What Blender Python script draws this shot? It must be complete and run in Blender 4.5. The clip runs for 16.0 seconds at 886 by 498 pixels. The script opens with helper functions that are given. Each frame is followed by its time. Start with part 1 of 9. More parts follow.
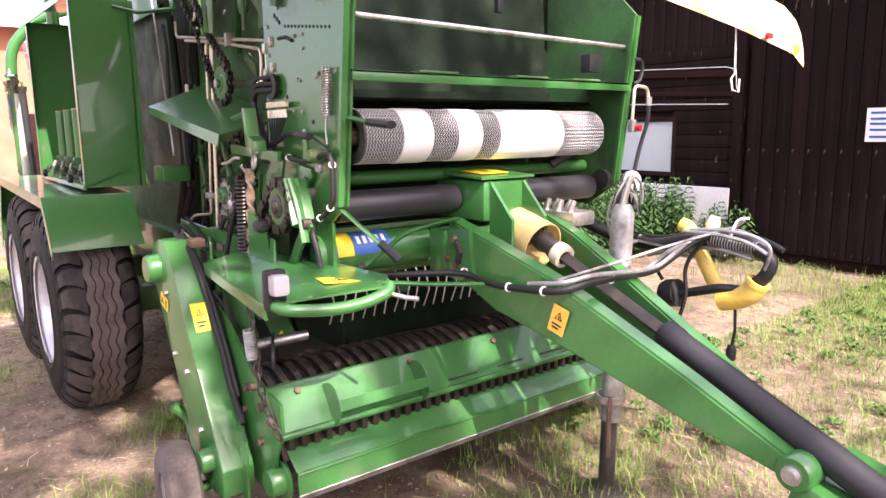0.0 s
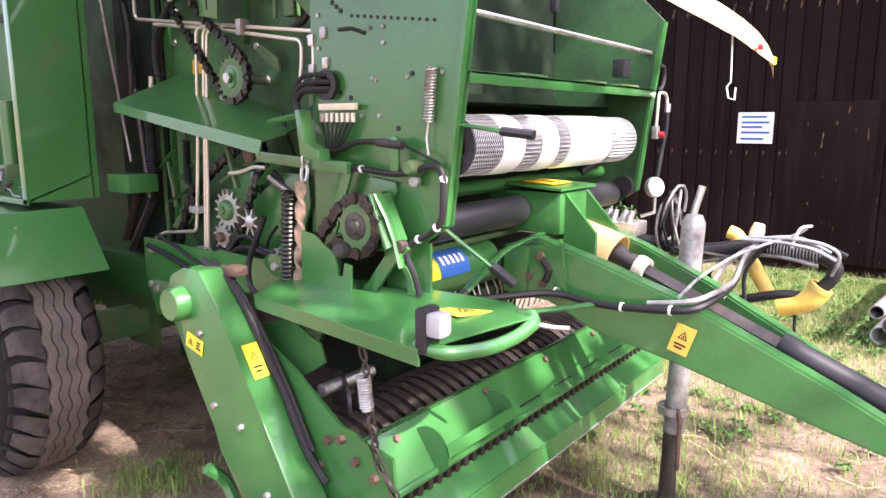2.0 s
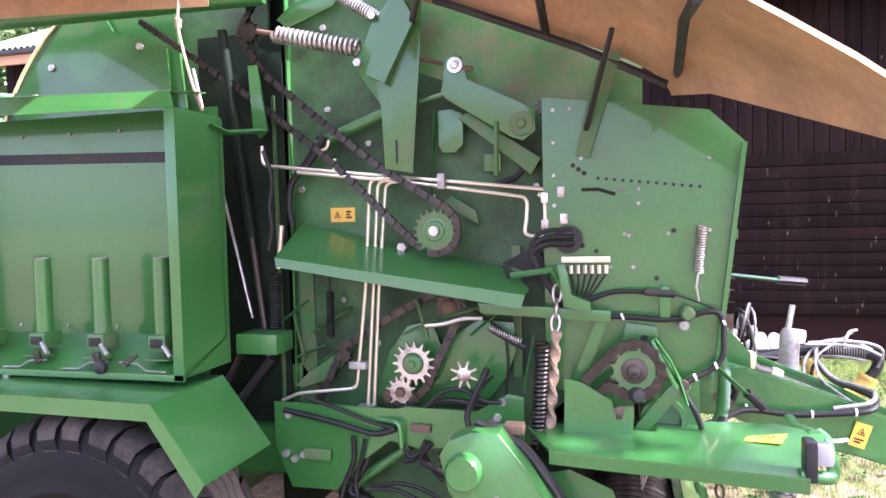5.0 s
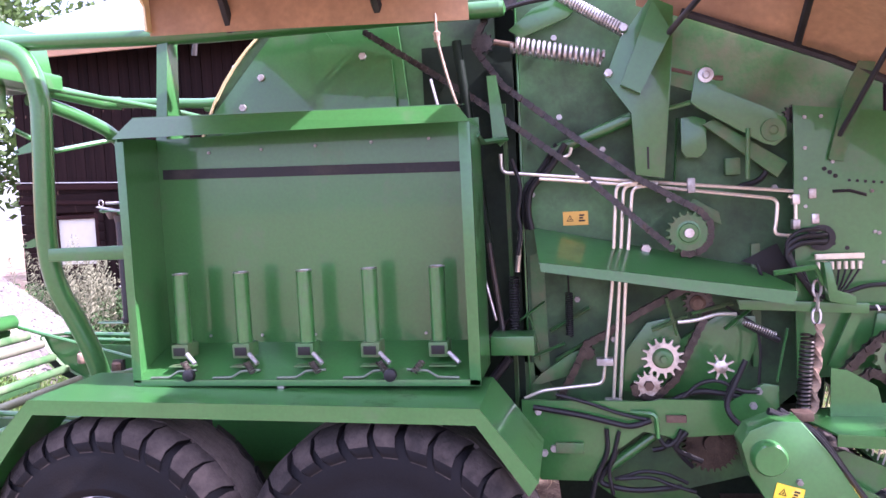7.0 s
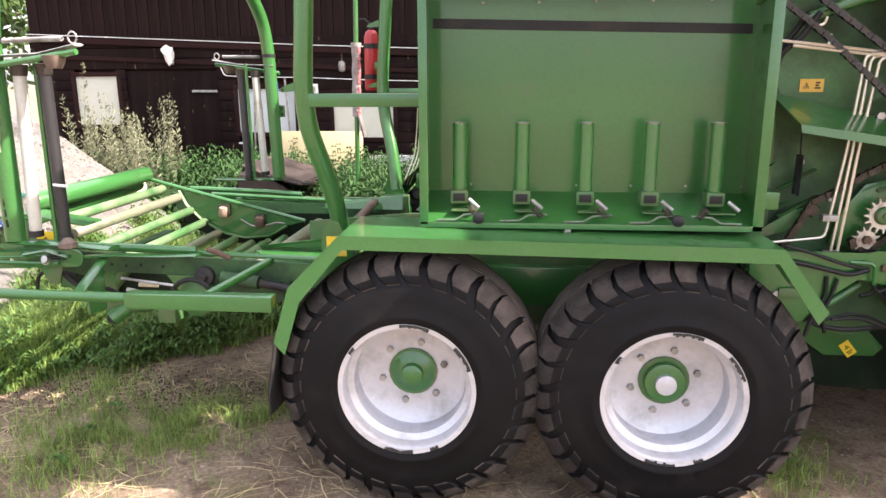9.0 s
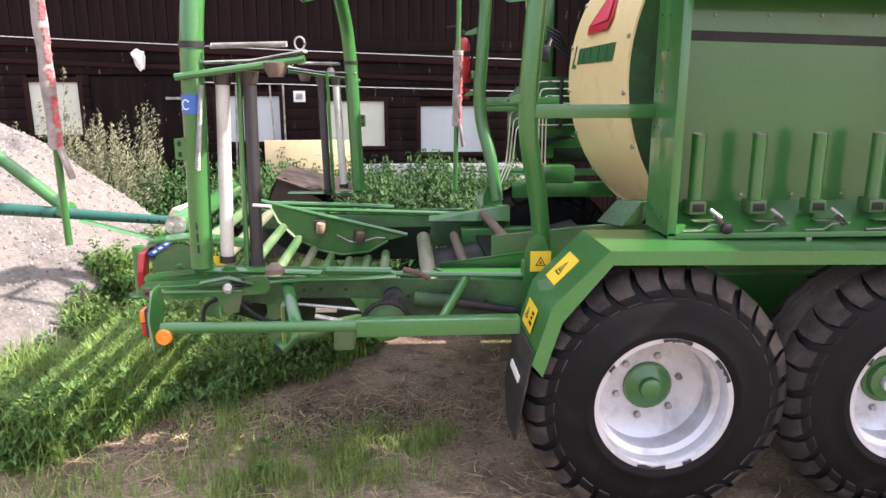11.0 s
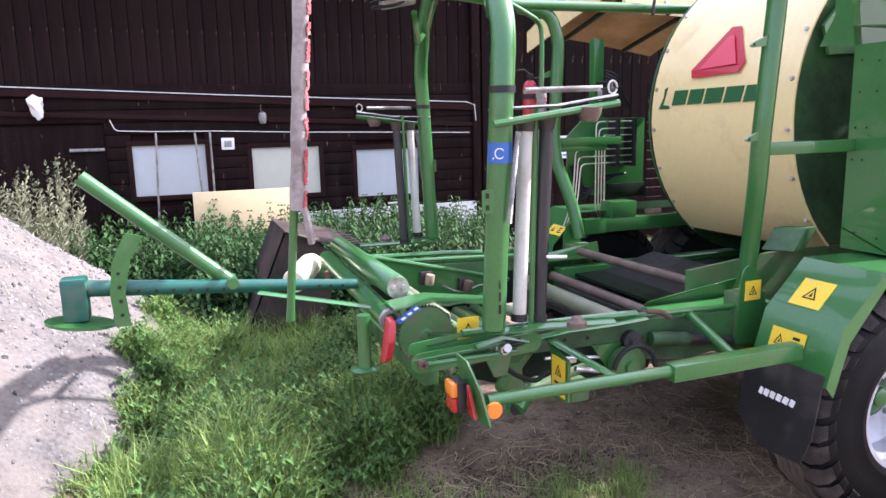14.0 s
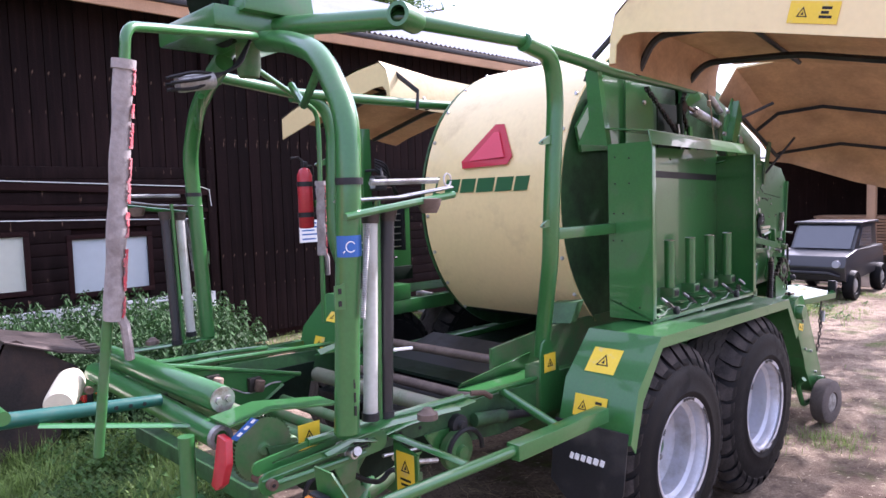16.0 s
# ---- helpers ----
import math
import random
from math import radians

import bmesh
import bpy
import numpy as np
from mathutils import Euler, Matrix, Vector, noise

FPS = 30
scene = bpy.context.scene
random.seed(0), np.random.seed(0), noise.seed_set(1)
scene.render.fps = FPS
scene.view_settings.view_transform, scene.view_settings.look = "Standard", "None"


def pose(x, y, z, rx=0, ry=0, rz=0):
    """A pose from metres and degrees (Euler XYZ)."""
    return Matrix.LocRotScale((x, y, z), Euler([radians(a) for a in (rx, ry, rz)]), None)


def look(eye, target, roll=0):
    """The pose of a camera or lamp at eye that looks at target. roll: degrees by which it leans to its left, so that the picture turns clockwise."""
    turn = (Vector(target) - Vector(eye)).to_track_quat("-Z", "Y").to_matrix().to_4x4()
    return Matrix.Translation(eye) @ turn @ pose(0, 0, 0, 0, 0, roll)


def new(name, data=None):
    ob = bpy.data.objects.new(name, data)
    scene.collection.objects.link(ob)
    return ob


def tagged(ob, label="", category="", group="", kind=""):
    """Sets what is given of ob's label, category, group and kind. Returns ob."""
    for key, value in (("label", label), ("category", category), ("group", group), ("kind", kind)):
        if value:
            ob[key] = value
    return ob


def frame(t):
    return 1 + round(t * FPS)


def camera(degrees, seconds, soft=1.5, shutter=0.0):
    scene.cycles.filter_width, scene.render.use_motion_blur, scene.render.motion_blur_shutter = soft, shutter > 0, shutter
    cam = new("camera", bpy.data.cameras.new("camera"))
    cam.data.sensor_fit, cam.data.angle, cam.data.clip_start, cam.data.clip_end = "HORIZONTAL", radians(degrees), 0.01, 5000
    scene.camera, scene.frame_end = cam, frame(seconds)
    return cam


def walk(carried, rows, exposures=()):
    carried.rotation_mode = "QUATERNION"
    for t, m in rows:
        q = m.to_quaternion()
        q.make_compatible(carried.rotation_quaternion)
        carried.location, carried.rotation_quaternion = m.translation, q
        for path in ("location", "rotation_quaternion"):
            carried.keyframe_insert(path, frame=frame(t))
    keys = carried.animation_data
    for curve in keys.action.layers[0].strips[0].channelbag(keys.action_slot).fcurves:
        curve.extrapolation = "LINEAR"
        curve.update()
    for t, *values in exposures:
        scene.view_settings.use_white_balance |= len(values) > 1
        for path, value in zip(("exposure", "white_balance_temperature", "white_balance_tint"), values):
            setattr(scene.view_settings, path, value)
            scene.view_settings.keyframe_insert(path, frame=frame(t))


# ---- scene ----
cam = camera(64.8, 16.0)
PATH = [
    (0, (4.932, -2.451, 1.547), (3.371, -1.247, 1.21), -0.6),
    (0.5, (4.731, -2.623, 1.581), (3.246, -1.317, 1.278), -0.6),
    (1, (4.549, -2.817, 1.598), (3.195, -1.385, 1.26), -0.5),
    (1.5, (4.324, -2.891, 1.596), (3.1, -1.34, 1.286), -0.6),
    (2, (4.059, -2.947, 1.597), (2.864, -1.383, 1.242), 0.1),
    (2.5, (3.78, -3.106, 1.588), (2.626, -1.53, 1.161), -0.5),
    (3, (3.511, -3.265, 1.623), (2.415, -1.646, 1.201), -0.3),
    (3.5, (3.233, -3.381, 1.673), (2.221, -1.703, 1.27), -1.5),
    (3.7, (3.138, -3.444, 1.689), (2.196, -1.714, 1.338), -0.7),
    (5.8, (2.041, -4.002, 1.906), (1.679, -2.036, 1.846), -2.2),
    (6, (1.94, -4.033, 1.924), (1.593, -2.064, 1.86), -2.0),
    (6.5, (1.608, -4.099, 1.924), (1.252, -2.134, 1.822), -4.2),
    (7, (1.294, -4.207, 1.937), (0.925, -2.246, 1.803), -2.8),
    (7.5, (0.957, -4.365, 1.943), (0.589, -2.409, 1.739), -1.7),
    (7.7, (0.825, -4.423, 1.891), (0.431, -2.475, 1.668), -1.6),
    (7.9, (0.7, -4.43, 1.873), (0.274, -2.496, 1.596), -1.8),
    (8, (0.623, -4.441, 1.879), (0.225, -2.503, 1.583), -1.6),
    (8.5, (0.3, -4.52, 1.865), (-0.018, -2.584, 1.48), -0.9),
    (9, (-0.071, -4.627, 1.871), (-0.274, -2.694, 1.401), -0.3),
    (9.5, (-0.457, -4.559, 1.867), (-0.649, -2.618, 1.422), -3.3),
    (9.7, (-0.595, -4.555, 1.866), (-0.767, -2.611, 1.428), -2.7),
    (11.8, (-2.246, -4.546, 1.909), (-1.929, -2.627, 1.446), -0.6),
    (12, (-2.391, -4.496, 1.908), (-2.033, -2.583, 1.449), -0.9),
    (12.5, (-2.684, -4.399, 1.928), (-2.253, -2.501, 1.471), -2.1),
    (13, (-3.043, -4.337, 1.935), (-2.475, -2.466, 1.517), -3.2),
    (13.5, (-3.329, -4.169, 1.929), (-2.742, -2.295, 1.55), -2.7),
    (14, (-3.59, -3.999, 1.935), (-2.904, -2.153, 1.583), -1.4),
    (14.5, (-3.848, -3.87, 1.946), (-2.998, -2.087, 1.632), -0.1),
    (15, (-3.927, -3.721, 1.952), (-2.965, -1.978, 1.758), -1.7),
    (15.5, (-3.955, -3.629, 1.967), (-2.707, -2.073, 1.826), -1.2),
    (16, (-3.982, -3.633, 1.985), (-2.587, -2.208, 1.841), -1.7),
]
walk(cam, [(t, look(eye, target, roll)) for t, eye, target, roll in PATH], exposures=((0.0, 1.78, 6800, 31), (3.0, 2.28, 6200, 30), (4.8, 2.4, 6000, 32), (6.0, 2.8, 5800, 50), (6.6, 2.22, 5700, 50), (7.5, 2.16, 5750, 48), (9.0, 1.92, 7000, 20), (12.5, 1.68, 6300, 25), (14.5, 1.66, 5900, 28), (16.0, 1.38, 5750, 32)))

# ---- light ----
world = bpy.data.worlds.new("sky")
scene.world = world
world.use_nodes = True
wn, wl = world.node_tree.nodes, world.node_tree.links
SUN_AZ, SUN_EL = -5.0, 42.0            # degrees from +x towards +y, above the horizon
sky = wn.new("ShaderNodeTexSky")
sky.sky_type = "NISHITA"
sky.sun_disc = False
sky.sun_elevation = radians(SUN_EL)
sky.sun_rotation = radians(90 - SUN_AZ)
sky.air_density, sky.dust_density, sky.ozone_density = 1.0, 3.0, 1.0
# a thin bright cloud veil over the clear sky, three times brighter overhead than at the horizon
way, split, veil, tint, both = (wn.new(k) for k in ("ShaderNodeTexCoord", "ShaderNodeSeparateXYZ", "ShaderNodeMapRange", "ShaderNodeVectorMath", "ShaderNodeVectorMath"))
wl.new(way.outputs["Generated"], split.inputs[0])
veil.inputs["To Min"].default_value, veil.inputs["To Max"].default_value = 1.0, 3.0
wl.new(split.outputs["Z"], veil.inputs["Value"])
tint.operation, both.operation = "SCALE", "ADD"
tint.inputs[0].default_value = (1.9, 1.95, 2.0)
wl.new(veil.outputs["Result"], tint.inputs["Scale"])
wl.new(sky.outputs[0], both.inputs[0])
wl.new(tint.outputs["Vector"], both.inputs[1])
wl.new(both.outputs["Vector"], wn["Background"].inputs[0])
wn["Background"].inputs[1].default_value = 0.10
sun = new("sun", bpy.data.lights.new("sun", "SUN"))
sun.data.energy, sun.data.angle, sun.data.color = 4.4, radians(0.6), (1.0, 0.95, 0.87)
sd = Vector((math.cos(radians(SUN_AZ)) * math.cos(radians(SUN_EL)), math.sin(radians(SUN_AZ)) * math.cos(radians(SUN_EL)), math.sin(radians(SUN_EL))))
sun.matrix_world = look(sd * 40, (0, 0, 0))

# ---- materials ----
def rgb(r, g, b):
    return (r, g, b, 1.0)


def mat(name, base, rough=0.5, metal=0.0, var=0.15, scale=6.0, fine=60.0, bump=0.0, dirt=None, dirt_amount=0.0, dirt_scale=3.0, coat=0.0, spec=0.5, island=0.0, rand=0.0, translucent=0.0, streak=0.0, fleck=None):
    """A paint, metal or earth: a base colour varied at two scales, with patches of dirt and fine relief."""
    m = bpy.data.materials.new(name)
    m.use_nodes = True
    n, l = m.node_tree.nodes, m.node_tree.links
    bsdf = n["Principled BSDF"]
    tc = n.new("ShaderNodeTexCoord")
    big, small = n.new("ShaderNodeTexNoise"), n.new("ShaderNodeTexNoise")
    big.inputs["Scale"].default_value, big.inputs["Detail"].default_value = scale, 5.0
    small.inputs["Scale"].default_value, small.inputs["Detail"].default_value = fine, 4.0
    for t in (big, small):
        l.new(tc.outputs["Object"], t.inputs["Vector"])
    add = n.new("ShaderNodeMath")
    add.operation = "ADD"
    l.new(big.outputs["Fac"], add.inputs[0])
    l.new(small.outputs["Fac"], add.inputs[1])
    amount = n.new("ShaderNodeMapRange")
    amount.inputs["From Min"].default_value, amount.inputs["From Max"].default_value = 0.6, 1.4
    amount.inputs["To Min"].default_value, amount.inputs["To Max"].default_value = 1.0 - var, 1.0 + var
    l.new(add.outputs[0], amount.inputs["Value"])
    value = amount.outputs["Result"]
    if island or rand:
        geo = n.new("ShaderNodeNewGeometry") if island else n.new("ShaderNodeObjectInfo")
        span = island or rand
        r = n.new("ShaderNodeMapRange")
        r.inputs["To Min"].default_value, r.inputs["To Max"].default_value = 1.0 - span, 1.0 + span
        l.new(geo.outputs["Random Per Island" if island else "Random"], r.inputs["Value"])
        mul = n.new("ShaderNodeMath")
        mul.operation = "MULTIPLY"
        l.new(value, mul.inputs[0])
        l.new(r.outputs["Result"], mul.inputs[1])
        value = mul.outputs[0]
    col = n.new("ShaderNodeVectorMath")
    col.operation = "SCALE"
    col.inputs[0].default_value = base
    l.new(value, col.inputs["Scale"])
    out = col.outputs["Vector"]
    if dirt:
        d = n.new("ShaderNodeTexNoise")
        d.inputs["Scale"].default_value, d.inputs["Detail"].default_value, d.inputs["Roughness"].default_value = dirt_scale, 8.0, 0.65
        if streak:
            stretch = n.new("ShaderNodeMapping")
            stretch.inputs["Scale"].default_value = (streak, streak, 0.25)
            l.new(tc.outputs["Object"], stretch.inputs["Vector"])
            l.new(stretch.outputs["Vector"], d.inputs["Vector"])
        else:
            l.new(tc.outputs["Object"], d.inputs["Vector"])
        ramp = n.new("ShaderNodeMapRange")
        ramp.inputs["From Min"].default_value, ramp.inputs["From Max"].default_value = 0.62 - 0.3 * dirt_amount, 0.72
        l.new(d.outputs["Fac"], ramp.inputs["Value"])
        mix = n.new("ShaderNodeMix")
        mix.data_type = "RGBA"
        l.new(ramp.outputs["Result"], mix.inputs["Factor"])
        l.new(out, mix.inputs["A"])
        mix.inputs["B"].default_value = rgb(*dirt)
        out = mix.outputs["Result"]
        rr = n.new("ShaderNodeMapRange")
        rr.inputs["To Min"].default_value, rr.inputs["To Max"].default_value = rough, min(1.0, rough + 0.35)
        l.new(ramp.outputs["Result"], rr.inputs["Value"])
        l.new(rr.outputs["Result"], bsdf.inputs["Roughness"])
    if fleck:
        fl, fm, fr, fx = n.new("ShaderNodeTexNoise"), n.new("ShaderNodeMapping"), n.new("ShaderNodeMapRange"), n.new("ShaderNodeMix")
        fl.inputs["Scale"].default_value, fl.inputs["Detail"].default_value = 1.0, 4.0
        fm.inputs["Scale"].default_value = (26.0, 26.0, 5.0)
        l.new(tc.outputs["Object"], fm.inputs["Vector"])
        l.new(fm.outputs["Vector"], fl.inputs["Vector"])
        fr.inputs["From Min"].default_value, fr.inputs["From Max"].default_value = 0.69, 0.73
        l.new(fl.outputs["Fac"], fr.inputs["Value"])
        fx.data_type = "RGBA"
        l.new(fr.outputs["Result"], fx.inputs["Factor"])
        l.new(out, fx.inputs["A"])
        fx.inputs["B"].default_value = rgb(*fleck)
        out = fx.outputs["Result"]
    l.new(out, bsdf.inputs["Base Color"])
    bsdf.inputs["Metallic"].default_value = metal
    if not dirt:
        bsdf.inputs["Roughness"].default_value = rough
    bsdf.inputs["Coat Weight"].default_value = coat
    bsdf.inputs["Specular IOR Level"].default_value = spec
    if bump:
        b = n.new("ShaderNodeBump")
        b.inputs["Strength"].default_value, b.inputs["Distance"].default_value = min(1.0, bump), 0.01
        l.new(small.outputs["Fac"], b.inputs["Height"])
        l.new(b.outputs["Normal"], bsdf.inputs["Normal"])
    if translucent:
        tr, ms = n.new("ShaderNodeBsdfTranslucent"), n.new("ShaderNodeMixShader")
        l.new(out, tr.inputs["Color"])
        ms.inputs[0].default_value = translucent
        l.new(bsdf.outputs[0], ms.inputs[1])
        l.new(tr.outputs[0], ms.inputs[2])
        l.new(ms.outputs[0], n["Material Output"].inputs["Surface"])
    return m


DUST = (0.20, 0.17, 0.12)
GREEN = mat("green_paint", (0.030, 0.138, 0.034), 0.28, var=0.13, scale=2.0, fine=70, dirt=(0.060, 0.125, 0.052), dirt_amount=0.18, dirt_scale=4.0, coat=0.5, bump=0.03)
GREEN2 = mat("green_paint_worn", (0.036, 0.135, 0.036), 0.42, var=0.16, scale=5, fine=70, dirt=(0.12, 0.13, 0.07), dirt_amount=0.7, dirt_scale=9.0, bump=0.05)
TEAL = mat("teal_paint", (0.006, 0.085, 0.062), 0.35, var=0.15, dirt=(0.06, 0.10, 0.07), dirt_amount=0.3, dirt_scale=8, coat=0.2)
CREAM = mat("cream_fibreglass", (0.80, 0.65, 0.33), 0.35, var=0.05, scale=1.5, fine=30, dirt=(0.66, 0.52, 0.27), dirt_amount=0.25, coat=0.3)
HOOD = mat("cream_fibreglass_shell", (0.74, 0.60, 0.33), 0.5, var=0.10, scale=2.0, fine=25, dirt=(0.55, 0.40, 0.2), dirt_amount=0.3, dirt_scale=2, translucent=0.12)
RAWFIBRE = mat("raw_fibreglass_underside", (0.44, 0.27, 0.15), 0.6, var=0.22, scale=2.5, fine=35, bump=0.15, dirt=(0.28, 0.17, 0.10), dirt_amount=0.6, dirt_scale=2.2, translucent=0.12)
# green darkened for the shade on recessed panels, with greasy dark blotches
SHADEGRIMY = mat("shaded_grimy_green", (0.032, 0.115, 0.034), 0.45, var=0.25, scale=3, fine=60, dirt=(0.016, 0.024, 0.015), dirt_amount=0.75, dirt_scale=3.2, bump=0.06)
RUBBER = mat("tyre_rubber", (0.0045, 0.0045, 0.0055), 0.6, var=0.3, scale=9, fine=120, bump=0.15, dirt=(0.013, 0.0115, 0.011), dirt_amount=0.25, dirt_scale=5, spec=0.16)
TREAD = mat("tyre_tread_dusty", (0.085, 0.070, 0.062), 0.85, var=0.4, scale=12, fine=90, bump=0.3, dirt=(0.145, 0.118, 0.105), dirt_amount=0.6, dirt_scale=5)
TREADLUG = mat("tyre_lug_dusty", (0.026, 0.023, 0.022), 0.75, var=0.35, scale=12, fine=90, bump=0.3, dirt=(0.105, 0.088, 0.079), dirt_amount=0.6, dirt_scale=4.5, spec=0.2)
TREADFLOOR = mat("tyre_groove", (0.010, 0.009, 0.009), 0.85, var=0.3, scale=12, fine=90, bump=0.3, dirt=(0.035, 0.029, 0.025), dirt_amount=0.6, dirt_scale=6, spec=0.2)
RIM = mat("silver_rim_paint", (0.52, 0.53, 0.58), 0.38, metal=0.35, var=0.08, scale=4, fine=50, dirt=(0.36, 0.35, 0.34), dirt_amount=0.4, dirt_scale=6)
CHIP = mat("chipped_black", (0.02, 0.02, 0.02), 0.6, var=0.3)
STEEL = mat("bare_steel", (0.55, 0.54, 0.53), 0.35, metal=0.9, var=0.15, scale=12, fine=120, dirt=(0.22, 0.15, 0.10), dirt_amount=0.5, dirt_scale=14)
GALV = mat("galvanised_steel", (0.40, 0.40, 0.39), 0.42, metal=0.6, var=0.22, scale=7, fine=60, dirt=(0.14, 0.12, 0.10), dirt_amount=0.7, dirt_scale=10)
PIPE = mat("zinc_pipe", (0.68, 0.64, 0.55), 0.32, metal=0.75, var=0.12, scale=10, fine=80)
GREASE = mat("greasy_chain", (0.045, 0.040, 0.037), 0.32, metal=0.75, var=0.5, scale=20, fine=140, dirt=(0.10, 0.08, 0.065), dirt_amount=0.3, dirt_scale=25)
RUST = mat("rusty_steel", (0.105, 0.064, 0.045), 0.8, metal=0.2, var=0.35, scale=10, fine=90, bump=0.2, dirt=(0.17, 0.12, 0.085), dirt_amount=0.5, dirt_scale=12)
DARKRUST = mat("dark_rusty_plate", (0.030, 0.022, 0.020), 0.75, metal=0.1, var=0.4, scale=4, fine=70, bump=0.2, dirt=(0.085, 0.052, 0.040), dirt_amount=0.6, dirt_scale=4)
BUCKETTOP = mat("worn_bucket_plate", (0.060, 0.048, 0.044), 0.45, metal=0.5, var=0.35, scale=5, fine=60, bump=0.15, dirt=(0.10, 0.075, 0.065), dirt_amount=0.6, dirt_scale=5)
PALERUST = mat("pale_rusty_bar", (0.30, 0.22, 0.16), 0.75, metal=0.1, var=0.3, scale=10, fine=90, bump=0.2, dirt=(0.2, 0.12, 0.08), dirt_amount=0.5, dirt_scale=12)
ROLLER = mat("worn_roller", (0.17, 0.20, 0.125), 0.36, metal=0.3, var=0.25, scale=7, fine=70, dirt=(0.24, 0.22, 0.17), dirt_amount=0.8, dirt_scale=6)
WORNGREEN = mat("worn_green_roller", (0.065, 0.17, 0.06), 0.34, metal=0.2, var=0.25, scale=7, fine=70, dirt=(0.21, 0.25, 0.15), dirt_amount=0.8, dirt_scale=5)
BLACK = mat("black_plastic", (0.018, 0.018, 0.02), 0.45, var=0.2, scale=8, fine=70, dirt=(0.06, 0.055, 0.05), dirt_amount=0.3, spec=0.3)
HOSE = mat("black_hose", (0.014, 0.014, 0.015), 0.5, var=0.3, scale=20, fine=200, bump=0.1, spec=0.3)
DARKROLL = mat("dark_rusty_roller", (0.11, 0.078, 0.062), 0.55, metal=0.2, var=0.3, scale=7, fine=70, dirt=(0.20, 0.15, 0.12), dirt_amount=0.5, dirt_scale=8)
PALEROLL = mat("pale_film_roller", (0.47, 0.47, 0.43), 0.4, var=0.12, scale=5, fine=40, dirt=(0.34, 0.32, 0.27), dirt_amount=0.4, dirt_scale=6)
GREYROLL = mat("grey_roller", (0.035, 0.035, 0.038), 0.38, metal=0.3, var=0.15, scale=6, fine=90)
YPLAST = mat("yellow_plastic", (0.75, 0.50, 0.09), 0.4, var=0.12, scale=6, fine=50, dirt=(0.45, 0.32, 0.12), dirt_amount=0.4, dirt_scale=9)
CONE = mat("cream_shaft_cone", (0.78, 0.62, 0.27), 0.4, var=0.12, scale=6, fine=50, dirt=(0.60, 0.40, 0.16), dirt_amount=0.4, dirt_scale=6, translucent=0.2)
WPLAST = mat("pale_plastic", (0.72, 0.66, 0.50), 0.4, var=0.1, scale=6, fine=50, dirt=(0.5, 0.42, 0.3), dirt_amount=0.4)
STICKER = mat("yellow_sticker", (0.78, 0.55, 0.03), 0.4, var=0.06, dirt=(0.6, 0.5, 0.25), dirt_amount=0.2, dirt_scale=15)
OSTICKER = mat("ochre_sticker", (0.68, 0.40, 0.06), 0.45, var=0.06)
# black for print, and for the shade in holes, slots and gaps
INK = mat("black_print_and_holes", (0.015, 0.015, 0.015), 0.5, var=0.1, spec=0.3)
WHITE = mat("white_print", (0.78, 0.78, 0.76), 0.45, var=0.05)
BLUE = mat("blue_sticker", (0.025, 0.11, 0.36), 0.4, var=0.06)
GPRINT = mat("green_print", (0.012, 0.10, 0.03), 0.45, var=0.05)
RED = mat("red_paint", (0.42, 0.022, 0.03), 0.35, var=0.12, coat=0.2)
SIGNRED = mat("red_reflector_sign", (0.62, 0.05, 0.09), 0.4, var=0.05)
SIGNEDGE = mat("red_sign_border", (0.45, 0.012, 0.03), 0.35, var=0.05)
ORANGE = mat("orange_lens", (0.75, 0.22, 0.02), 0.2, var=0.05, coat=0.5)
REDLENS = mat("red_lens", (0.40, 0.012, 0.012), 0.18, var=0.05, coat=0.5)
CLEARLENS = mat("clear_lamp_lens", (0.30, 0.30, 0.32), 0.15, var=0.06, coat=0.4)
NET = mat("white_net", (0.80, 0.79, 0.77), 0.7, var=0.08, scale=15, fine=160, bump=0.2)
NETDARK = mat("black_and_white_net", (0.05, 0.05, 0.055), 0.7, var=0.8, scale=60, fine=220, bump=0.3)
FOAM = mat("grey_foam_sleeve", (0.30, 0.27, 0.26), 0.9, var=0.25, scale=8, fine=60, bump=0.35, dirt=(0.16, 0.13, 0.12), dirt_amount=0.5, dirt_scale=9)
FOAMRED = mat("red_tape", (0.46, 0.05, 0.065), 0.75, var=0.35, scale=25, dirt=(0.36, 0.24, 0.24), dirt_amount=0.7, dirt_scale=22)
# near-black green: deep shade inside the machine put into the colour
SHADECAV = mat("shaded_machine_inside", (0.007, 0.014, 0.008), 0.6, var=0.4, spec=0.12, dirt=(0.02, 0.03, 0.017), dirt_amount=0.3, dirt_scale=5)
LATCH = mat("worn_latch", (0.13, 0.17, 0.12), 0.45, metal=0.4, var=0.3, scale=20, fine=90)
DARKSTEEL = mat("dark_oily_steel", (0.055, 0.047, 0.043), 0.42, metal=0.5, var=0.3, scale=12, fine=90, dirt=(0.11, 0.085, 0.065), dirt_amount=0.4, dirt_scale=14)
CHAFF = mat("crop_dust", (0.05, 0.038, 0.028), 0.95, var=0.4, scale=20, fine=120, bump=0.4, spec=0.15)
TINE = mat("pickup_strip", (0.032, 0.025, 0.021), 0.5, metal=0.4, var=0.45, scale=15, fine=90, dirt=(0.13, 0.09, 0.065), dirt_amount=0.3, dirt_scale=9)
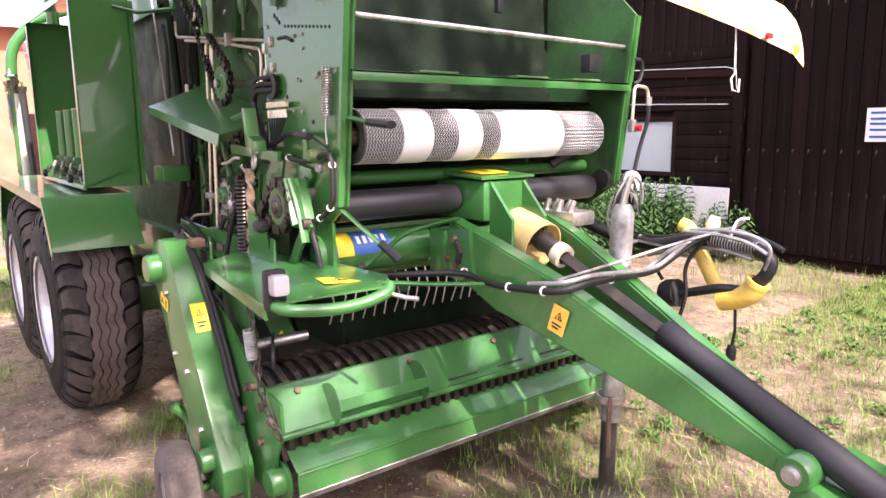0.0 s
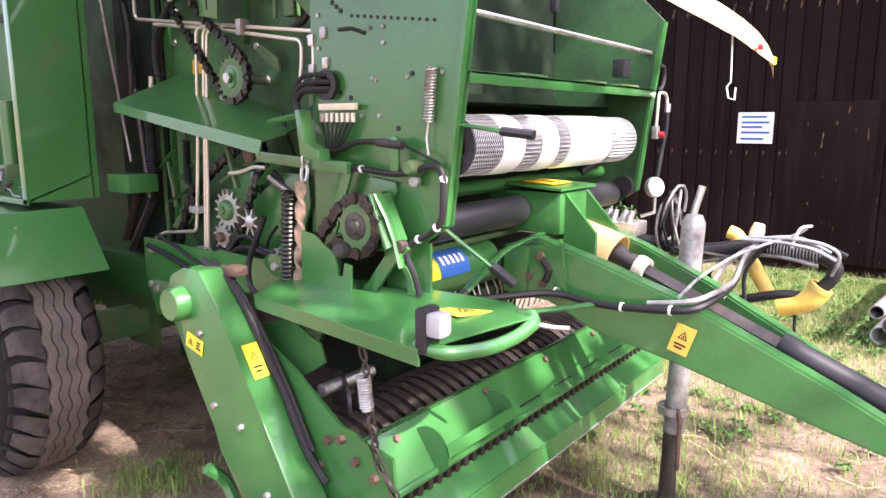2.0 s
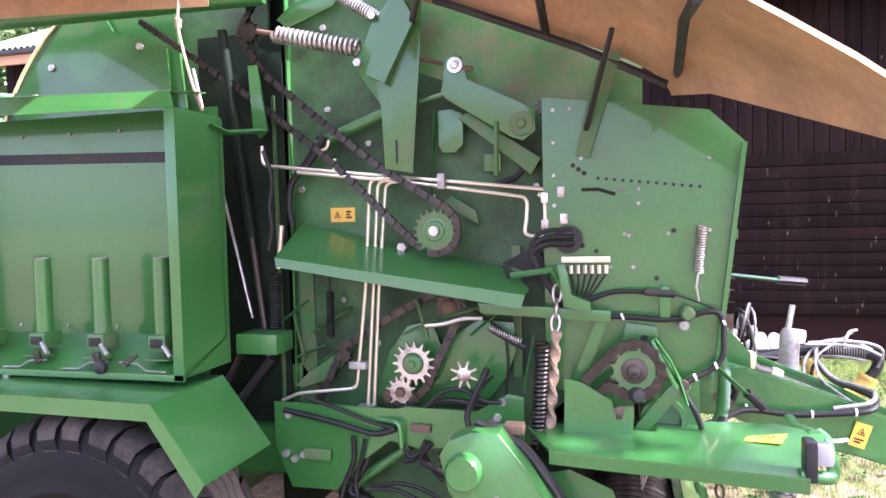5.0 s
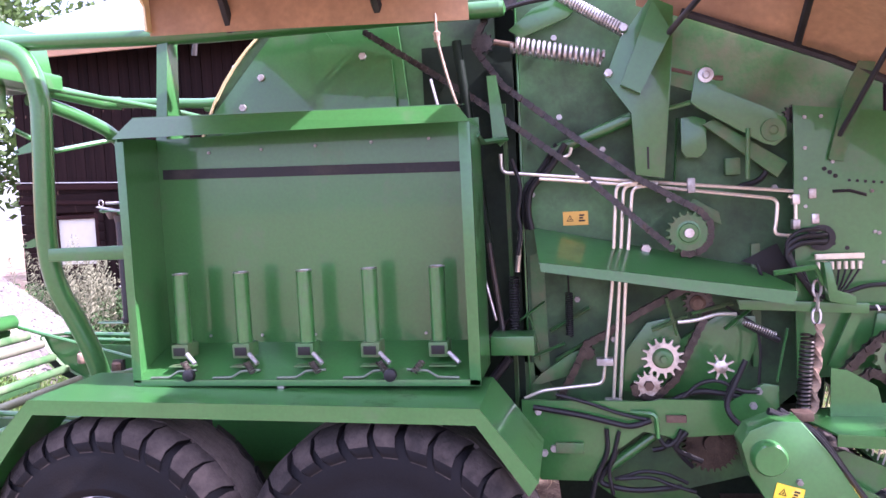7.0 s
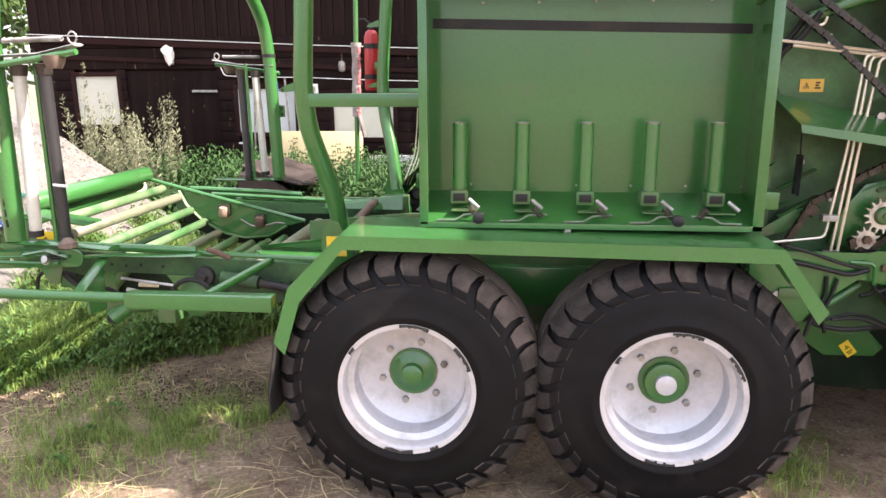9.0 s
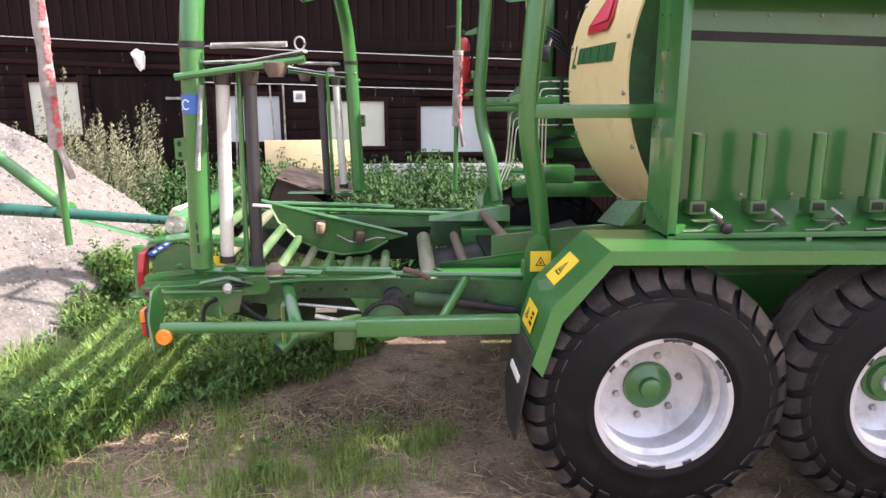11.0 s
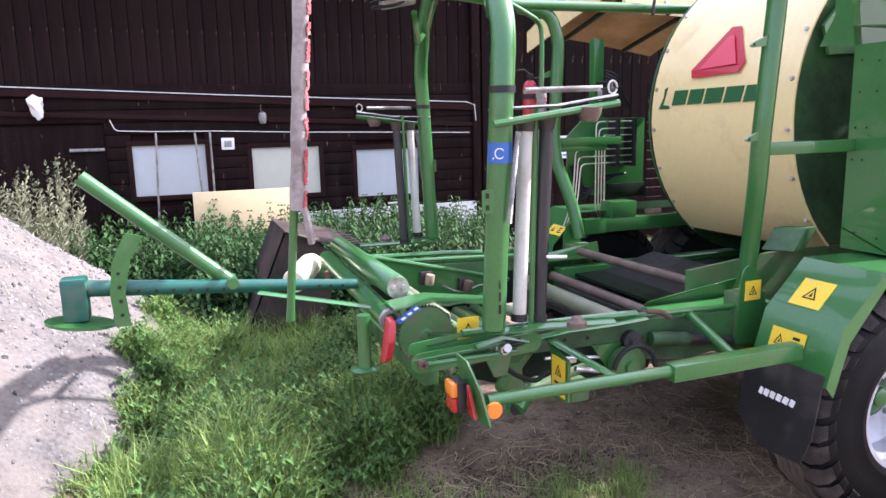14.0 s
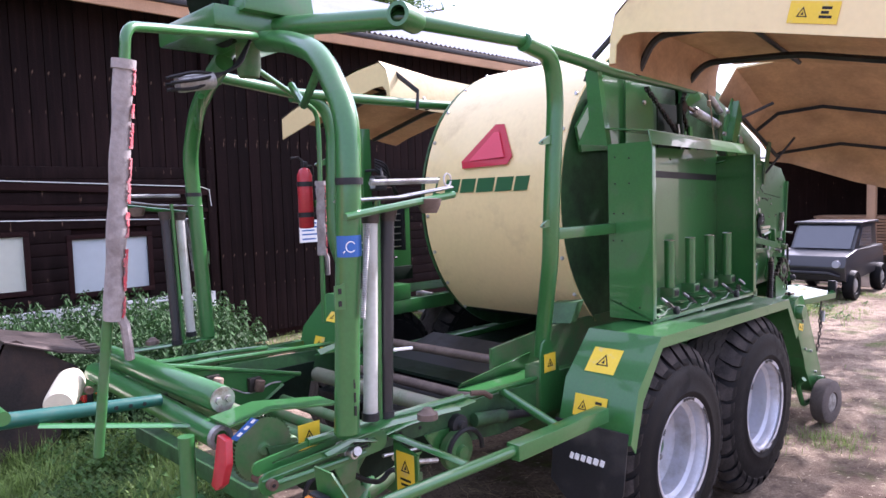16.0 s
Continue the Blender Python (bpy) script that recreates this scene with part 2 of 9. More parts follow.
BARN = mat("dark_stained_boards", (0.0085, 0.0038, 0.0036), 0.75, var=0.5, scale=2.0, fine=45, bump=0.3, rand=0.35, dirt=(0.022, 0.0125, 0.012), dirt_amount=0.40, dirt_scale=2.2, spec=0.10, streak=5.0, fleck=(0.15, 0.095, 0.065))
BARNTRIM = mat("dark_red_trim", (0.019, 0.0066, 0.0062), 0.7, var=0.3, scale=4, fine=60, bump=0.2, rand=0.15, spec=0.12)
FASCIA = mat("bare_pine_fascia", (0.45, 0.27, 0.16), 0.7, var=0.2, scale=3, fine=50)
ROOFM = mat("corrugated_metal_roof", (0.42, 0.42, 0.43), 0.5, metal=0.3, var=0.12, scale=1.5, fine=20)
BLIND = mat("pale_window_blind", (0.46, 0.50, 0.52), 0.35, var=0.06, scale=1.5, fine=10, coat=0.5)
BLIND2 = mat("cream_window_blind", (0.52, 0.53, 0.45), 0.35, var=0.06, scale=1.5, fine=10, coat=0.5)
PLASTER = mat("white_foundation", (0.66, 0.65, 0.65), 0.8, var=0.12, scale=3, fine=40, bump=0.1)
BOARDM = mat("cream_board", (0.70, 0.56, 0.33), 0.7, var=0.08, scale=4, fine=40)
BRICKRED = mat("red_wall_far", (0.40, 0.16, 0.10), 0.85, var=0.25, scale=2, fine=30, rand=0.2)
BARK = mat("bark", (0.10, 0.08, 0.06), 0.9, var=0.3, bump=0.3)
LEAF = mat("leaf_green", (0.065, 0.125, 0.030), 0.6, var=0.3, scale=1.2, fine=8, island=0.35, translucent=0.3)
LEAFD = mat("nettle_leaf", (0.046, 0.104, 0.034), 0.55, var=0.35, scale=1.6, fine=9, island=0.4, translucent=0.2, spec=0.2)
GRASS = mat("grass_blade", (0.178, 0.275, 0.066), 0.6, var=0.35, scale=1.4, fine=9, island=0.45, translucent=0.35)
STRAW = mat("dry_straw", (0.47, 0.375, 0.22), 0.8, var=0.25, island=0.35, translucent=0.2)
PLUME = mat("pale_seed_plume", (0.165, 0.175, 0.105), 0.8, var=0.25, island=0.35, translucent=0.3)
WEED = mat("broad_weed_leaf", (0.070, 0.145, 0.036), 0.55, var=0.3, scale=2, fine=12, island=0.35, translucent=0.25, spec=0.2)
YGRASS = mat("dry_yellow_grass", (0.205, 0.265, 0.074), 0.7, var=0.3, scale=1.4, fine=9, island=0.45, translucent=0.3)
SOIL = mat("dark_wet_soil", (0.055, 0.036, 0.026), 0.9, var=0.4, scale=20, fine=120, bump=0.4, island=0.4)
GRAVEL = mat("grey_gravel", (0.150, 0.146, 0.140), 0.9, var=0.4, scale=5, fine=80, island=0.75)


def ground_material():
    m = bpy.data.materials.new("trodden_earth")
    m.use_nodes = True
    n, l = m.node_tree.nodes, m.node_tree.links
    bsdf, tc = n["Principled BSDF"], n.new("ShaderNodeTexCoord")

    def tex(scale, detail=8.0, rough=0.6):
        t = n.new("ShaderNodeTexNoise")
        t.inputs["Scale"].default_value, t.inputs["Detail"].default_value, t.inputs["Roughness"].default_value = scale, detail, rough
        l.new(tc.outputs["Object"], t.inputs["Vector"])
        return t.outputs["Fac"]

    def mixed(a, b, fac, lo, hi):
        r, x = n.new("ShaderNodeMapRange"), n.new("ShaderNodeMix")
        r.inputs["From Min"].default_value, r.inputs["From Max"].default_value = lo, hi
        l.new(fac, r.inputs["Value"])
        x.data_type = "RGBA"
        l.new(r.outputs["Result"], x.inputs["Factor"])
        for slot, v in (("A", a), ("B", b)):
            if isinstance(v, tuple):
                x.inputs[slot].default_value = rgb(*v)
            else:
                l.new(v, x.inputs[slot])
        return x.outputs["Result"]

    fine = tex(45, 6, 0.7)
    sand = mixed((0.225, 0.165, 0.117), (0.37, 0.292, 0.211), fine, 0.38, 0.62)
    sand = mixed(sand, (0.15, 0.105, 0.078), tex(7, 8, 0.75), 0.50, 0.62)
    sand = mixed(sand, (0.095, 0.064, 0.046), tex(1.1), 0.45, 0.66)
    sand = mixed(sand, (0.46, 0.39, 0.28), tex(26, 3, 0.5), 0.66, 0.70)
    grassy = mixed((0.065, 0.10, 0.025), (0.17, 0.175, 0.06), fine, 0.35, 0.7)
    both = mixed(sand, grassy, tex(0.9, 9, 0.68), 0.55, 0.66)
    l.new(both, bsdf.inputs["Base Color"])
    bsdf.inputs["Roughness"].default_value = 0.95
    bsdf.inputs["Specular IOR Level"].default_value = 0.2
    b = n.new("ShaderNodeBump")
    b.inputs["Strength"].default_value, b.inputs["Distance"].default_value = 0.9, 0.04
    l.new(tex(14, 10, 0.75), b.inputs["Height"])
    l.new(b.outputs["Normal"], bsdf.inputs["Normal"])
    return m


EARTH = ground_material()

# ---- mesh helpers ----
def link(name, bm, material, parent=None, label="", smooth=40):
    me = bpy.data.meshes.new(name)
    bmesh.ops.recalc_face_normals(bm, faces=bm.faces[:])
    bm.to_mesh(me)
    bm.free()
    for one in material if isinstance(material, (list, tuple)) else (material,):
        me.materials.append(one)
    if smooth:
        me.polygons.foreach_set("use_smooth", [True] * len(me.polygons))
        me.set_sharp_from_angle(angle=radians(smooth))
    ob = new(name, me)
    hang(ob, parent)
    if label:
        ob["label"] = label
    return ob


def hang(ob, parent):
    if parent:
        ob.parent = parent
        if not parent.parent:
            ob.matrix_parent_inverse = Matrix.Translation(-parent.location)


def part(name, bm, material, parent, label=""):
    return link(name, bm, material, parent, label)


def thing(name, label, category, group="", kind="", at=(0, 0, 0)):
    ob = new(name)
    ob.location = at
    return tagged(ob, label, category, group, kind)


def box(lo, hi, bev=0.004, bm=None, m=None):
    own = bmesh.new()
    bmesh.ops.create_cube(own, size=1)
    lo, hi = Vector(lo), Vector(hi)
    for v in own.verts:
        v.co = Vector([(lo[i] + hi[i]) / 2 + v.co[i] * abs(hi[i] - lo[i]) for i in range(3)])
    if bev:
        bmesh.ops.bevel(own, geom=own.edges[:], offset=min(bev, 0.45 * min(abs(hi[i] - lo[i]) for i in range(3))), segments=2, affect="EDGES", profile=0.6)
    if m is not None:
        own.transform(m)
    return merge(bm, own)


def merge(bm, own):
    if bm is None:
        return own
    me = bpy.data.meshes.new("tmp")
    own.to_mesh(me)
    own.free()
    bm.from_mesh(me)
    bpy.data.meshes.remove(me)
    return bm


def plate(pts, depth, bm=None, bev=0.0):
    """A flat polygon of 3D points, thickened along the vector depth."""
    own = bmesh.new()
    a = [own.verts.new(p) for p in pts]
    b = [own.verts.new(Vector(p) + Vector(depth)) for p in pts]
    own.faces.new(a)
    own.faces.new(b[::-1])
    for i in range(len(a)):
        j = (i + 1) % len(a)
        own.faces.new((a[j], a[i], b[i], b[j]))
    if bev:
        bmesh.ops.bevel(own, geom=own.edges[:], offset=bev, segments=2, affect="EDGES", profile=0.6)
    return merge(bm, own)


def sideplate(xz, y, depth, bm=None, bev=0.0):
    """A plate that stands in the plane y, from x and z pairs; it is thickened along y."""
    return plate([(x, y, z) for x, z in xz], (0, depth, 0), bm, bev)


def frame_of(d):
    d = Vector(d).normalized()
    u = d.cross(Vector((0, 0, 1)) if abs(d.z) < 0.9 else Vector((1, 0, 0))).normalized()
    return d, u, d.cross(u)


def cyl(p0, p1, r0, r1=None, n=18, bm=None, caps=True):
    own = bmesh.new()
    p0, p1 = Vector(p0), Vector(p1)
    r1 = r0 if r1 is None else r1
    d, u, w = frame_of(p1 - p0)
    rings = []
    for p, r in ((p0, r0), (p1, r1)):
        rings.append([own.verts.new(p + r * (math.cos(a) * u + math.sin(a) * w)) for a in [2 * math.pi * k / n for k in range(n)]])
    for k in range(n):
        own.faces.new((rings[0][k], rings[0][(k + 1) % n], rings[1][(k + 1) % n], rings[1][k]))
    if caps:
        own.faces.new(rings[0][::-1])
        own.faces.new(rings[1])
    return merge(bm, own)


def fillet(pts, r, n=6):
    """A polyline with its corners rounded."""
    pts = [Vector(p) for p in pts]
    out = [pts[0]]
    for a, b, c in zip(pts, pts[1:], pts[2:]):
        u, w = (a - b), (c - b)
        k = min(r, u.length * 0.48, w.length * 0.48)
        p, q = b + u.normalized() * k, b + w.normalized() * k
        for i in range(n + 1):
            t = i / n
            out.append((1 - t) ** 2 * p + 2 * t * (1 - t) * b + t * t * q)
    return out + [pts[-1]]


def tube(pts, r, n=10, bm=None, bend=0.0, flat=1.0):
    own = bmesh.new()
    pts = fillet(pts, bend) if bend else [Vector(p) for p in pts]
    pts = [p for i, p in enumerate(pts) if i == 0 or (p - pts[i - 1]).length > 1e-5]
    d, u, w = frame_of(pts[1] - pts[0])
    rings = []
    for i, p in enumerate(pts):
        t = (pts[min(i + 1, len(pts) - 1)] - pts[max(i - 1, 0)]).normalized()
        u = (u - t * u.dot(t)).normalized()
        w = t.cross(u)
        rings.append([own.verts.new(p + r * (math.cos(a) * u + flat * math.sin(a) * w)) for a in [2 * math.pi * k / n for k in range(n)]])
    for a, b in zip(rings, rings[1:]):
        for k in range(n):
            own.faces.new((a[k], a[(k + 1) % n], b[(k + 1) % n], b[k]))
    own.faces.new(rings[0][::-1])
    own.faces.new(rings[-1])
    return merge(bm, own)


def coil(p0, p1, R, r, turns, bm=None, per=10, n=5):
    p0, p1 = Vector(p0), Vector(p1)
    d, u, w = frame_of(p1 - p0)
    total = int(turns * per)
    pts = [p0 + (p1 - p0) * (i / total) + R * (math.cos(2 * math.pi * i / per) * u + math.sin(2 * math.pi * i / per) * w) for i in range(total + 1)]
    return tube(pts, r, n, bm)


def lathe(profile, origin, axis, n=32, bm=None):
    """A ring swept round an axis: profile holds (radius, along) pairs."""
    own = bmesh.new()
    d, u, w = frame_of(axis)
    rings = []
    for r, a in profile:
        if r < 1e-5:
            rings.append([own.verts.new(Vector(origin) + d * a)])
        else:
            rings.append([own.verts.new(Vector(origin) + d * a + r * (math.cos(t) * u + math.sin(t) * w)) for t in [2 * math.pi * k / n for k in range(n)]])
    for a, b in zip(rings, rings[1:]):
        for k in range(n):
            j = (k + 1) % n
            if len(a) > 1 and len(b) > 1:
                own.faces.new((a[k], a[j], b[j], b[k]))
            elif len(a) > 1:
                own.faces.new((a[k], a[j], b[0]))
            elif len(b) > 1:
                own.faces.new((a[0], b[j], b[k]))
    return merge(bm, own)


def gear(c, r_out, r_in, teeth, y0, y1, bm=None, hole=0.0):
    """A sprocket in the plane of x and z."""
    pts = []
    for k in range(teeth):
        for f, r in ((0.0, r_in), (0.30, r_in), (0.48, r_out), (0.62, r_out), (0.8, r_in)):
            a = 2 * math.pi * (k + f) / teeth
            pts.append((c[0] + r * math.cos(a), c[1] + r * math.sin(a)))
    return sideplate(pts, y0, y1 - y0, bm)


def chain(path, pitch, width, bm=None):
    """Side links and pins along a line in space; the links lie across y."""
    own = bmesh.new() if bm is None else bm
    path = [Vector(p) for p in path]
    seg = [(b - a).length for a, b in zip(path, path[1:])]
    total, pos, k = sum(seg), 0.0, 0
    def point(s):
        for a, b, L in zip(path, path[1:], seg):
            if s <= L:
                return a + (b - a) * (s / L)
            s -= L
        return path[-1]
    while pos + pitch <= total:
        a, b = point(pos), point(pos + pitch)
        d = (b - a).normalized()
        up = d.cross(Vector((0, 1, 0))).normalized() * pitch * 0.50
        for y in ((-width / 2, -width / 2 + 0.006), (width / 2 - 0.006, width / 2)):
            off = (0.007 if k % 2 else 0.0) * (1 if y[0] < 0 else -1)
            ring = [a - d * pitch * 0.3, a + up - d * pitch * 0.05, a + up * 0.75 + d * pitch * 0.5, b + up + d * pitch * 0.05, b + d * pitch * 0.3, b - up + d * pitch * 0.05, a - up * 0.75 + d * pitch * 0.5, a - up - d * pitch * 0.05]
            plate([p + Vector((0, y[0] + off, 0)) for p in ring], (0, y[1] - y[0], 0), own)
        cyl(a + Vector((0, -width / 2 - 0.002, 0)), a + Vector((0, width / 2 + 0.002, 0)), pitch * 0.2, n=8, bm=own)
        pos, k = pos + pitch, k + 1
    return own


def bolts(points, axis, r=0.011, h=0.010, bm=None):
    own = bmesh.new() if bm is None else bm
    for p in points:
        p, d = Vector(p), Vector(axis).normalized()
        cyl(p, p + d * h, r, r * 0.92, 6, own)
    return own


def each_bolt(make, name, args, material, *rest):
    """A row of bolts, each an object of its own."""
    points, axis, r, h = (tuple(args) + (0.011, 0.010))[:4] if len(args) < 4 else args
    for p in points:
        make(name, bolts([p], axis, r, h), material, *rest)


def raw(name, verts, faces, material, parent=None, label="", smooth=False):
    me = bpy.data.meshes.new(name)
    me.from_pydata(verts, [], faces)
    me.materials.append(material)
    if smooth:
        me.polygons.foreach_set("use_smooth", [True] * len(me.polygons))
    ob = new(name, me)
    hang(ob, parent)
    if label:
        ob["label"] = label
    return ob


def lettering(name, text, size, m, material, parent, shear=0.0, thick=0.0015, stretch=1.0, bold=0.0):
    cu = bpy.data.curves.new("letters", "FONT")
    cu.body, cu.size, cu.shear, cu.extrude, cu.offset = text, size, shear, thick, bold
    tmp = new("tmp_letters", cu)
    dep = bpy.context.evaluated_depsgraph_get()
    me = bpy.data.meshes.new_from_object(tmp.evaluated_get(dep))
    bpy.data.objects.remove(tmp)
    me.transform(m @ Matrix.Diagonal((stretch, 1, 1, 1)))
    me.materials.clear()
    me.materials.append(material)
    ob = new(name, me)
    ob.parent = parent
    return ob

# ---- the setting ----
YC = -0.47                      # the machine's middle line


def mirrored(y):
    return 2 * YC - y


def ground_height(x, y):
    h = 0.012 * noise.noise(Vector((x * 0.9, y * 0.9, 3.1))) + 0.02 * noise.noise(Vector((x * 0.3, y * 0.3, 7.7)))
    d = heap_reach(x, y)
    if d < 1:
        h += min(1.9 * (1 - d) ** 0.75, 1.65) + 0.10 * noise.noise(Vector((x * 2.2, y * 2.2, 1.0))) * (1 - d)
    return h


def heap_reach(x, y):
    """0 in the middle of the gravel heap, 1 at its foot."""
    return math.hypot((x + 5.9) / 2.35, (y - 2.2) / (3.6 if y < 2.2 else 1.7)) + 0.05 * noise.noise(Vector((x * 1.3, y * 1.3, 6.0)))


def build_ground():
    xs = sorted(set([-400, -150, -60, -30, -18] + [-12 + 0.25 * i for i in range(113)] + [20, 30, 60, 150, 400]))
    ys = sorted(set([-400, -150, -60, -30, -16] + [-9 + 0.25 * i for i in range(73)] + [12, 18, 30, 60, 150, 400]))
    verts = [(x, y, ground_height(x, y) if -12 <= x <= 16 and -9 <= y <= 9 else 0.0) for y in ys for x in xs]
    w = len(xs)
    faces = [(j * w + i, j * w + i + 1, (j + 1) * w + i + 1, (j + 1) * w + i) for j in range(len(ys) - 1) for i in range(w - 1)]
    return tagged(raw("ground", verts, faces, EARTH, smooth=True), "trodden sandy earth yard with patches of grass", "ground", kind="structure")


ground = build_ground()


def build_barn():
    y0 = 5.43
    barn = thing("barn", "long dark-stained timber barn with a corrugated metal roof", "barn", at=(0, y0, 0))
    x0, x1 = -7.25, 16.0
    # core wall that the boards are nailed on
    part("wall", box((x0, y0 + 0.05, 0.0), (x1, y0 + 0.25, 4.55), 0), BARNTRIM, barn)
    part("wall", box((x0, y0 + 0.25, 0.0), (x0 + 0.2, y0 + 7, 4.55), 0), BARNTRIM, barn)
    part("foundation", box((-2.18, y0 - 0.10, -0.1), (0.42, y0 + 0.05, 0.82), 0.01), PLASTER, barn, "white plastered foundation")
    part("foundation", box((x0, y0 - 0.03, -0.1), (-1.95, y0 + 0.05, 0.55), 0.01), PLASTER, barn)
    # vertical boards above
    bw = 0.17
    shared = {}
    def board(w, h):
        key = (round(w, 3), round(h, 3))
        if key not in shared:
            me = bpy.data.meshes.new("board")
            b = box((0, -0.025, 0), (w - 0.008, 0.0, h), 0.004)
            b.to_mesh(me)
            b.free()
            me.materials.append(BARN)
            shared[key] = me
        return shared[key]
    def put(x, y, z, w, h, lay=False):
        ob = new("board", board(w, h))
        ob.parent = barn
        ob.matrix_parent_inverse = Matrix.Translation((0, -y0, 0))
        ob.matrix_basis = pose(x, y, z) if not lay else pose(x, y, z, 0, 90, 0)
        return ob
    rng = random.Random(4)
    x = x0
    while x < 0.40:
        put(x, y0 + 0.05 - 0.008 * rng.random(), 2.42 if x < 0.4 else 0, bw, 2.1)
        x += bw
    while x < 3.42:
        put(x, y0 + 0.02 - 0.012 * rng.random(), 0.12, bw, 4.4)
        x += bw
    while x < x1 - 0.2:
        put(x, y0 + 0.05 - 0.008 * rng.random(), 2.42, bw, 2.1)
        x += bw
    # lying boards below
    opens = [(-6.6, -5.95, 1.25, 1.95), (-4.12, -3.27, 1.14, 1.76), (-2.70, -1.83, 1.07, 1.69), (-1.32, -0.43, 0.98, 1.62), (-5.8, -4.4, 0.0, 2.02)]
    z = 0.55
    while z < 2.35:
        spans = [(x0, 0.40), (3.42, 12.0)]
        for a, b, lo, hi in opens:
            if z + 0.14 > lo and z < hi:
                spans = [s for p, q in spans for s in (((p, min(q, a)), (max(p, b), q)) if a < q and b > p else ((p, q),)) if s[1] - s[0] > 0.05]
        for p, q in spans:
            part("log", box((p, y0 - 0.02 - 0.006 * rng.random(), z), (q, y0 + 0.05, z + 0.145), 0.012), BARN, barn)
        z += 0.15
    fall = lambda x: -0.042 * (x + 0.17)
    part("trim", sideplate([(x0, 2.15 + fall(x0)), (0.42, 2.15 + fall(0.42)), (0.42, 2.23 + fall(0.42)), (x0, 2.23 + fall(x0))], y0 - 0.06, 0.11, None, 0.004), BARNTRIM, barn, "dark red ledge board")
    part("trim", sideplate([(x0, 1.92 + fall(x0)), (0.42, 1.92 + fall(0.42)), (0.42, 1.98 + fall(0.42)), (x0, 1.98 + fall(x0))], y0 - 0.045, 0.09, None, 0.004), BARNTRIM, barn)
    part("corner_post", box((0.40, y0 - 0.06, 0.1), (0.52, y0 + 0.05, 4.5), 0.008), BARN, barn)
    for k, (a, b, lo, hi) in enumerate(opens[:4]):
        w = part("window", box((a, y0 + 0.0, lo), (b, y0 + 0.03, hi), 0), BLIND2 if k in (0, 2) else BLIND, barn, "window with a pale blind")
        fr = bmesh.new()
        for lo3, hi3 in (((a - 0.06, y0 - 0.03, lo - 0.06), (b + 0.06, y0 + 0.045, lo)), ((a - 0.06, y0 - 0.03, hi), (b + 0.06, y0 + 0.045, hi + 0.06)), ((a - 0.06, y0 - 0.03, lo), (a, y0 + 0.045, hi)), ((b, y0 - 0.03, lo), (b + 0.06, y0 + 0.045, hi))):
            box(lo3, hi3, 0.004, fr)
        part("frame", fr, BARNTRIM, w)
    dd = part("door", box((-5.8, y0 + 0.0, 0.05), (-4.4, y0 + 0.03, 2.02), 0.004), BARN, barn)
    part("door_bar", box((-4.80, y0 - 0.03, 1.715), (-4.42, y0 - 0.01, 1.75), 0.004), GALV, dd, "pale metal door bar")
    part("door", box((2.36, y0 - 0.03, 0.13), (3.2, y0 - 0.012, 1.83), 0.004), BARN, barn, "dark plank door")
    part("log_end", box((3.42, y0 - 0.02, 0.2), (3.75, y0 + 0.05, 2.3), 0.02), RUST, barn)
    # eaves and roof
    part("fascia", box((x0 - 0.3, y0 - 0.45, 4.34), (x1, y0 - 0.41, 4.50), 0.004), FASCIA, barn, "bare pine fascia board")
    part("gutter", box((x0 - 0.3, y0 - 0.52, 4.48), (x1, y0 - 0.42, 4.55), 0.01), BLACK, barn)
    verts, faces = [], []
    steps = int((x1 - x0 + 0.6) / 0.055)
    for i in range(steps + 1):
        xx = x0 - 0.3 + i * 0.055
        dz = 0.018 * (1 if i % 2 else -1)
        verts += [(xx, y0 - 0.5, 4.58 + dz), (xx, y0 + 4.2, 6.75 + dz)]
    for i in range(steps):
        faces.append((2 * i, 2 * i + 2, 2 * i + 3, 2 * i + 1))
    raw("roof", verts, faces, ROOFM, barn).matrix_parent_inverse = Matrix.Translation((0, -y0, 0))
    raw("roof", [(x, 2 * (y0 + 4.2) - y, z) for x, y, z in verts], faces, ROOFM, barn).matrix_parent_inverse = Matrix.Translation((0, -y0, 0))
    # cables, lamp, vent and fittings on the wall
    part("cable", tube([(-4.33, y0 - 0.06, 2.08), (-4.28, y0 - 0.06, 1.95), (-3.83, y0 - 0.06, 1.93), (-3.15, y0 - 0.06, 1.92), (-2.13, y0 - 0.06, 1.88), (-1.0, y0 - 0.06, 1.85), (0.34, y0 - 0.06, 1.81)], 0.006, 6, bend=0.05), WHITE, barn, "white cable")
    part("cable", tube([(x0, y0 - 0.07, 2.26 + fall(x0)), (-3, y0 - 0.07, 2.245 + fall(-3)), (0.3, y0 - 0.07, 2.24), (0.42, y0 - 0.07, 2.2), (0.44, y0 - 0.07, 1.98)], 0.006, 6), WHITE, barn)
    part("vent", box((-3.07, y0 - 0.05, 1.68), (-2.91, y0 + 0.0, 1.83), 0.008), WHITE, barn, "small white wall vent")
    part("vent_grille", box((-3.035, y0 - 0.054, 1.715), (-2.945, y0 - 0.048, 1.795), 0.002), GALV, barn)
    part("lamp", lathe([(0.0, -0.08), (0.04, -0.07), (0.055, 0.0), (0.045, 0.06), (0.0, 0.08)], (-2.54, y0 - 0.08, 2.07), (0, 0, 1), 12), GALV, barn)
    for a, b in ((-3.89, -3.83), (-3.33, -3.38), (-3.20, -3.20)):
        part("conduit", tube([(a, y0 - 0.08, 0.7), (b, y0 - 0.08, 1.91)], 0.014, 6), GALV, barn)
    skull = bmesh.new()
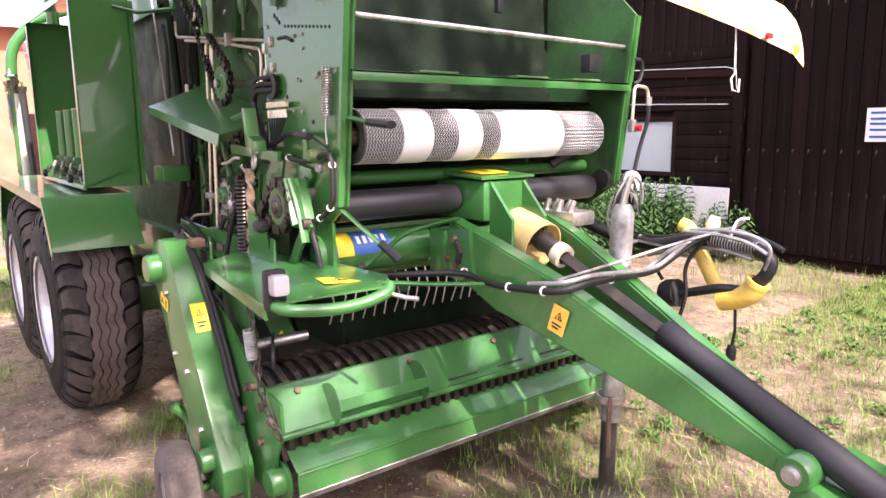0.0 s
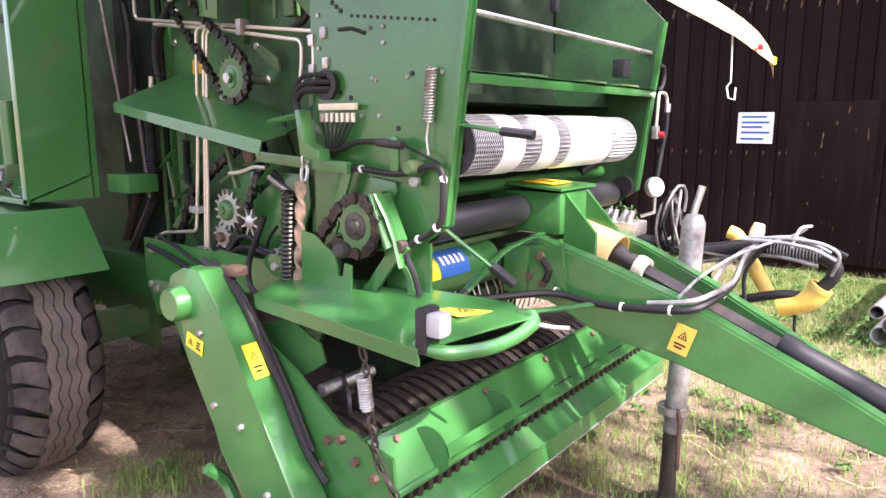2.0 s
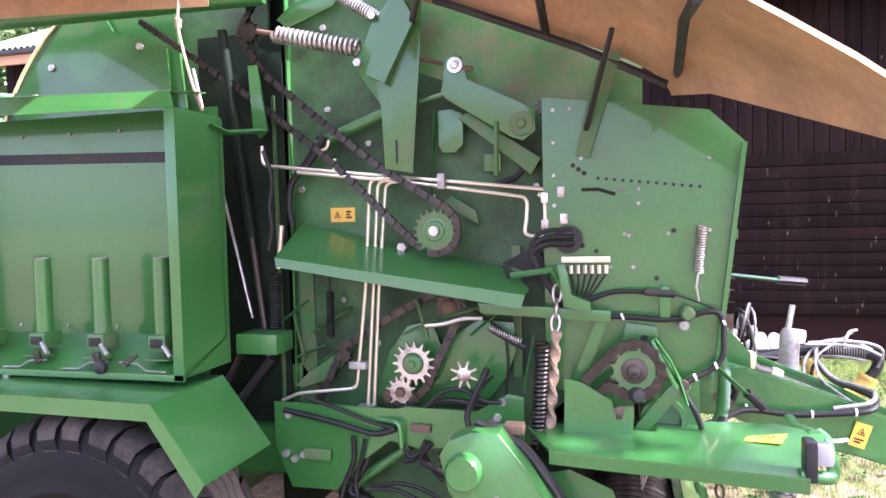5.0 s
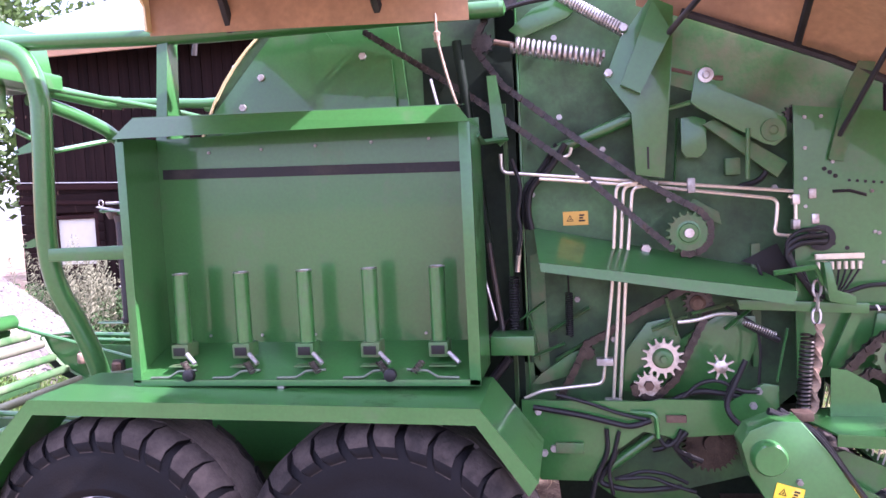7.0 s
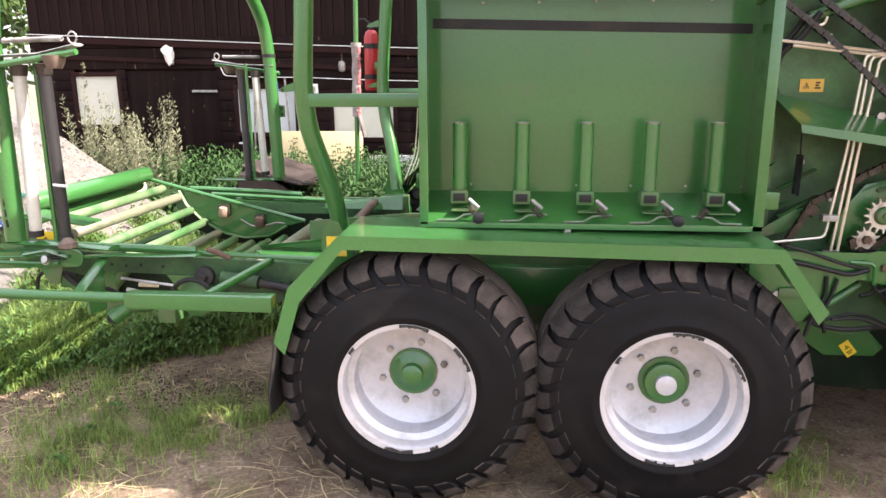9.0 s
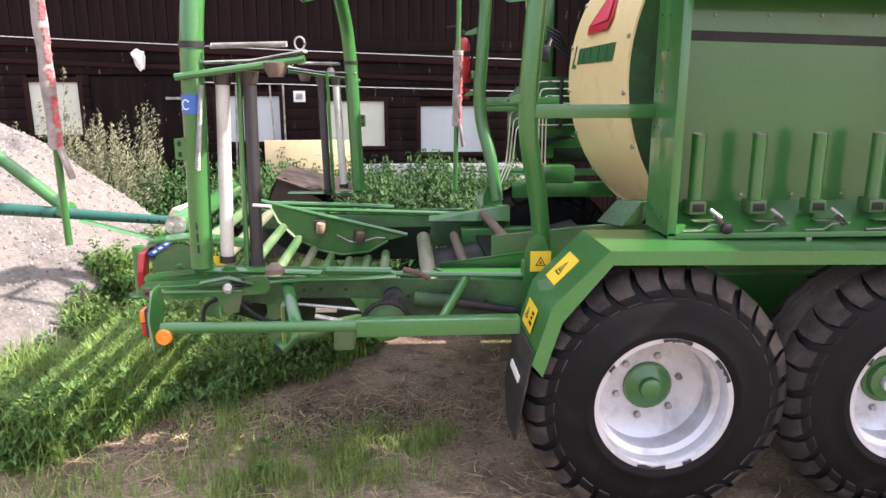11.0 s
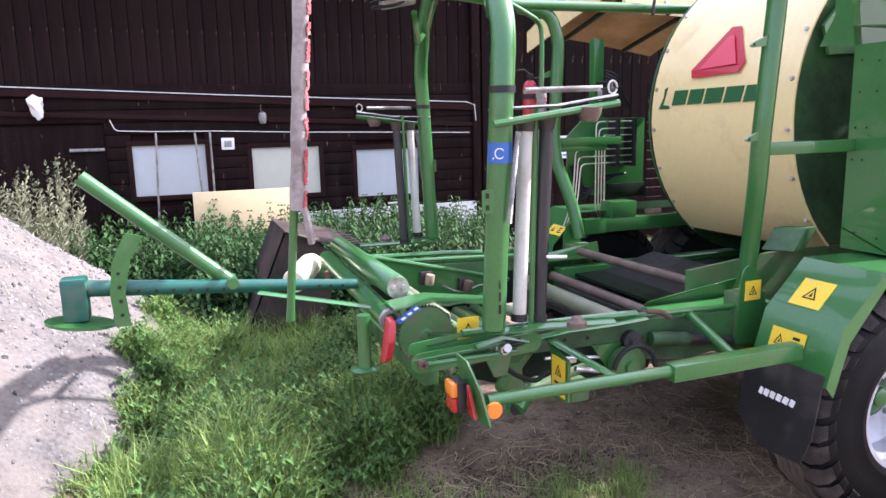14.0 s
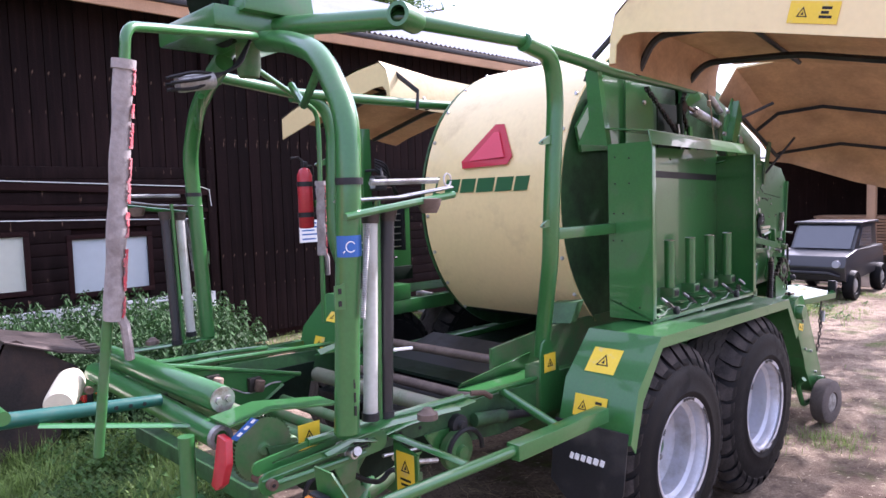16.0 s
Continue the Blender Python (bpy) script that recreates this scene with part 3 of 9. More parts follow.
    bmesh.ops.create_icosphere(skull, subdivisions=3, radius=0.15)
    for v in skull.verts:
        n = noise.noise(v.co * 9)
        v.co = Vector((v.co.x * (0.45 + 0.35 * max(0.0, v.co.z / 0.15)), v.co.y * 0.35, v.co.z * 0.8)) * (1 + 0.8 * n) + Vector((-5.07, y0 - 0.09, 2.24))
    part("ornament", skull, WHITE, barn, "white ornament nailed to the wall")
    sign = part("notice", box((1.85, y0 - 0.03, 1.38), (2.22, y0 - 0.008, 1.72), 0), WHITE, barn, "white printed notice")
    bars = bmesh.new()
    for k, (w, z) in enumerate(((0.26, 1.66), (0.29, 1.60), (0.22, 1.55), (0.30, 1.49), (0.24, 1.42))):
        box((1.89, y0 - 0.034, z), (1.89 + w, y0 - 0.030, z + 0.022), 0, bars)
    part("print", bars, BLUE, sign)
    return barn


barn = build_barn()
leaning = tagged(link("board_panel", box((-3.47, 5.22, 0.25), (-2.25, 5.26, 1.17), 0.004), BOARDM), "cream painted board leaning on the barn wall", "board")


# ---- the baler and wrapper ----
baler = thing("round_baler", "green round baler and bale wrapper with raised cream covers", "baler", at=(0, YC, 0))


def bp(name, bm, material, label="", parent=None):
    return part(name, bm, material, parent or baler, label)


def sticker(c, right, up, w, h, parent, tri=True, material=None):
    """A thin label with a warning triangle and bars."""
    c, r, u = Vector(c), Vector(right).normalized(), Vector(up).normalized()
    n = r.cross(u).normalized()
    def q(a, b, k):
        return c + r * (a * w / 2) + u * (b * h / 2) + n * k
    base = bp("sticker", plate([q(-1, -1, 0.001), q(1, -1, 0.001), q(1, 1, 0.001), q(-1, 1, 0.001)], n * 0.002), material or STICKER, "yellow warning sticker", parent)
    if tri:
        s = 0.62 * min(w, h)
        g = bmesh.new()
        cc = c + r * (-0.22 * w if w > 1.2 * h else 0) + u * (0.16 * h if h > 1.2 * w else 0)
        def t(a, b, k):
            return cc + r * (a * s / 2) + u * (b * s / 2) + n * k
        outer, inner = [(-0.8, -0.7), (0.8, -0.7), (0, 0.8)], [(-0.55, -0.55), (0.55, -0.55), (0, 0.5)]
        for i in range(3):
            j = (i + 1) % 3
            plate([t(*outer[i], 0.0032), t(*outer[j], 0.0032), t(*inner[j], 0.0032), t(*inner[i], 0.0032)], n * 0.001, g)
        plate([t(-0.2, -0.4, 0.0032), t(0.22, -0.4, 0.0032), t(0.05, 0.15, 0.0032)], n * 0.001, g)
        if w > 1.2 * h:
            for a, b, p in ((0.25, 0.75, -0.4), (0.3, 0.6, 0.0), (0.3, 0.7, 0.4)):
                plate([q(a, p - 0.1, 0.0032), q(b, p - 0.1, 0.0032), q(b, p + 0.15, 0.0032), q(a, p + 0.15, 0.0032)], n * 0.001, g)
        if h > 1.2 * w:
            for a, b, p in ((-0.6, 0.6, -0.35), (-0.5, 0.3, -0.6)):
                plate([q(a, p - 0.06, 0.0032), q(b, p - 0.06, 0.0032), q(b, p + 0.06, 0.0032), q(a, p + 0.06, 0.0032)], n * 0.001, g)
        tagged(link("print", g, INK, baler if base.parent is not baler else base), kind="stuff")
    return base


# wheels
def build_wheel(name, x, side):
    """One tyre on its rim; side is -1 on the near side and 1 on the far one."""
    yo = -1.905 if side < 0 else mirrored(-1.905)
    yi = yo - side * 0.53
    ax = Vector((0, side, 0))
    c = Vector((x, yo, 0.586))
    R = 0.562
    wheel = bp(name, lathe([(0.0, -0.50), (0.11, -0.50), (0.11, -0.2), (0.0, -0.2)], c, ax, 20), GREEN2)
    prof = [(0.290, 0.0), (0.318, 0.011), (0.326, 0.016), (0.334, 0.016), (0.338, 0.012), (0.40, 0.010), (0.45, -0.004), (0.49, -0.026), (0.530, -0.060), (R - 0.003, -0.11), (R - 0.003, -0.265), (R - 0.003, -0.42), (0.530, -0.470), (0.49, -0.504), (0.45, -0.526), (0.40, -0.535), (0.290, -0.53)]
    slim = 0.76
    prof = [(r, a * slim) for r, a in prof]
    part("tyre", lathe(prof, c, ax, 64), RUBBER, wheel)
    # tread: curved lugs at the shoulders and wavy ribs between
    tr = bmesh.new()
    N = 30
    def at(a, along, r):
        return c + ax * (along * slim) + Vector((r * math.cos(a), 0, r * math.sin(a)))
    step = 2 * math.pi / N
    for k in range(N):
        a0 = k * step
        for flip in (False, True):
            rows = []
            for f, (al, r) in enumerate(((-0.010, 0.470), (-0.020, 0.505), (-0.045, 0.538), (-0.092, R + 0.012), (-0.155, R + 0.022))):
                u = f / 4
                al = -0.53 - al if flip else al
                low = al + (0.022 if flip else -0.022) * (1 - u)
                sw = 0.30 * step * math.sin(u * 3.0) + (k % 2) * 0.06 * step
                half = step * (0.445 - 0.16 * (1 - u) + 0.02 * (k % 2)) * (1 + 0.08 * math.sin(k * 2.4))
                rows.append((at(a0 - half + sw, al, r), at(a0 + half + sw, al, r), at(a0 + half + sw, low, r - 0.05), at(a0 - half + sw, low, r - 0.05)))
            vs = [[tr.verts.new(p) for p in row] for row in rows]
            for g, (p, q) in enumerate(zip(vs, vs[1:])):
                for i in range(4):
                    j = (i + 1) % 4
                    tr.faces.new((p[i], p[j], q[j], q[i])).material_index = 2 if g < 1 or i else 0
            tr.faces.new(vs[0])
            tr.faces.new(vs[-1][::-1])
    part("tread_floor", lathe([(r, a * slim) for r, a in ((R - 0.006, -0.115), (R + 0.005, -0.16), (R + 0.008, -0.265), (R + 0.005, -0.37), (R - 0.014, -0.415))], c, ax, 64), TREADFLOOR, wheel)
    for rib in range(4):
        mid = -0.186 - rib * 0.0527
        M = N * 6
        loops = []
        for i in range(M):
            a = 2 * math.pi * i / M
            wob = 0.011 * math.sin(a * N)
            loops.append([tr.verts.new(at(a, mid + wob + o, r)) for o, r in ((0.0235, R - 0.01), (0.0225, R + 0.020), (-0.0225, R + 0.020), (-0.0235, R - 0.01))])
        for i in range(M):
            p, q = loops[i], loops[(i + 1) % M]
            for s in range(3):
                tr.faces.new((p[s], p[s + 1], q[s + 1], q[s])).material_index = 1
    part("tread", tr, (TREADLUG, TREAD, RUBBER), wheel, "dusty tread blocks")
    rim_prof = [(0.278, 0.0), (0.298, 0.004), (0.300, -0.008), (0.286, -0.016), (0.276, -0.035), (0.272, -0.07), (0.247, -0.085), (0.243, -0.13), (0.252, -0.15), (0.248, -0.185), (0.21, -0.205), (0.150, -0.212), (0.095, -0.212)]
    rim = part("rim", lathe(rim_prof, c, ax, 56), RIM, wheel, "silver steel rim with worn paint")
    part("hub", lathe([(0.098, -0.23), (0.098, -0.20), (0.085, -0.195), (0.070, -0.185), (0.050, -0.18), (0.048, -0.15), (0.036, -0.142), (0.0, -0.14)] if x < 0 else [(0.105, -0.23), (0.105, -0.205), (0.09, -0.20), (0.085, -0.175), (0.06, -0.168), (0.0, -0.166)], c, ax, 28), GREEN, wheel, "green hub cap")
    if x > 0:
        part("hub_nut", lathe([(0.045, -0.17), (0.045, -0.145), (0.03, -0.14), (0.0, -0.14)], c, ax, 18), RIM, wheel, "silver hub nut")
    for k in range(6):
        a = math.radians(15 + 60 * k)
        part("wheel_nut", bolts([c + ax * -0.211 + Vector((0.145 * math.cos(a), 0, 0.145 * math.sin(a)))], ax, 0.017, 0.018), GALV, rim)
    for a0, a1, r in ((70, 95, 0.293), (20, 44, 0.290), (-110, -85, 0.293), (-70, -62, 0.293), (140, 147, 0.291)):
        ch = bmesh.new()
        for i in range(10):
            a, b = (radians(a0 + (a1 - a0) * (i + d) / 10) for d in (0, 0.95))
            w = 0.010 * (0.5 + random.random())
            plate([c + ax * 0.0055 + Vector((rr * math.cos(t), 0, rr * math.sin(t))) for rr, t in ((r - w, a), (r + 0.004, a), (r + 0.004, b), (r - w, b))], ax * 0.001, ch)
        part("paint_chip", ch, CHIP, rim, "black chips in the paint")
    return wheel


for wx in (-0.517, 0.592):
    for s in (-1, 1):
        build_wheel("wheel", wx, s)


def wall_rear():
    cx, cz, R = 0.54, 1.95, 1.03
    pts = [(cx + R * math.cos(a), cz + R * math.sin(a)) for a in [radians(66 + 7.5 * k) for k in range(27)]]
    return pts + [(0.85, 0.86), (0.98, 0.85), (0.985, 2.80)]


WALL_FRONT = [(1.085, 0.82), (1.25, 0.74), (1.62, 0.60), (2.0, 0.70), (2.12, 1.0), (2.3, 1.16), (2.3, 2.24), (1.75, 2.78), (1.085, 2.96)]
# chamber sides carry their recess shade in a darker green
for y in (-1.09, mirrored(-1.09) - 0.02):
    bp("chamber_wall", sideplate(wall_rear(), y, 0.02), SHADEGRIMY, "green steel chamber side")
    bp("chamber_wall", sideplate(WALL_FRONT, y, 0.02), SHADEGRIMY, "green steel chamber side")
    bp("wall_flange", box((1.075, y - 0.03, 0.85), (1.083, y + 0.02, 2.90), 0.001), GREEN)
# block behind the split, painted as the shade in the slot
bp("split_shade_panel", box((0.93, -1.0, 0.86), (1.14, 0.05, 2.90), 0), SHADECAV)
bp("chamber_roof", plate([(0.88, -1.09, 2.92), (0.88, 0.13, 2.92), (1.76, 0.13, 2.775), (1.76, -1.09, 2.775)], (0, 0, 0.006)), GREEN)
# added to block daylight under the chamber; shade is in its colour
bp("feed_housing", sideplate([(1.15, 0.92), (1.2, 0.45), (1.5, 0.27), (2.0, 0.25), (2.26, 0.35), (2.26, 0.98)], -0.96, 0.98), SHADECAV, "feed rotor housing under the chamber, coloured as in shade")
bp("axle_bracket", sideplate([(-0.65, 0.9), (0.75, 0.9), (0.70, 0.42), (0.45, 0.42), (0.1, 0.62), (-0.35, 0.42), (-0.60, 0.42)], -1.05, 0.03), GREEN2)
bp("axle_bracket", sideplate([(-0.65, 0.9), (0.75, 0.9), (0.70, 0.42), (0.45, 0.42), (0.1, 0.62), (-0.35, 0.42), (-0.60, 0.42)], 0.08, 0.03), GREEN2)
# plate added to close the underside, coloured as shade
bp("under_shade_plate", box((0.98, -1.08, 0.45), (1.0, 0.12, 0.9), 0), SHADECAV)

# rear drum with its cream skin
cx, cz, R = 0.54, 1.95, 1.04
skin = bmesh.new()
ring = []
for k in range(31):
    a = radians(70 + 160 * k / 30)
    p = [(cx + r * math.cos(a), y, cz + r * math.sin(a)) for r, y in ((R, -1.10), (R, 0.10), (R - 0.012, 0.10), (R - 0.012, -1.10))]
    ring.append([skin.verts.new(v) for v in p])
for a, b in zip(ring, ring[1:]):
    for i in range(4):
        skin.faces.new((a[i], a[(i + 1) % 4], b[(i + 1) % 4], b[i]))
skin.faces.new(ring[0])
skin.faces.new(ring[-1][::-1])
drum = bp("rear_hood", skin, CREAM, "cream rounded rear hood")
each_bolt(bp, "bolt", ([(cx + (R + 0.0) * math.cos(radians(a)), y, cz + (R + 0.0) * math.sin(radians(a))) for a in range(95, 231, 15) for y in (-1.07, 0.07)], (-1, 0, 0.2), 0.014, 0.012), STEEL, "", drum)
inner = bmesh.new()
for k in range(30):
    a, b = radians(60 + 6 * k), radians(66 + 6 * k)
    plate([(cx + 0.99 * math.cos(a), -1.08, cz + 0.99 * math.sin(a)), (cx + 0.99 * math.cos(b), -1.08, cz + 0.99 * math.sin(b)), (cx + 0.99 * math.cos(b), 0.12, cz + 0.99 * math.sin(b)), (cx + 0.99 * math.cos(a), 0.12, cz + 0.99 * math.sin(a))], (0, 0, 0.004), inner)
# drum lining, its inner shade painted on
bp("chamber_drum", inner, SHADECAV)


def on_drum(y, z, lift=0.003):
    """A place on the hood's skin at a height."""
    a = math.asin((z - cz) / R)
    return Vector((cx - (R + lift) * math.cos(a), y, z))


def drum_shape(name, yz, material, label="", lift=0.003, parent=None):
    b = bmesh.new()
    f = [b.verts.new(on_drum(y, z, lift)) for y, z in yz]
    b.faces.new(f)
    ext = bmesh.ops.extrude_face_region(b, geom=b.faces[:])
    for v in ext["geom"]:
        if isinstance(v, bmesh.types.BMVert):
            v.co.x -= 0.003
    return bp(name, b, material, label, parent or drum)


sign = drum_shape("slow_vehicle_sign", [(-0.28, 2.185), (-0.68, 2.195), (-0.71, 2.25), (-0.57, 2.47), (-0.49, 2.475), (-0.26, 2.235)], SIGNEDGE, "red triangular slow vehicle sign", 0.014)
drum_shape("sign_face", [(-0.335, 2.235), (-0.645, 2.245), (-0.545, 2.42), (-0.505, 2.42)], SIGNRED, "", 0.019, sign)
x = 0.02
for w, style in ((0.13, 0), (0.15, 1), (0.15, 1), (0.17, 1), (0.16, 1), (0.13, 1)):
    z0, z1, sh = (2.02, 2.115, 0.018) if style else (2.0, 2.13, 0.0)
    if style:
        drum_shape("logo_mark", [(x, z0), (x - w + 0.02, z0 + 0.004), (x - w + 0.02 - sh, z1), (x - sh, z1)], GPRINT, "green block mark", 0.003)
    else:
        drum_shape("logo_mark", [(x, z0), (x - 0.11, z0), (x - 0.10, z0 + 0.02), (x - 0.04, z0 + 0.025), (x - 0.04, z1), (x - 0.07, z1 + 0.01)], GPRINT, "green block mark", 0.003)
    x -= w

# chassis under the chamber
for y in (-1.16, mirrored(-1.16) - 0.12):
    bp("chassis_beam", box((-1.2, y, 0.74), (1.35, y + 0.12, 0.94), 0.006), GREEN)
bp("chassis_plate", sideplate([(-1.15, 0.85), (-1.15, 1.15), (-0.6, 1.2), (1.1, 1.2), (1.35, 0.85), (0.6, 0.62), (-0.6, 0.62)], -1.10, 0.02), GREEN2)
bp("axle_beam", box((-0.57, mirrored(-1.45), 0.50), (-0.46, -1.45, 0.65), 0.01), GREEN2)
bp("axle_beam", box((0.54, mirrored(-1.45), 0.50), (0.65, -1.45, 0.65), 0.01), GREEN2)
bp("floor_plate", box((-1.1, -1.08, 0.88), (1.2, 0.12, 0.90), 0), SHADECAV)


# mudguards
def build_fender(side):
    yo, yi = (-1.91, -1.49) if side < 0 else (mirrored(-1.91), mirrored(-1.49))
    line = [(-1.085, 0.785), (-1.01, 1.03), (-0.785, 1.258), (0.96, 1.235), (1.15, 0.985)]
    b = bmesh.new()
    top = [[b.verts.new((x, y, z)) for y in (yo, yi)] for x, z in line]
    low = [[b.verts.new((x, y, z - 0.007)) for y in (yo, yi)] for x, z in line]
    for p, q in ((i, i + 1) for i in range(4)):
        b.faces.new((top[p][0], top[p][1], top[q][1], top[q][0]))
        b.faces.new((low[p][0], low[q][0], low[q][1], low[p][1]))
        for s in (0, 1):
            b.faces.new((top[p][s], top[q][s], low[q][s], low[p][s]))
    b.faces.new((top[0][0], low[0][0], low[0][1], top[0][1]))
    b.faces.new((top[4][0], top[4][1], low[4][1], low[4][0]))
    # turned-down lip
    d = -side
    plate([(x, yo, z) for x, z in line] + [(x, yo, z - 0.055) for x, z in [(1.115, 0.99), (0.945, 1.232), (-0.77, 1.255), (-0.965, 1.02), (-1.04, 0.785)]], (0, d * -0.006 if side < 0 else 0.006, 0), b)
    f = bp("mudguard", b, GREEN, "green folded steel mudguard")
    return f


fender = build_fender(-1)
far_fender = build_fender(1)
nrm = Vector((-0.87, 0, 0.5))
for (x, z, ax, az, w, h) in ((-0.915, 1.125, -1.01 + 0.785, 1.03 - 1.258, 0.17, 0.15), (-1.05, 0.915, -0.075, -0.245, 0.19, 0.11)):
    up = Vector((-ax, 0, -az)).normalized()
    sticker((x, -1.665, z), (0, -1, 0), up, w, h, fender)
for (x, z, ax, az, y, w, h) in ((-0.925, 1.115, -0.225, -0.228, 0.66, 0.20, 0.09), (-1.05, 0.925, -0.075, -0.245, 0.72, 0.12, 0.12)):
    sticker((x, y, z), (0, -1, 0), Vector((-ax, 0, -az)).normalized(), w, h, far_fender)
flap = bp("mud_flap", plate([(-1.075, -1.47, 0.83), (-1.075, -1.90, 0.83), (-1.125, -1.90, 0.55), (-1.135, -1.86, 0.42), (-1.13, -1.62, 0.40), (-1.12, -1.47, 0.52)], (-0.008, 0, 0)), BLACK, "black rubber mud flap with a white mark")
y = -1.585
for w in (0.022, 0.030, 0.030, 0.032, 0.032, 0.027):
    bp("logo_mark", plate([(-1.116, y, 0.655), (-1.116, y - w * 0.8, 0.65), (-1.110, y - w * 0.8 - 0.006, 0.678), (-1.110, y - 0.006, 0.683)], (-0.006, 0, 0)), WHITE, "white block mark", flap)
    y -= w + 0.006

# net roll box on the side
bx0, bx1, by0, by1, bz0, bz1 = -0.475, 0.94, -1.70, -1.43, 1.268, 2.205
store = bp("storage_box", box((bx0, by1, bz0), (bx1, by1 + 0.005, bz1 + 0.06), 0), GREEN, "open green side box for spare net rolls")
sb = lambda name, bm, m=GREEN, label="": part(name, bm, m, store, label)
sb("side_panel", sideplate([(bx0, bz0), (bx0 + 0.006, bz0), (bx0 + 0.006, bz1 + 0.06), (bx0, bz1 + 0.06)], by0, by1 - by0))
sb("side_panel", sideplate([(bx1 - 0.006, bz0), (bx1, bz0), (bx1, bz1), (bx1 - 0.006, bz1 + 0.02)], by0, by1 - by0 + 0.03))
sb("front_lip", box((bx0 - 0.002, by0 - 0.004, bz0), (bx0 + 0.035, by0 + 0.003, bz1 + 0.03), 0.001))
sb("front_lip", box((bx1 - 0.04, by0 - 0.004, bz0 - 0.01), (bx1 + 0.002, by0 + 0.003, bz1 + 0.02), 0.001))
sb("bottom_panel", plate([(bx0, by0, bz0), (bx1, by0, bz0), (bx1, by1, bz0 + 0.10), (bx0, by1, bz0 + 0.10)], (0, 0, 0.006)))
sb("bottom_edge", box((bx0, by0 - 0.004, bz0 - 0.012), (bx1, by0 + 0.004, bz0 + 0.012), 0.001))
sb("roof_panel", plate([(bx0 - 0.01, by1 + 0.02, 2.355), (bx1 - 0.06, by1 + 0.02, 2.32), (bx1 - 0.05, by0 + 0.045, 2.287), (bx0 + 0.05, by0 + 0.045, 2.328)], (0, 0, 0.006)))
sb("roof_front", plate([(bx0 + 0.05, by0 + 0.045, 2.331), (bx1 - 0.05, by0 + 0.045, 2.29), (bx1 + 0.004, by0 - 0.008, 2.222), (bx0 - 0.012, by0 - 0.008, 2.248)], (0, 0.006, 0)))
sb("black_strip", sideplate([(bx0 + 0.03, 2.092), (bx1 - 0.03, 2.055), (bx1 - 0.03, 2.095), (bx0 + 0.03, 2.134)], by1 - 0.007, 0.005), BLACK, "black rubber strip")
each_bolt(sb, "bolt", ([(bx0 + 0.25 + 0.24 * k, by1 - 0.001, 2.195) for k in range(5)] + [(bx0 + 0.2 + 0.24 * k, by1 - 0.001, 1.405) for k in range(6)], (0, -1, 0), 0.007, 0.006), GALV)
each_bolt(sb, "bolt_hole", ([(bx0 - 0.0005, y, z) for y, z in ((-1.47, 2.04), (-1.56, 2.04), (-1.46, 1.87), (-1.52, 1.87), (-1.455, 1.715), (-1.51, 1.715), (-1.50, 1.355), (-1.62, 1.34), (-1.47, 2.19), (-1.56, 2.18))], (-1, 0, 0), 0.006, 0.0015), INK)
for k in range(5):
    tx = -0.315 + 0.271 * k
    t = sb("holder_tube", cyl((tx, -1.575, 1.40), (tx, -1.575, 1.69), 0.031, n=20), GREEN)
    part("tube_mouth", lathe([(0.031, 0.0), (0.033, 0.004), (0.027, 0.006), (0.027, -0.03), (0.0, -0.03)], (tx, -1.575, 1.689), (0, 0, 1), 20), STEEL, t)
    part("socket", box((tx - 0.038, -1.62, 1.345), (tx + 0.038, -1.53, 1.405), 0.008), GREEN2, t)
    part("socket_hole", box((tx - 0.026, -1.624, 1.358), (tx + 0.026, -1.621, 1.392), 0.002), INK, t)
    part("latch_plate", box((tx - 0.03, -1.66, 1.318), (tx + 0.075, -1.615, 1.324), 0.002), GREEN2, t)
    part("latch_pin", cyl((tx + 0.045, -1.64, 1.37), (tx + 0.088, -1.66, 1.335), 0.009, n=10), GALV, t)
    s = 1 if k < 4 else -1
    part("latch", tube([(tx - s * 0.09, -1.69, 1.285), (tx - s * 0.01, -1.69, 1.287), (tx + s * 0.03, -1.685, 1.31), (tx + s * 0.11, -1.685, 1.315)], 0.0055, 6), LATCH, t, "spring latch")
    part("spring", coil((tx + s * 0.05, -1.675, 1.345), (tx + s * 0.085, -1.695, 1.305), 0.012, 0.0028, 6), DARKSTEEL, t)
for x in (-0.225, 0.60):
    sb("rubber_stop", lathe([(0.0, 0.0), (0.024, 0.0), (0.024, 0.02), (0.015, 0.025), (0.0, 0.026)], (x, by0 - 0.002, 1.30), (0, -1, 0), 16), BLACK)
sb("leg", box((bx0 + 0.005, by0, 1.235), (bx0 + 0.025, by0 + 0.02, 1.27), 0.002), GALV)
sb("leg", box((0.14, by0, 1.24), (0.165, by0 + 0.02, 1.27), 0.002), GALV)
bp("box_bracket", box((bx1, -1.36, 1.29), (1.12, -1.22, 1.37), 0.004), GREEN)
# gap between tailgate and chamber, its shade painted on plate and ram, with rods
bp("gap_shade_plate", box((0.66, -1.124, 0.95), (1.06, -1.114, 2.62), 0.002), SHADECAV)
ram = bp("tailgate_ram", cyl((0.83, -1.20, 2.62), (0.93, -1.19, 1.75), 0.020, n=14), SHADECAV, "thin dark tailgate ram")
part("ram_rod", cyl((0.93, -1.19, 1.75), (0.99, -1.19, 1.25), 0.012, n=12), DARKSTEEL, ram)
bp("control_rod", cyl((0.72, -1.25, 2.46), (0.955, -1.25, 1.42), 0.006, n=8), STEEL)
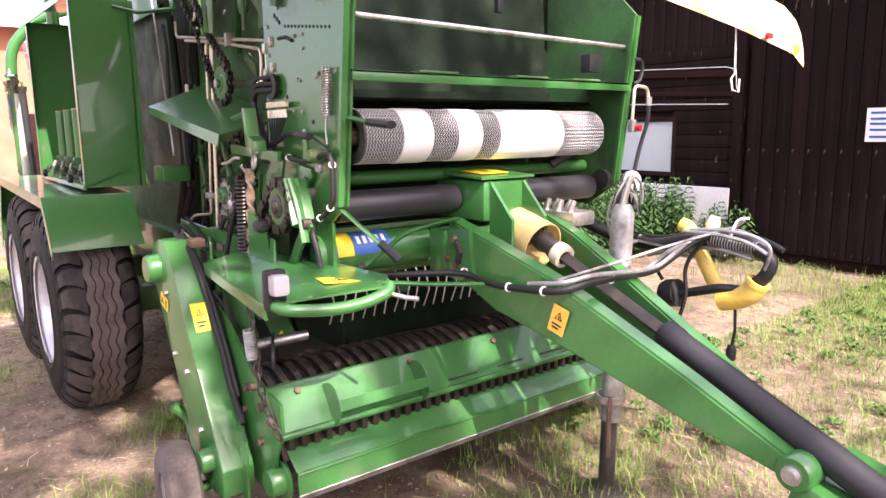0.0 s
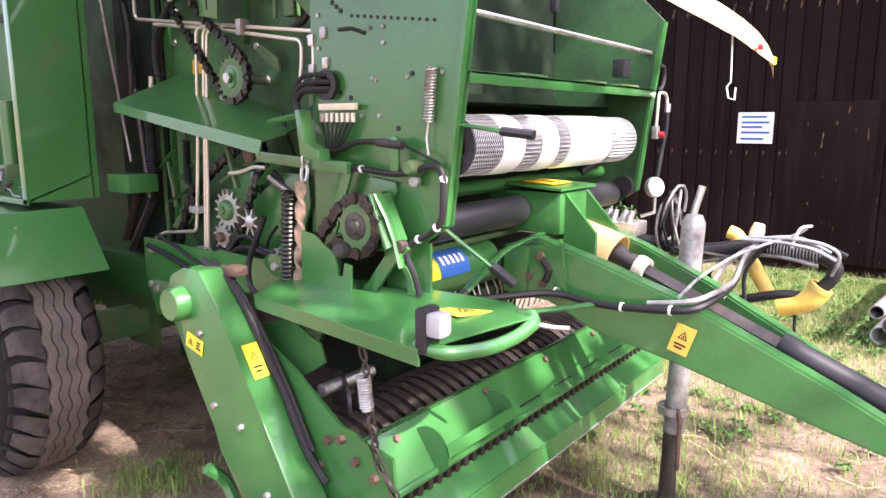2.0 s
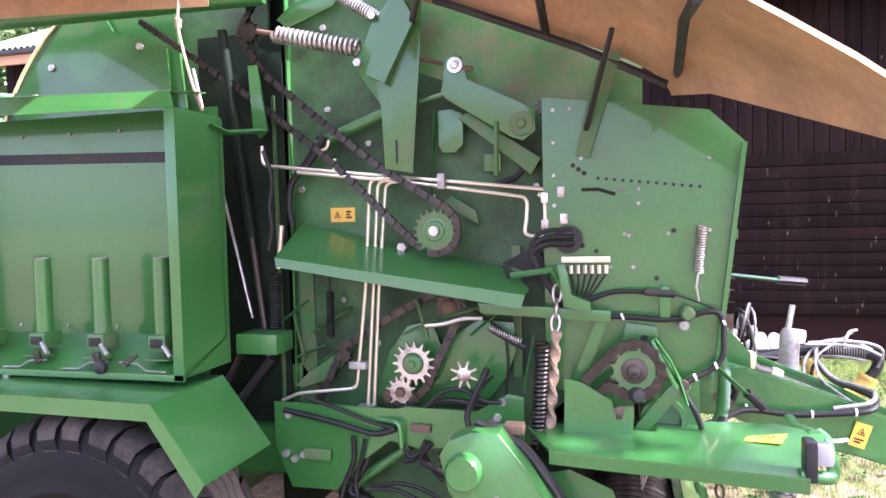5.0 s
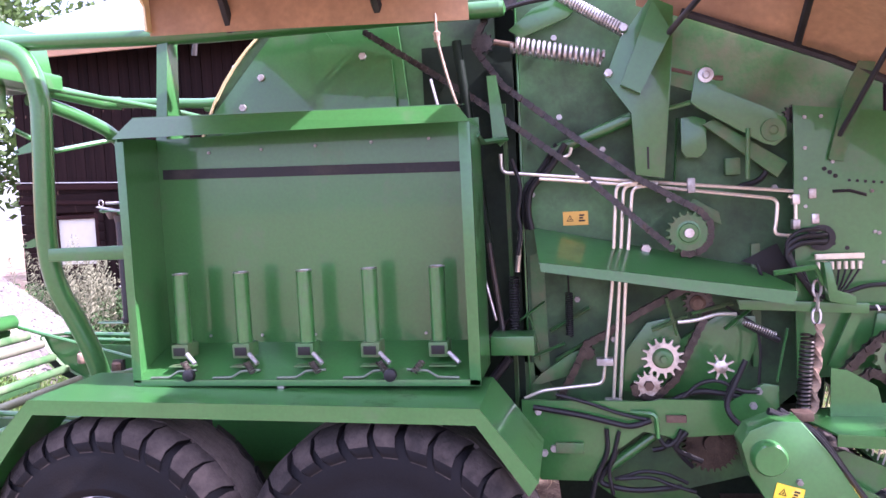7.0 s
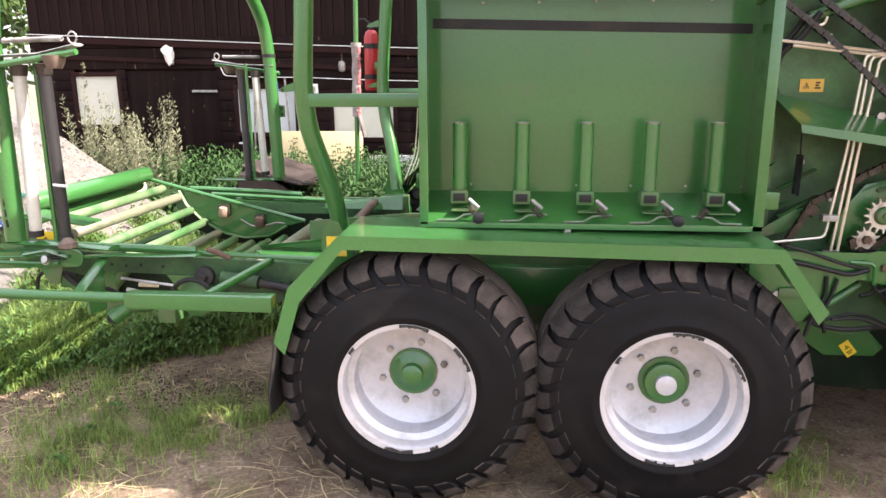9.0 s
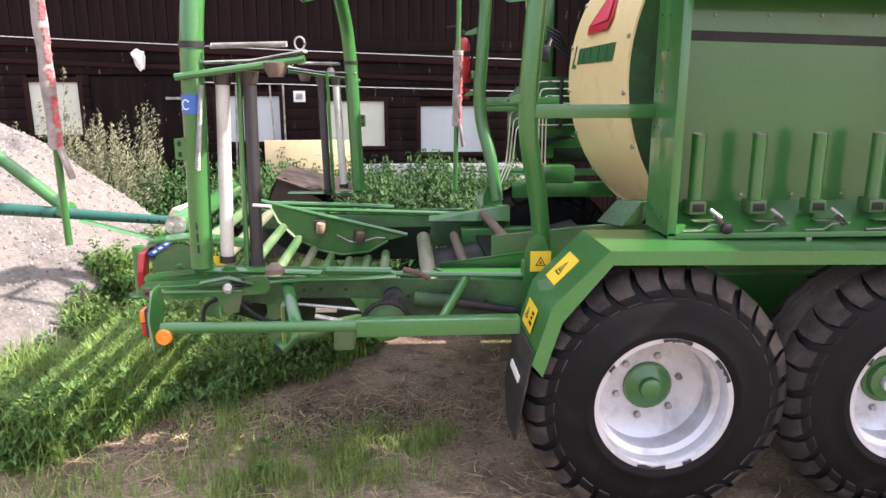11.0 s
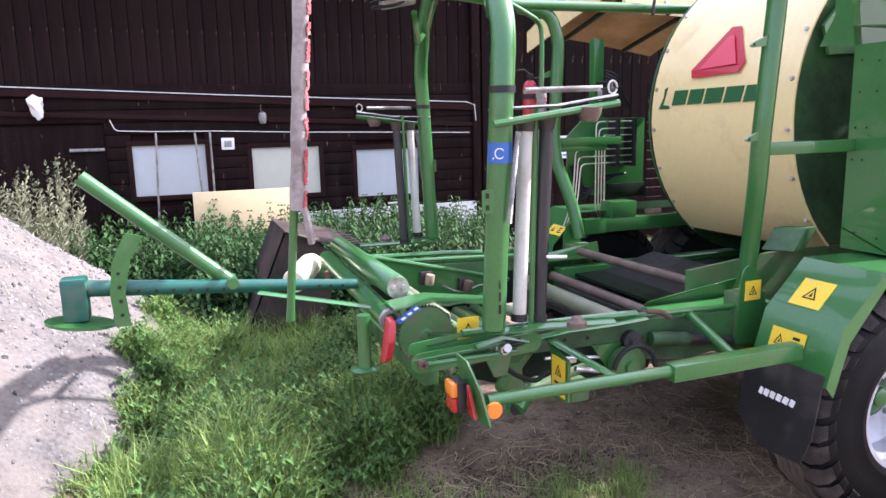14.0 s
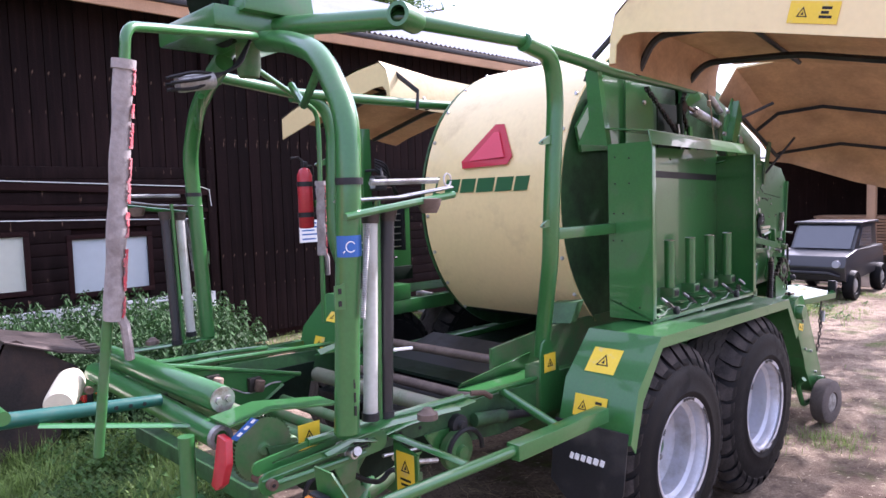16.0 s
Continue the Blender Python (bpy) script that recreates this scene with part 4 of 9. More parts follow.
bp("brace_strut", tube([(0.70, -1.16, 1.02), (0.88, -1.17, 1.30), (1.02, -1.16, 1.42)], 0.026, 6, flat=0.4), DARKSTEEL)
bp("brace_strut", tube([(0.78, -1.18, 0.98), (1.0, -1.18, 1.24)], 0.020, 8), BLACK)
# upright behind the box, seen from the back
post = bmesh.new()
plate([(-0.475, -1.42, 2.26), (-0.475, -1.36, 2.70), (-0.475, -1.28, 2.70), (-0.475, -1.30, 2.42), (-0.475, -1.22, 2.28)], (0.05, 0, 0), post)
bp("box_post", post, GREEN)

# ---- front of the machine ----
def front_plate(y, d):
    return sideplate([(2.16, 2.25), (2.74, 2.17), (2.862, 2.05), (2.768, 1.28), (2.60, 1.17), (2.16, 1.16)], y, d)


fp = bp("front_side_plate", front_plate(-1.222, 0.012), GREEN, "bright green front side plate")
# far plate: shade of the box interior put into its green
bp("front_side_plate", front_plate(mirrored(-1.222) - 0.012, 0.012), SHADEGRIMY)
for y in (-1.245, mirrored(-1.245) - 0.0):
    bp("edge_flange", plate([(2.862, y, 2.05), (2.768, y, 1.28), (2.752, y, 1.28), (2.846, y, 2.05)], (0, 0.045 if y < -0.5 else -0.045, 0)), GREEN)
for k in range(13):
    part("hole", cyl((2.36 + 0.029 * k, -1.2225, 1.945 - 0.0035 * k), (2.36 + 0.029 * k, -1.2245, 1.945 - 0.0035 * k), 0.006, n=8), INK, fp)
for x, z in ((2.27, 1.995), (2.29, 1.98), (2.31, 1.965), (2.3, 1.70), (2.56, 1.58), (2.35, 1.68), (2.62, 1.75)):
    part("hole", cyl((x, -1.2225, z), (x, -1.2245, z), 0.009, n=8), INK, fp)
part("slot", tube([(2.30, -1.224, 1.905), (2.36, -1.224, 1.905), (2.42, -1.224, 1.885)], 0.007, 6), INK, fp)
each_bolt(bp, "bolt", ([(2.20, -1.222, z) for z in (2.2, 2.08, 1.96, 1.85)] + [(x, -1.222, z) for x, z in ((2.26, 2.20), (2.3, 2.02), (2.45, 1.74), (2.465, 1.735), (2.6, 1.74), (2.48, 1.62), (2.40, 1.62), (2.74, 2.0), (2.74, 1.75), (2.5, 1.9), (2.5, 1.85), (2.44, 1.9))], (0, -1, 0), 0.008, 0.006), GALV, "", fp)
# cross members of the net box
# net box back, roof and floor have their shade painted in
bp("net_box_back", plate([(2.30, -1.21, 1.70), (2.30, 0.27, 1.70), (2.30, 0.27, 2.23), (2.30, -1.21, 2.23)], (0.006, 0, 0)), SHADECAV)
bp("net_box_roof", plate([(2.30, -1.09, 2.24), (2.30, 0.13, 2.24), (1.75, 0.13, 2.78), (1.75, -1.09, 2.78)], (0, 0, 0.006)), SHADECAV)
bp("upper_side_wall", sideplate([(1.66, 2.66), (1.94, 2.62), (2.52, 2.36), (2.52, 2.18), (2.16, 2.20), (1.66, 2.40)], -1.125, 0.012), GREEN2)
bp("net_box_floor", box((2.30, -1.21, 1.66), (2.60, 0.27, 1.672), 0), SHADECAV)
sh = box((2.58, -1.21, 1.742), (2.835, 0.27, 1.752), 0.002)
box((2.825, -1.21, 1.715), (2.835, 0.27, 1.752), 0.002, sh)
bp("shelf", sh, GREEN, "green shelf with a folded front edge")
for y in (-0.93, -0.45, -0.12):
    bp("shelf_catch", box((2.77, y, 1.752), (2.838, y + 0.18, 1.760), 0.002), GREEN2)
bp("cross_rod", cyl((2.70, -1.21, 1.955), (2.80, 0.27, 1.915), 0.011, n=10), STEEL)
bp("rod_fitting", box((2.70, 0.08, 1.80), (2.76, 0.16, 1.88), 0.008), BLACK)
bp("rod_fitting", box((2.64, -0.40, 2.03), (2.67, -0.37, 2.10), 0.006), BLACK)
# sheet closing the intake, coloured as deep shade
bp("intake_back", plate([(2.25, -1.2, 1.0), (2.25, 0.27, 1.0), (2.32, 0.27, 1.72), (2.32, -1.2, 1.72)], (0.006, 0, 0)), SHADECAV)
# feed roller behind the beams
for y0, y1 in ((-1.20, -0.64), (-0.40, 0.20)):
    bp("feed_roller", lathe([(0.0, 0.0), (0.055, 0.0), (0.058, 0.006), (0.058, y1 - y0 - 0.006), (0.055, y1 - y0), (0.0, y1 - y0)], (2.66, y0, 1.268), (0, 1, 0), 24), GREYROLL, "dark grey steel feed roller")
bp("support_tube", cyl((2.58, -1.2, 1.365), (2.58, 0.25, 1.365), 0.028, n=14), GREEN)
bp("guide_bar", box((2.55, -1.2, 1.16), (2.60, 0.25, 1.18), 0.003), GREEN2)
bp("guide_arm", cyl((2.70, 0.16, 1.50), (2.60, 0.0, 1.38), 0.026, n=14), GREYROLL)
bp("arm_bracket", lathe([(0.0, 0.0), (0.05, 0.0), (0.05, 0.03), (0.02, 0.035), (0.0, 0.035)], (2.71, 0.26, 1.30), (0, -1, 0), 16), BLACK)
net = thing("net_roll", "white net wrap roll with black striped bands on its spindle", "net roll", at=(2.715, YC, 1.525))
ny0, ny1 = -1.155, 0.125
bands = ((0, 0.13, 1), (0.13, 0.235, 0), (0.235, 0.33, 1), (0.33, 0.425, 0), (0.425, 0.50, 1), (0.50, 0.79, 0), (0.79, 1.0, 1))
for a, b, dark in bands:
    p, q = ny0 + a * (ny1 - ny0), ny0 + b * (ny1 - ny0)
    if dark:
        part("band", lathe([(0.06, 0.0), (0.0985, 0.0), (0.0985, q - p), (0.06, q - p)], (2.715, p, 1.525), (0, 1, 0), 40), NETDARK, net, "black and white striped net edge")
        th = bmesh.new()
        k = p + 0.008
        while k < q - 0.004:
            for a in range(0, 360, 9):
                t0, t1, t2 = radians(a), radians(a + 4.5), radians(a + 9)
                tube([(2.715 + 0.0993 * math.cos(t), k + o, 1.525 + 0.0993 * math.sin(t)) for t, o in ((t0, 0.0), (t1, 0.009), (t2, 0.0))], 0.0010, 3, th)
            k += 0.0125
        part("net_thread", th, WHITE, net)
    else:
        part("wrap", lathe([(0.06, 0.0), (0.102, 0.0), (0.103, 0.01), (0.103, q - p - 0.01), (0.102, q - p), (0.06, q - p)], (2.715, p, 1.525), (0, 1, 0), 40), NET, net)
part("core", cyl((2.715, ny0 - 0.02, 1.525), (2.715, ny1 + 0.07, 1.525), 0.03, n=16), RUST, net)
bp("roll_brake_arm", tube([(2.775, -1.198, 1.594), (2.966, -1.225, 1.573)], 0.022, 8, flat=0.3), GREEN)
bp("brake_grip", tube([(2.955, -1.223, 1.574), (3.048, -1.200, 1.564)], 0.024, 8, flat=0.6), BLACK, "black rubber grip")

# gearbox, drive shaft and drawbar
gb = bp("gearbox", box((2.52, -0.63, 1.18), (2.84, -0.38, 1.345), 0.02), GREEN)
part("gearbox_lid", plate([(2.50, -0.65, 1.37), (2.85, -0.65, 1.35), (2.85, -0.36, 1.35), (2.50, -0.36, 1.37)], (0, 0, 0.01)), GREEN, gb)
sticker((2.72, -0.52, 1.371), (0, 1, 0), (-1, 0, 0.06), 0.15, 0.13, gb)
for y in (-0.60, -0.42):
    part("gearbox_rib", plate([(2.84, y, 1.34), (2.97, y, 1.20), (2.97, y, 1.10), (2.84, y, 1.12)], (0, 0.015, 0)), GREEN, gb)
bp("drive_cover", lathe([(0.085, 0.0), (0.094, 0.03), (0.098, 0.12), (0.098, 0.205), (0.093, 0.205), (0.092, 0.10), (0.055, 0.02), (0.0, 0.02)], (2.79, -0.44, 1.145), (1, 0, -0.33), 32), CONE, "pale yellow plastic shaft cone")
bp("shaft_flange", lathe([(0.0, 0.0), (0.08, 0.0), (0.08, 0.01), (0.045, 0.03), (0.04, 0.08), (0.0, 0.08)], (2.83, -0.44, 1.132), (1, 0, -0.33), 24), RUST)
AXLE = Vector((1.25, -0.09, -0.478)).normalized()
SHAFT0 = Vector((2.95, -0.44, 1.115))
bp("drive_joint", lathe([(0.0, 0.0), (0.036, 0.0), (0.044, 0.05), (0.032, 0.08), (0.040, 0.12), (0.03, 0.15), (0.0, 0.15)], SHAFT0, AXLE, 14), DARKSTEEL)
bp("shaft_collar", lathe([(0.028, 0.0), (0.046, 0.0), (0.048, 0.02), (0.046, 0.045), (0.028, 0.045)], SHAFT0 + AXLE * 0.13, AXLE, 20), WPLAST, "pale grey shaft collar")
bp("drive_shaft", tube([SHAFT0 + AXLE * 0.12, SHAFT0 + AXLE * 0.75], 0.027, 4), DARKSTEEL, "square dark steel drive shaft")
shaft = bp("shaft_guard", lathe([(0.0, 0.0), (0.046, 0.0), (0.050, 0.01), (0.050, 0.06), (0.046, 0.07), (0.046, 0.98), (0.0, 0.98)], SHAFT0 + AXLE * 0.69, AXLE, 22), BLACK, "black plastic shaft guard")
part("label", lathe([(0.0472, 0.78), (0.0472, 0.93)], SHAFT0 + AXLE * 0.69, AXLE, 22), WHITE, shaft)
part("label_print", lathe([(0.0478, 0.80), (0.0478, 0.82)], SHAFT0 + AXLE * 0.69, AXLE, 22), RED, shaft)
part("label_print", lathe([(0.0478, 0.84), (0.0478, 0.90)], SHAFT0 + AXLE * 0.69, AXLE, 22), INK, shaft)


def beam(side):
    """One arm of the drawbar, a tapering box."""
    near = ((2.78, 1.20, 1.00, -0.765, 0.075), (3.05, 1.13, 0.885, -0.765, 0.075), (3.34, 1.03, 0.815, -0.735, 0.075), (3.79, 0.812, 0.672, -0.665, 0.07), (4.10, 0.648, 0.582, -0.615, 0.065))
    far = ((2.78, 1.20, 1.00, -0.20, -0.07), (3.05, 1.13, 0.885, -0.27, -0.07), (3.34, 1.03, 0.815, -0.35, -0.07), (3.79, 0.815, 0.68, -0.41, -0.065), (4.10, 0.650, 0.585, -0.455, -0.06))
    b = bmesh.new()
    secs = []
    for x, zt, zb, yo, w in near if side < 0 else far:
        secs.append([b.verts.new(p) for p in ((x, yo, zt), (x, yo + w, zt), (x, yo + w, zb), (x, yo, zb))])
    for p, q in zip(secs, secs[1:]):
        for i in range(4):
            b.faces.new((p[i], p[(i + 1) % 4], q[(i + 1) % 4], q[i]))
    b.faces.new(secs[0])
    b.faces.new(secs[-1][::-1])
    bmesh.ops.bevel(b, geom=b.edges[:], offset=0.008, segments=2, affect="EDGES")
    return b


db = bp("drawbar_arm", beam(-1), GREEN, "bright green drawbar arm")
bp("drawbar_arm", beam(1), GREEN)
eye = bp("hitch_end", lathe([(0.0, 0.0), (0.046, 0.0), (0.052, 0.008), (0.052, 0.10), (0.046, 0.108), (0.0, 0.108)], (4.113, -0.635, 0.615), (0, 1, 0), 28), GREEN)
part("pin", lathe([(0.0, 0.0), (0.020, 0.0), (0.020, 0.012), (0.028, 0.012), (0.028, 0.02)], (4.113, -0.655, 0.615), (0, 1, 0), 16), STEEL, eye)
bp("hitch_tongue", box((4.10, -0.62, 0.52), (4.50, -0.27, 0.60), 0.02, None, Matrix.Translation((4.1, 0, 0.56)) @ pose(0, 0, 0, 0, 14, 0) @ Matrix.Translation((-4.1, 0, -0.56))), GREEN)
bp("drawbar_cross", box((2.70, -0.80, 0.98), (2.80, -0.10, 1.16), 0.01), GREEN)
sticker((3.352, -0.740, 0.905), (1, 0.14, -0.33), (0.33, 0, 1), 0.065, 0.10, db, True, OSTICKER)
side = bp("drawbar_side_plate", sideplate([(2.70, 1.16), (2.93, 1.175), (2.95, 1.0), (2.88, 0.97), (2.70, 0.98)], -0.785, 0.02), GREEN)
part("slot", tube([(2.86, -0.787, 1.12), (2.885, -0.787, 1.08), (2.87, -0.787, 1.04)], 0.014, 8), INK, side)
each_bolt(part, "bolt", ([(2.85, -0.785, 1.13), (2.86, -0.785, 1.03), (2.80, -0.785, 1.05)], (0, -1, 0), 0.016, 0.014), RUST, side)
bp("zigzag_lever", tube([(2.763, -1.170, 1.036), (2.792, -1.120, 1.087), (2.812, -1.000, 1.165), (2.822, -0.930, 1.185), (2.828, -0.760, 1.204)], 0.024, 8, flat=0.35, bend=0.03), GREEN, "cranked flat green lever")
bp("lever_grip", tube([(2.755, -1.200, 1.018), (2.790, -1.155, 1.064)], 0.020, 8, flat=0.6), BLACK, "black lever grip")
bp("lever", tube([(2.740, -1.230, 1.280), (2.815, -1.180, 1.207), (2.885, -1.130, 1.138)], 0.016, 6, flat=0.4), GREEN)
bp("lever_grip", tube([(2.871, -1.140, 1.156), (2.931, -1.100, 1.095)], 0.017, 8), BLACK)
bp("platform_strut", tube([(3.062, -1.270, 1.063), (3.050, -1.050, 1.024), (3.071, -0.840, 0.998)], 0.020, 6, flat=0.4), GREEN)

# green cross tube with a blue and yellow label
ct = bp("cylinder_tube", lathe([(0.062, 0.0), (0.079, 0.0), (0.081, 0.01), (0.081, 0.52), (0.0, 0.52)], (2.575, -1.27, 1.078), (0, 1, 0), 32), GREEN)
part("tube_bore", lathe([(0.063, 0.002), (0.061, 0.2), (0.0, 0.2)], (2.575, -1.27, 1.078), (0, 1, 0), 24), SHADECAV, ct)


def wrap_label(y0, y1, a0, a1, material):
    b = bmesh.new()
    rows = [[b.verts.new((2.575 + 0.0822 * math.cos(radians(a)), y, 1.078 + 0.0822 * math.sin(radians(a)))) for y in (y0, y1)] for a in [a0 + (a1 - a0) * k / 6 for k in range(7)]]
    for p, q in zip(rows, rows[1:]):
        b.faces.new((p[0], p[1], q[1], q[0]))
    return part("label", b, material, ct)


wrap_label(-1.19, -1.12, 0, 85, STICKER)
wrap_label(-1.115, -0.95, 0, 80, BLUE)
for k in range(5):
    wrap_label(-1.10 + 0.028 * k, -1.085 + 0.028 * k, 30, 55, WHITE).scale = (1.0005, 1, 1.0005)
bp("tube_bracket", sideplate([(2.50, 1.20), (2.70, 1.22), (2.70, 1.02), (2.52, 1.02)], -1.235, 0.012), GREEN)
lev = bp("bent_lever", plate([(2.532, -1.342, 1.371), (2.545, -1.256, 1.368), (2.628, -1.272, 1.226), (2.612, -1.355, 1.205)], (0.010, 0, 0.006), None, 0.002), GREEN, "bent green lever strap")
part("lever_foot", sideplate([(2.593, 1.208), (2.645, 1.231), (2.668, 1.206), (2.594, 1.137), (2.515, 1.035), (2.455, 1.030), (2.531, 1.13)], -1.305, 0.012, None, 0.002), GREEN, lev)
gus = bp("lever_gusset", sideplate([(2.451, 1.421), (2.559, 1.407), (2.566, 1.375), (2.523, 1.333), (2.433, 1.329)], -1.240, 0.014, None, 0.002), GREEN)
part("hole", cyl((2.515, -1.2405, 1.365), (2.515, -1.2425, 1.365), 0.013, n=12), INK, gus)
part("pivot", lathe([(0.0, 0.0), (0.02, 0.0), (0.02, 0.03), (0.0, 0.03)], (2.640, -1.325, 1.215), (0, 1, 0), 12), DARKSTEEL, lev)
bp("bearing", lathe([(0.0, 0.0), (0.018, 0.0), (0.026, 0.02), (0.026, 0.06), (0.0, 0.06)], (2.66, -1.30, 1.46), (0, 1, 0), 20), GREEN2)
bp("hook_plate", sideplate([(2.568, 1.445), (2.602, 1.445), (2.604, 1.535), (2.597, 1.552), (2.585, 1.558), (2.573, 1.552), (2.566, 1.535)], -1.275, 0.012, None, 0.002), GREEN)

# step platform on the near side
plat = bp("step_platform", plate([(2.20, -1.545, 1.030), (2.967, -1.628, 1.020), (3.095, -1.27, 1.05), (2.96, -1.17, 1.05), (2.42, -1.21, 1.05), (2.10, -1.33, 1.045)], (0, 0, 0.008)), GREEN, "bright green step plate")
part("platform_lip", plate([(2.20, -1.545, 1.036), (2.967, -1.628, 1.026), (2.967, -1.622, 0.978), (2.20, -1.540, 0.990)], (0, 0.008, 0)), GREEN, plat)
part("guard_plate", plate([(2.235, -1.365, 1.045), (2.47, -1.365, 1.045), (2.475, -1.365, 1.14), (2.445, -1.365, 1.145), (2.435, -1.365, 1.10), (2.415, -1.365, 1.10), (2.40, -1.365, 1.165), (2.30, -1.365, 1.225), (2.24, -1.365, 1.235)], (0, 0.008, 0)), GREEN, plat)
part("hand_rail", tube([(2.942, -1.600, 1.030), (3.033, -1.590, 1.017), (3.073, -1.450, 1.004), (3.089, -1.340, 1.011), (3.100, -1.260, 1.037), (3.076, -1.240, 1.053)], 0.020, 12, bend=0.06), GREEN, plat)
lamp = part("work_lamp", box((2.955, -1.625, 1.01), (2.99, -1.555, 1.135), 0.012), BLACK, plat, "black work lamp with a clear lens")
part("lens", box((2.985, -1.62, 1.06), (3.035, -1.565, 1.125), 0.014), CLEARLENS, lamp)
sticker((2.90, -1.33, 1.052), (0.4, 1, 0), (-1, 0.2, -0.03), 0.12, 0.11, plat)
part("latch_pin", tube([(3.10, -1.25, 1.03), (3.14, -1.22, 1.02), (3.18, -1.20, 1.02)], 0.008, 6), STEEL, plat)
part("knob", lathe([(0.0, 0.0), (0.026, 0.0), (0.028, 0.02), (0.02, 0.04), (0.0, 0.045)], (2.48, -1.40, 1.20), (0.3, -1, 0.1), 14), BLACK, plat)


def link_chain(pts, pitch, r, material, parent, label=""):
    b = bmesh.new()
    pts = [Vector(p) for p in pts]
    for a, c in zip(pts, pts[1:]):
        n = max(1, int((c - a).length / pitch))
        d, u, w = frame_of(c - a)
        for k in range(n):
            m = a + (c - a) * ((k + 0.5) / n)
            s = u if k % 2 else w
            L, W = pitch * 0.72, pitch * 0.34
            loop = [m + d * (L * math.cos(t)) + s * (W * math.sin(t)) for t in [2 * math.pi * i / 10 for i in range(11)]]
            tube(loop, r, 5, b)
    return part("chain", b, material, parent, label)


link_chain([(2.72, -1.58, 0.985), (2.73, -1.57, 0.92), (2.74, -1.56, 0.74)], 0.035, 0.0045, DARKSTEEL, plat, "dark steel hanging chain")
link_chain([(2.745, -1.575, 0.80), (2.75, -1.55, 0.62), (2.80, -1.52, 0.50)], 0.035, 0.0045, DARKSTEEL, plat, "dark steel hanging chain")
part("chain_spring", coil((2.735, -1.585, 0.89), (2.742, -1.58, 0.79), 0.018, 0.004, 13), GALV, plat)

# pickup
pk = bp("pickup_arm", sideplate([(1.85, 1.03), (1.88, 1.08), (1.96, 1.115), (2.05, 1.115), (2.14, 1.00), (2.35, 0.66), (2.56, 0.32), (2.56, 0.22), (2.44, 0.20), (2.30, 0.26), (2.11, 0.50), (2.09, 0.58), (1.96, 0.78), (1.88, 0.91)], -1.645, 0.12, None, 0.006), GREEN, "bright green pickup arm housing")
part("bearing_cover", lathe([(0.0, 0.0), (0.052, 0.0), (0.060, 0.012), (0.060, 0.06), (0.0, 0.06)], (1.937, -1.695, 0.99), (0, 1, 0), 28), GREEN, pk)
part("arm_end", lathe([(0.0, 0.0), (0.04, 0.0), (0.045, 0.01), (0.045, 0.06), (0.0, 0.06)], (2.44, -1.69, 0.33), (0, 1, 0), 20), GREEN, pk)
each_bolt(part, "bolt", ([(2.04, -1.645, 0.90), (2.10, -1.645, 0.66), (2.24, -1.645, 0.62), (2.36, -1.645, 0.42)], (0, -1, 0), 0.012, 0.014), GALV, pk)
sticker((2.005, -1.647, 0.858), (0.97, 0, -0.25), (0.25, 0, 0.97), 0.095, 0.055, pk)
fn = Vector((0.845, 0, 0.534))
sticker(Vector((2.245, -1.585, 0.83)) + fn * 0.001, (0, 1, 0), (-0.534, 0, 0.845), 0.06, 0.12, pk)
part("hose", tube([(1.96, -1.57, 1.13), (2.1, -1.555, 1.07), (2.2, -1.545, 0.93), (2.33, -1.54, 0.73), (2.42, -1.54, 0.56), (2.52, -1.54, 0.47)], 0.013, 8, bend=0.08), HOSE, pk)
part("hose", tube([(2.0, -1.555, 1.13), (2.14, -1.545, 1.04), (2.22, -1.53, 0.91), (2.35, -1.525, 0.71), (2.44, -1.525, 0.55)], 0.011, 8, bend=0.08), HOSE, pk)
part("hose_fitting", box((2.05, -1.56, 1.085), (2.12, -1.50, 1.12), 0.01), RUST, pk)
pp = bp("pickup_side_plate", sideplate([(2.22, 0.86), (2.34, 0.80), (2.55, 0.66), (2.66, 0.635), (2.77, 0.61), (2.78, 0.50), (2.72, 0.40), (2.66, 0.22), (2.30, 0.25), (2.2, 0.5)], -1.505, 0.012), GREEN)
each_bolt(part, "bolt", ([(2.50, -1.505, 0.60), (2.56, -1.505, 0.62), (2.62, -1.505, 0.56), (2.70, -1.505, 0.53), (2.46, -1.505, 0.50), (2.6, -1.505, 0.42)], (0, -1, 0), 0.016, 0.018), RUST, pp)
bp("pickup_side_plate", sideplate([(2.22, 0.86), (2.55, 0.66), (2.77, 0.61), (2.78, 0.50), (2.66, 0.22), (2.2, 0.3)], 0.555, 0.012), GREEN)
bp("inner_disc_plate", sideplate([(2.10, 0.90), (2.26, 0.94), (2.40, 0.88), (2.42, 0.82), (2.30, 0.74), (2.12, 0.76)], -1.44, 0.008), GREEN)
def_ = bp("crop_deflector", plate([(2.665, -1.505, 0.640), (2.665, 0.54, 0.640), (2.765, 0.54, 0.497), (2.765, -1.505, 0.497)], (0.006, 0, 0.004)), GREEN, "bright green crop deflector plate")
part("fold", plate([(2.665, -1.505, 0.643), (2.665, 0.54, 0.643), (2.635, 0.54, 0.632), (2.635, -1.505, 0.632)], (0, 0, 0.005)), GREEN, def_)
part("rolled_edge", cyl((2.772, -1.505, 0.492), (2.772, 0.54, 0.492), 0.014, n=12), GREEN, def_)
each_bolt(part, "bolt", ([(2.690, y, 0.615) for y in (-1.40, -0.9, -0.45, 0.0, 0.4)], (0.8, 0, 0.6), 0.014, 0.014), RUST, def_)
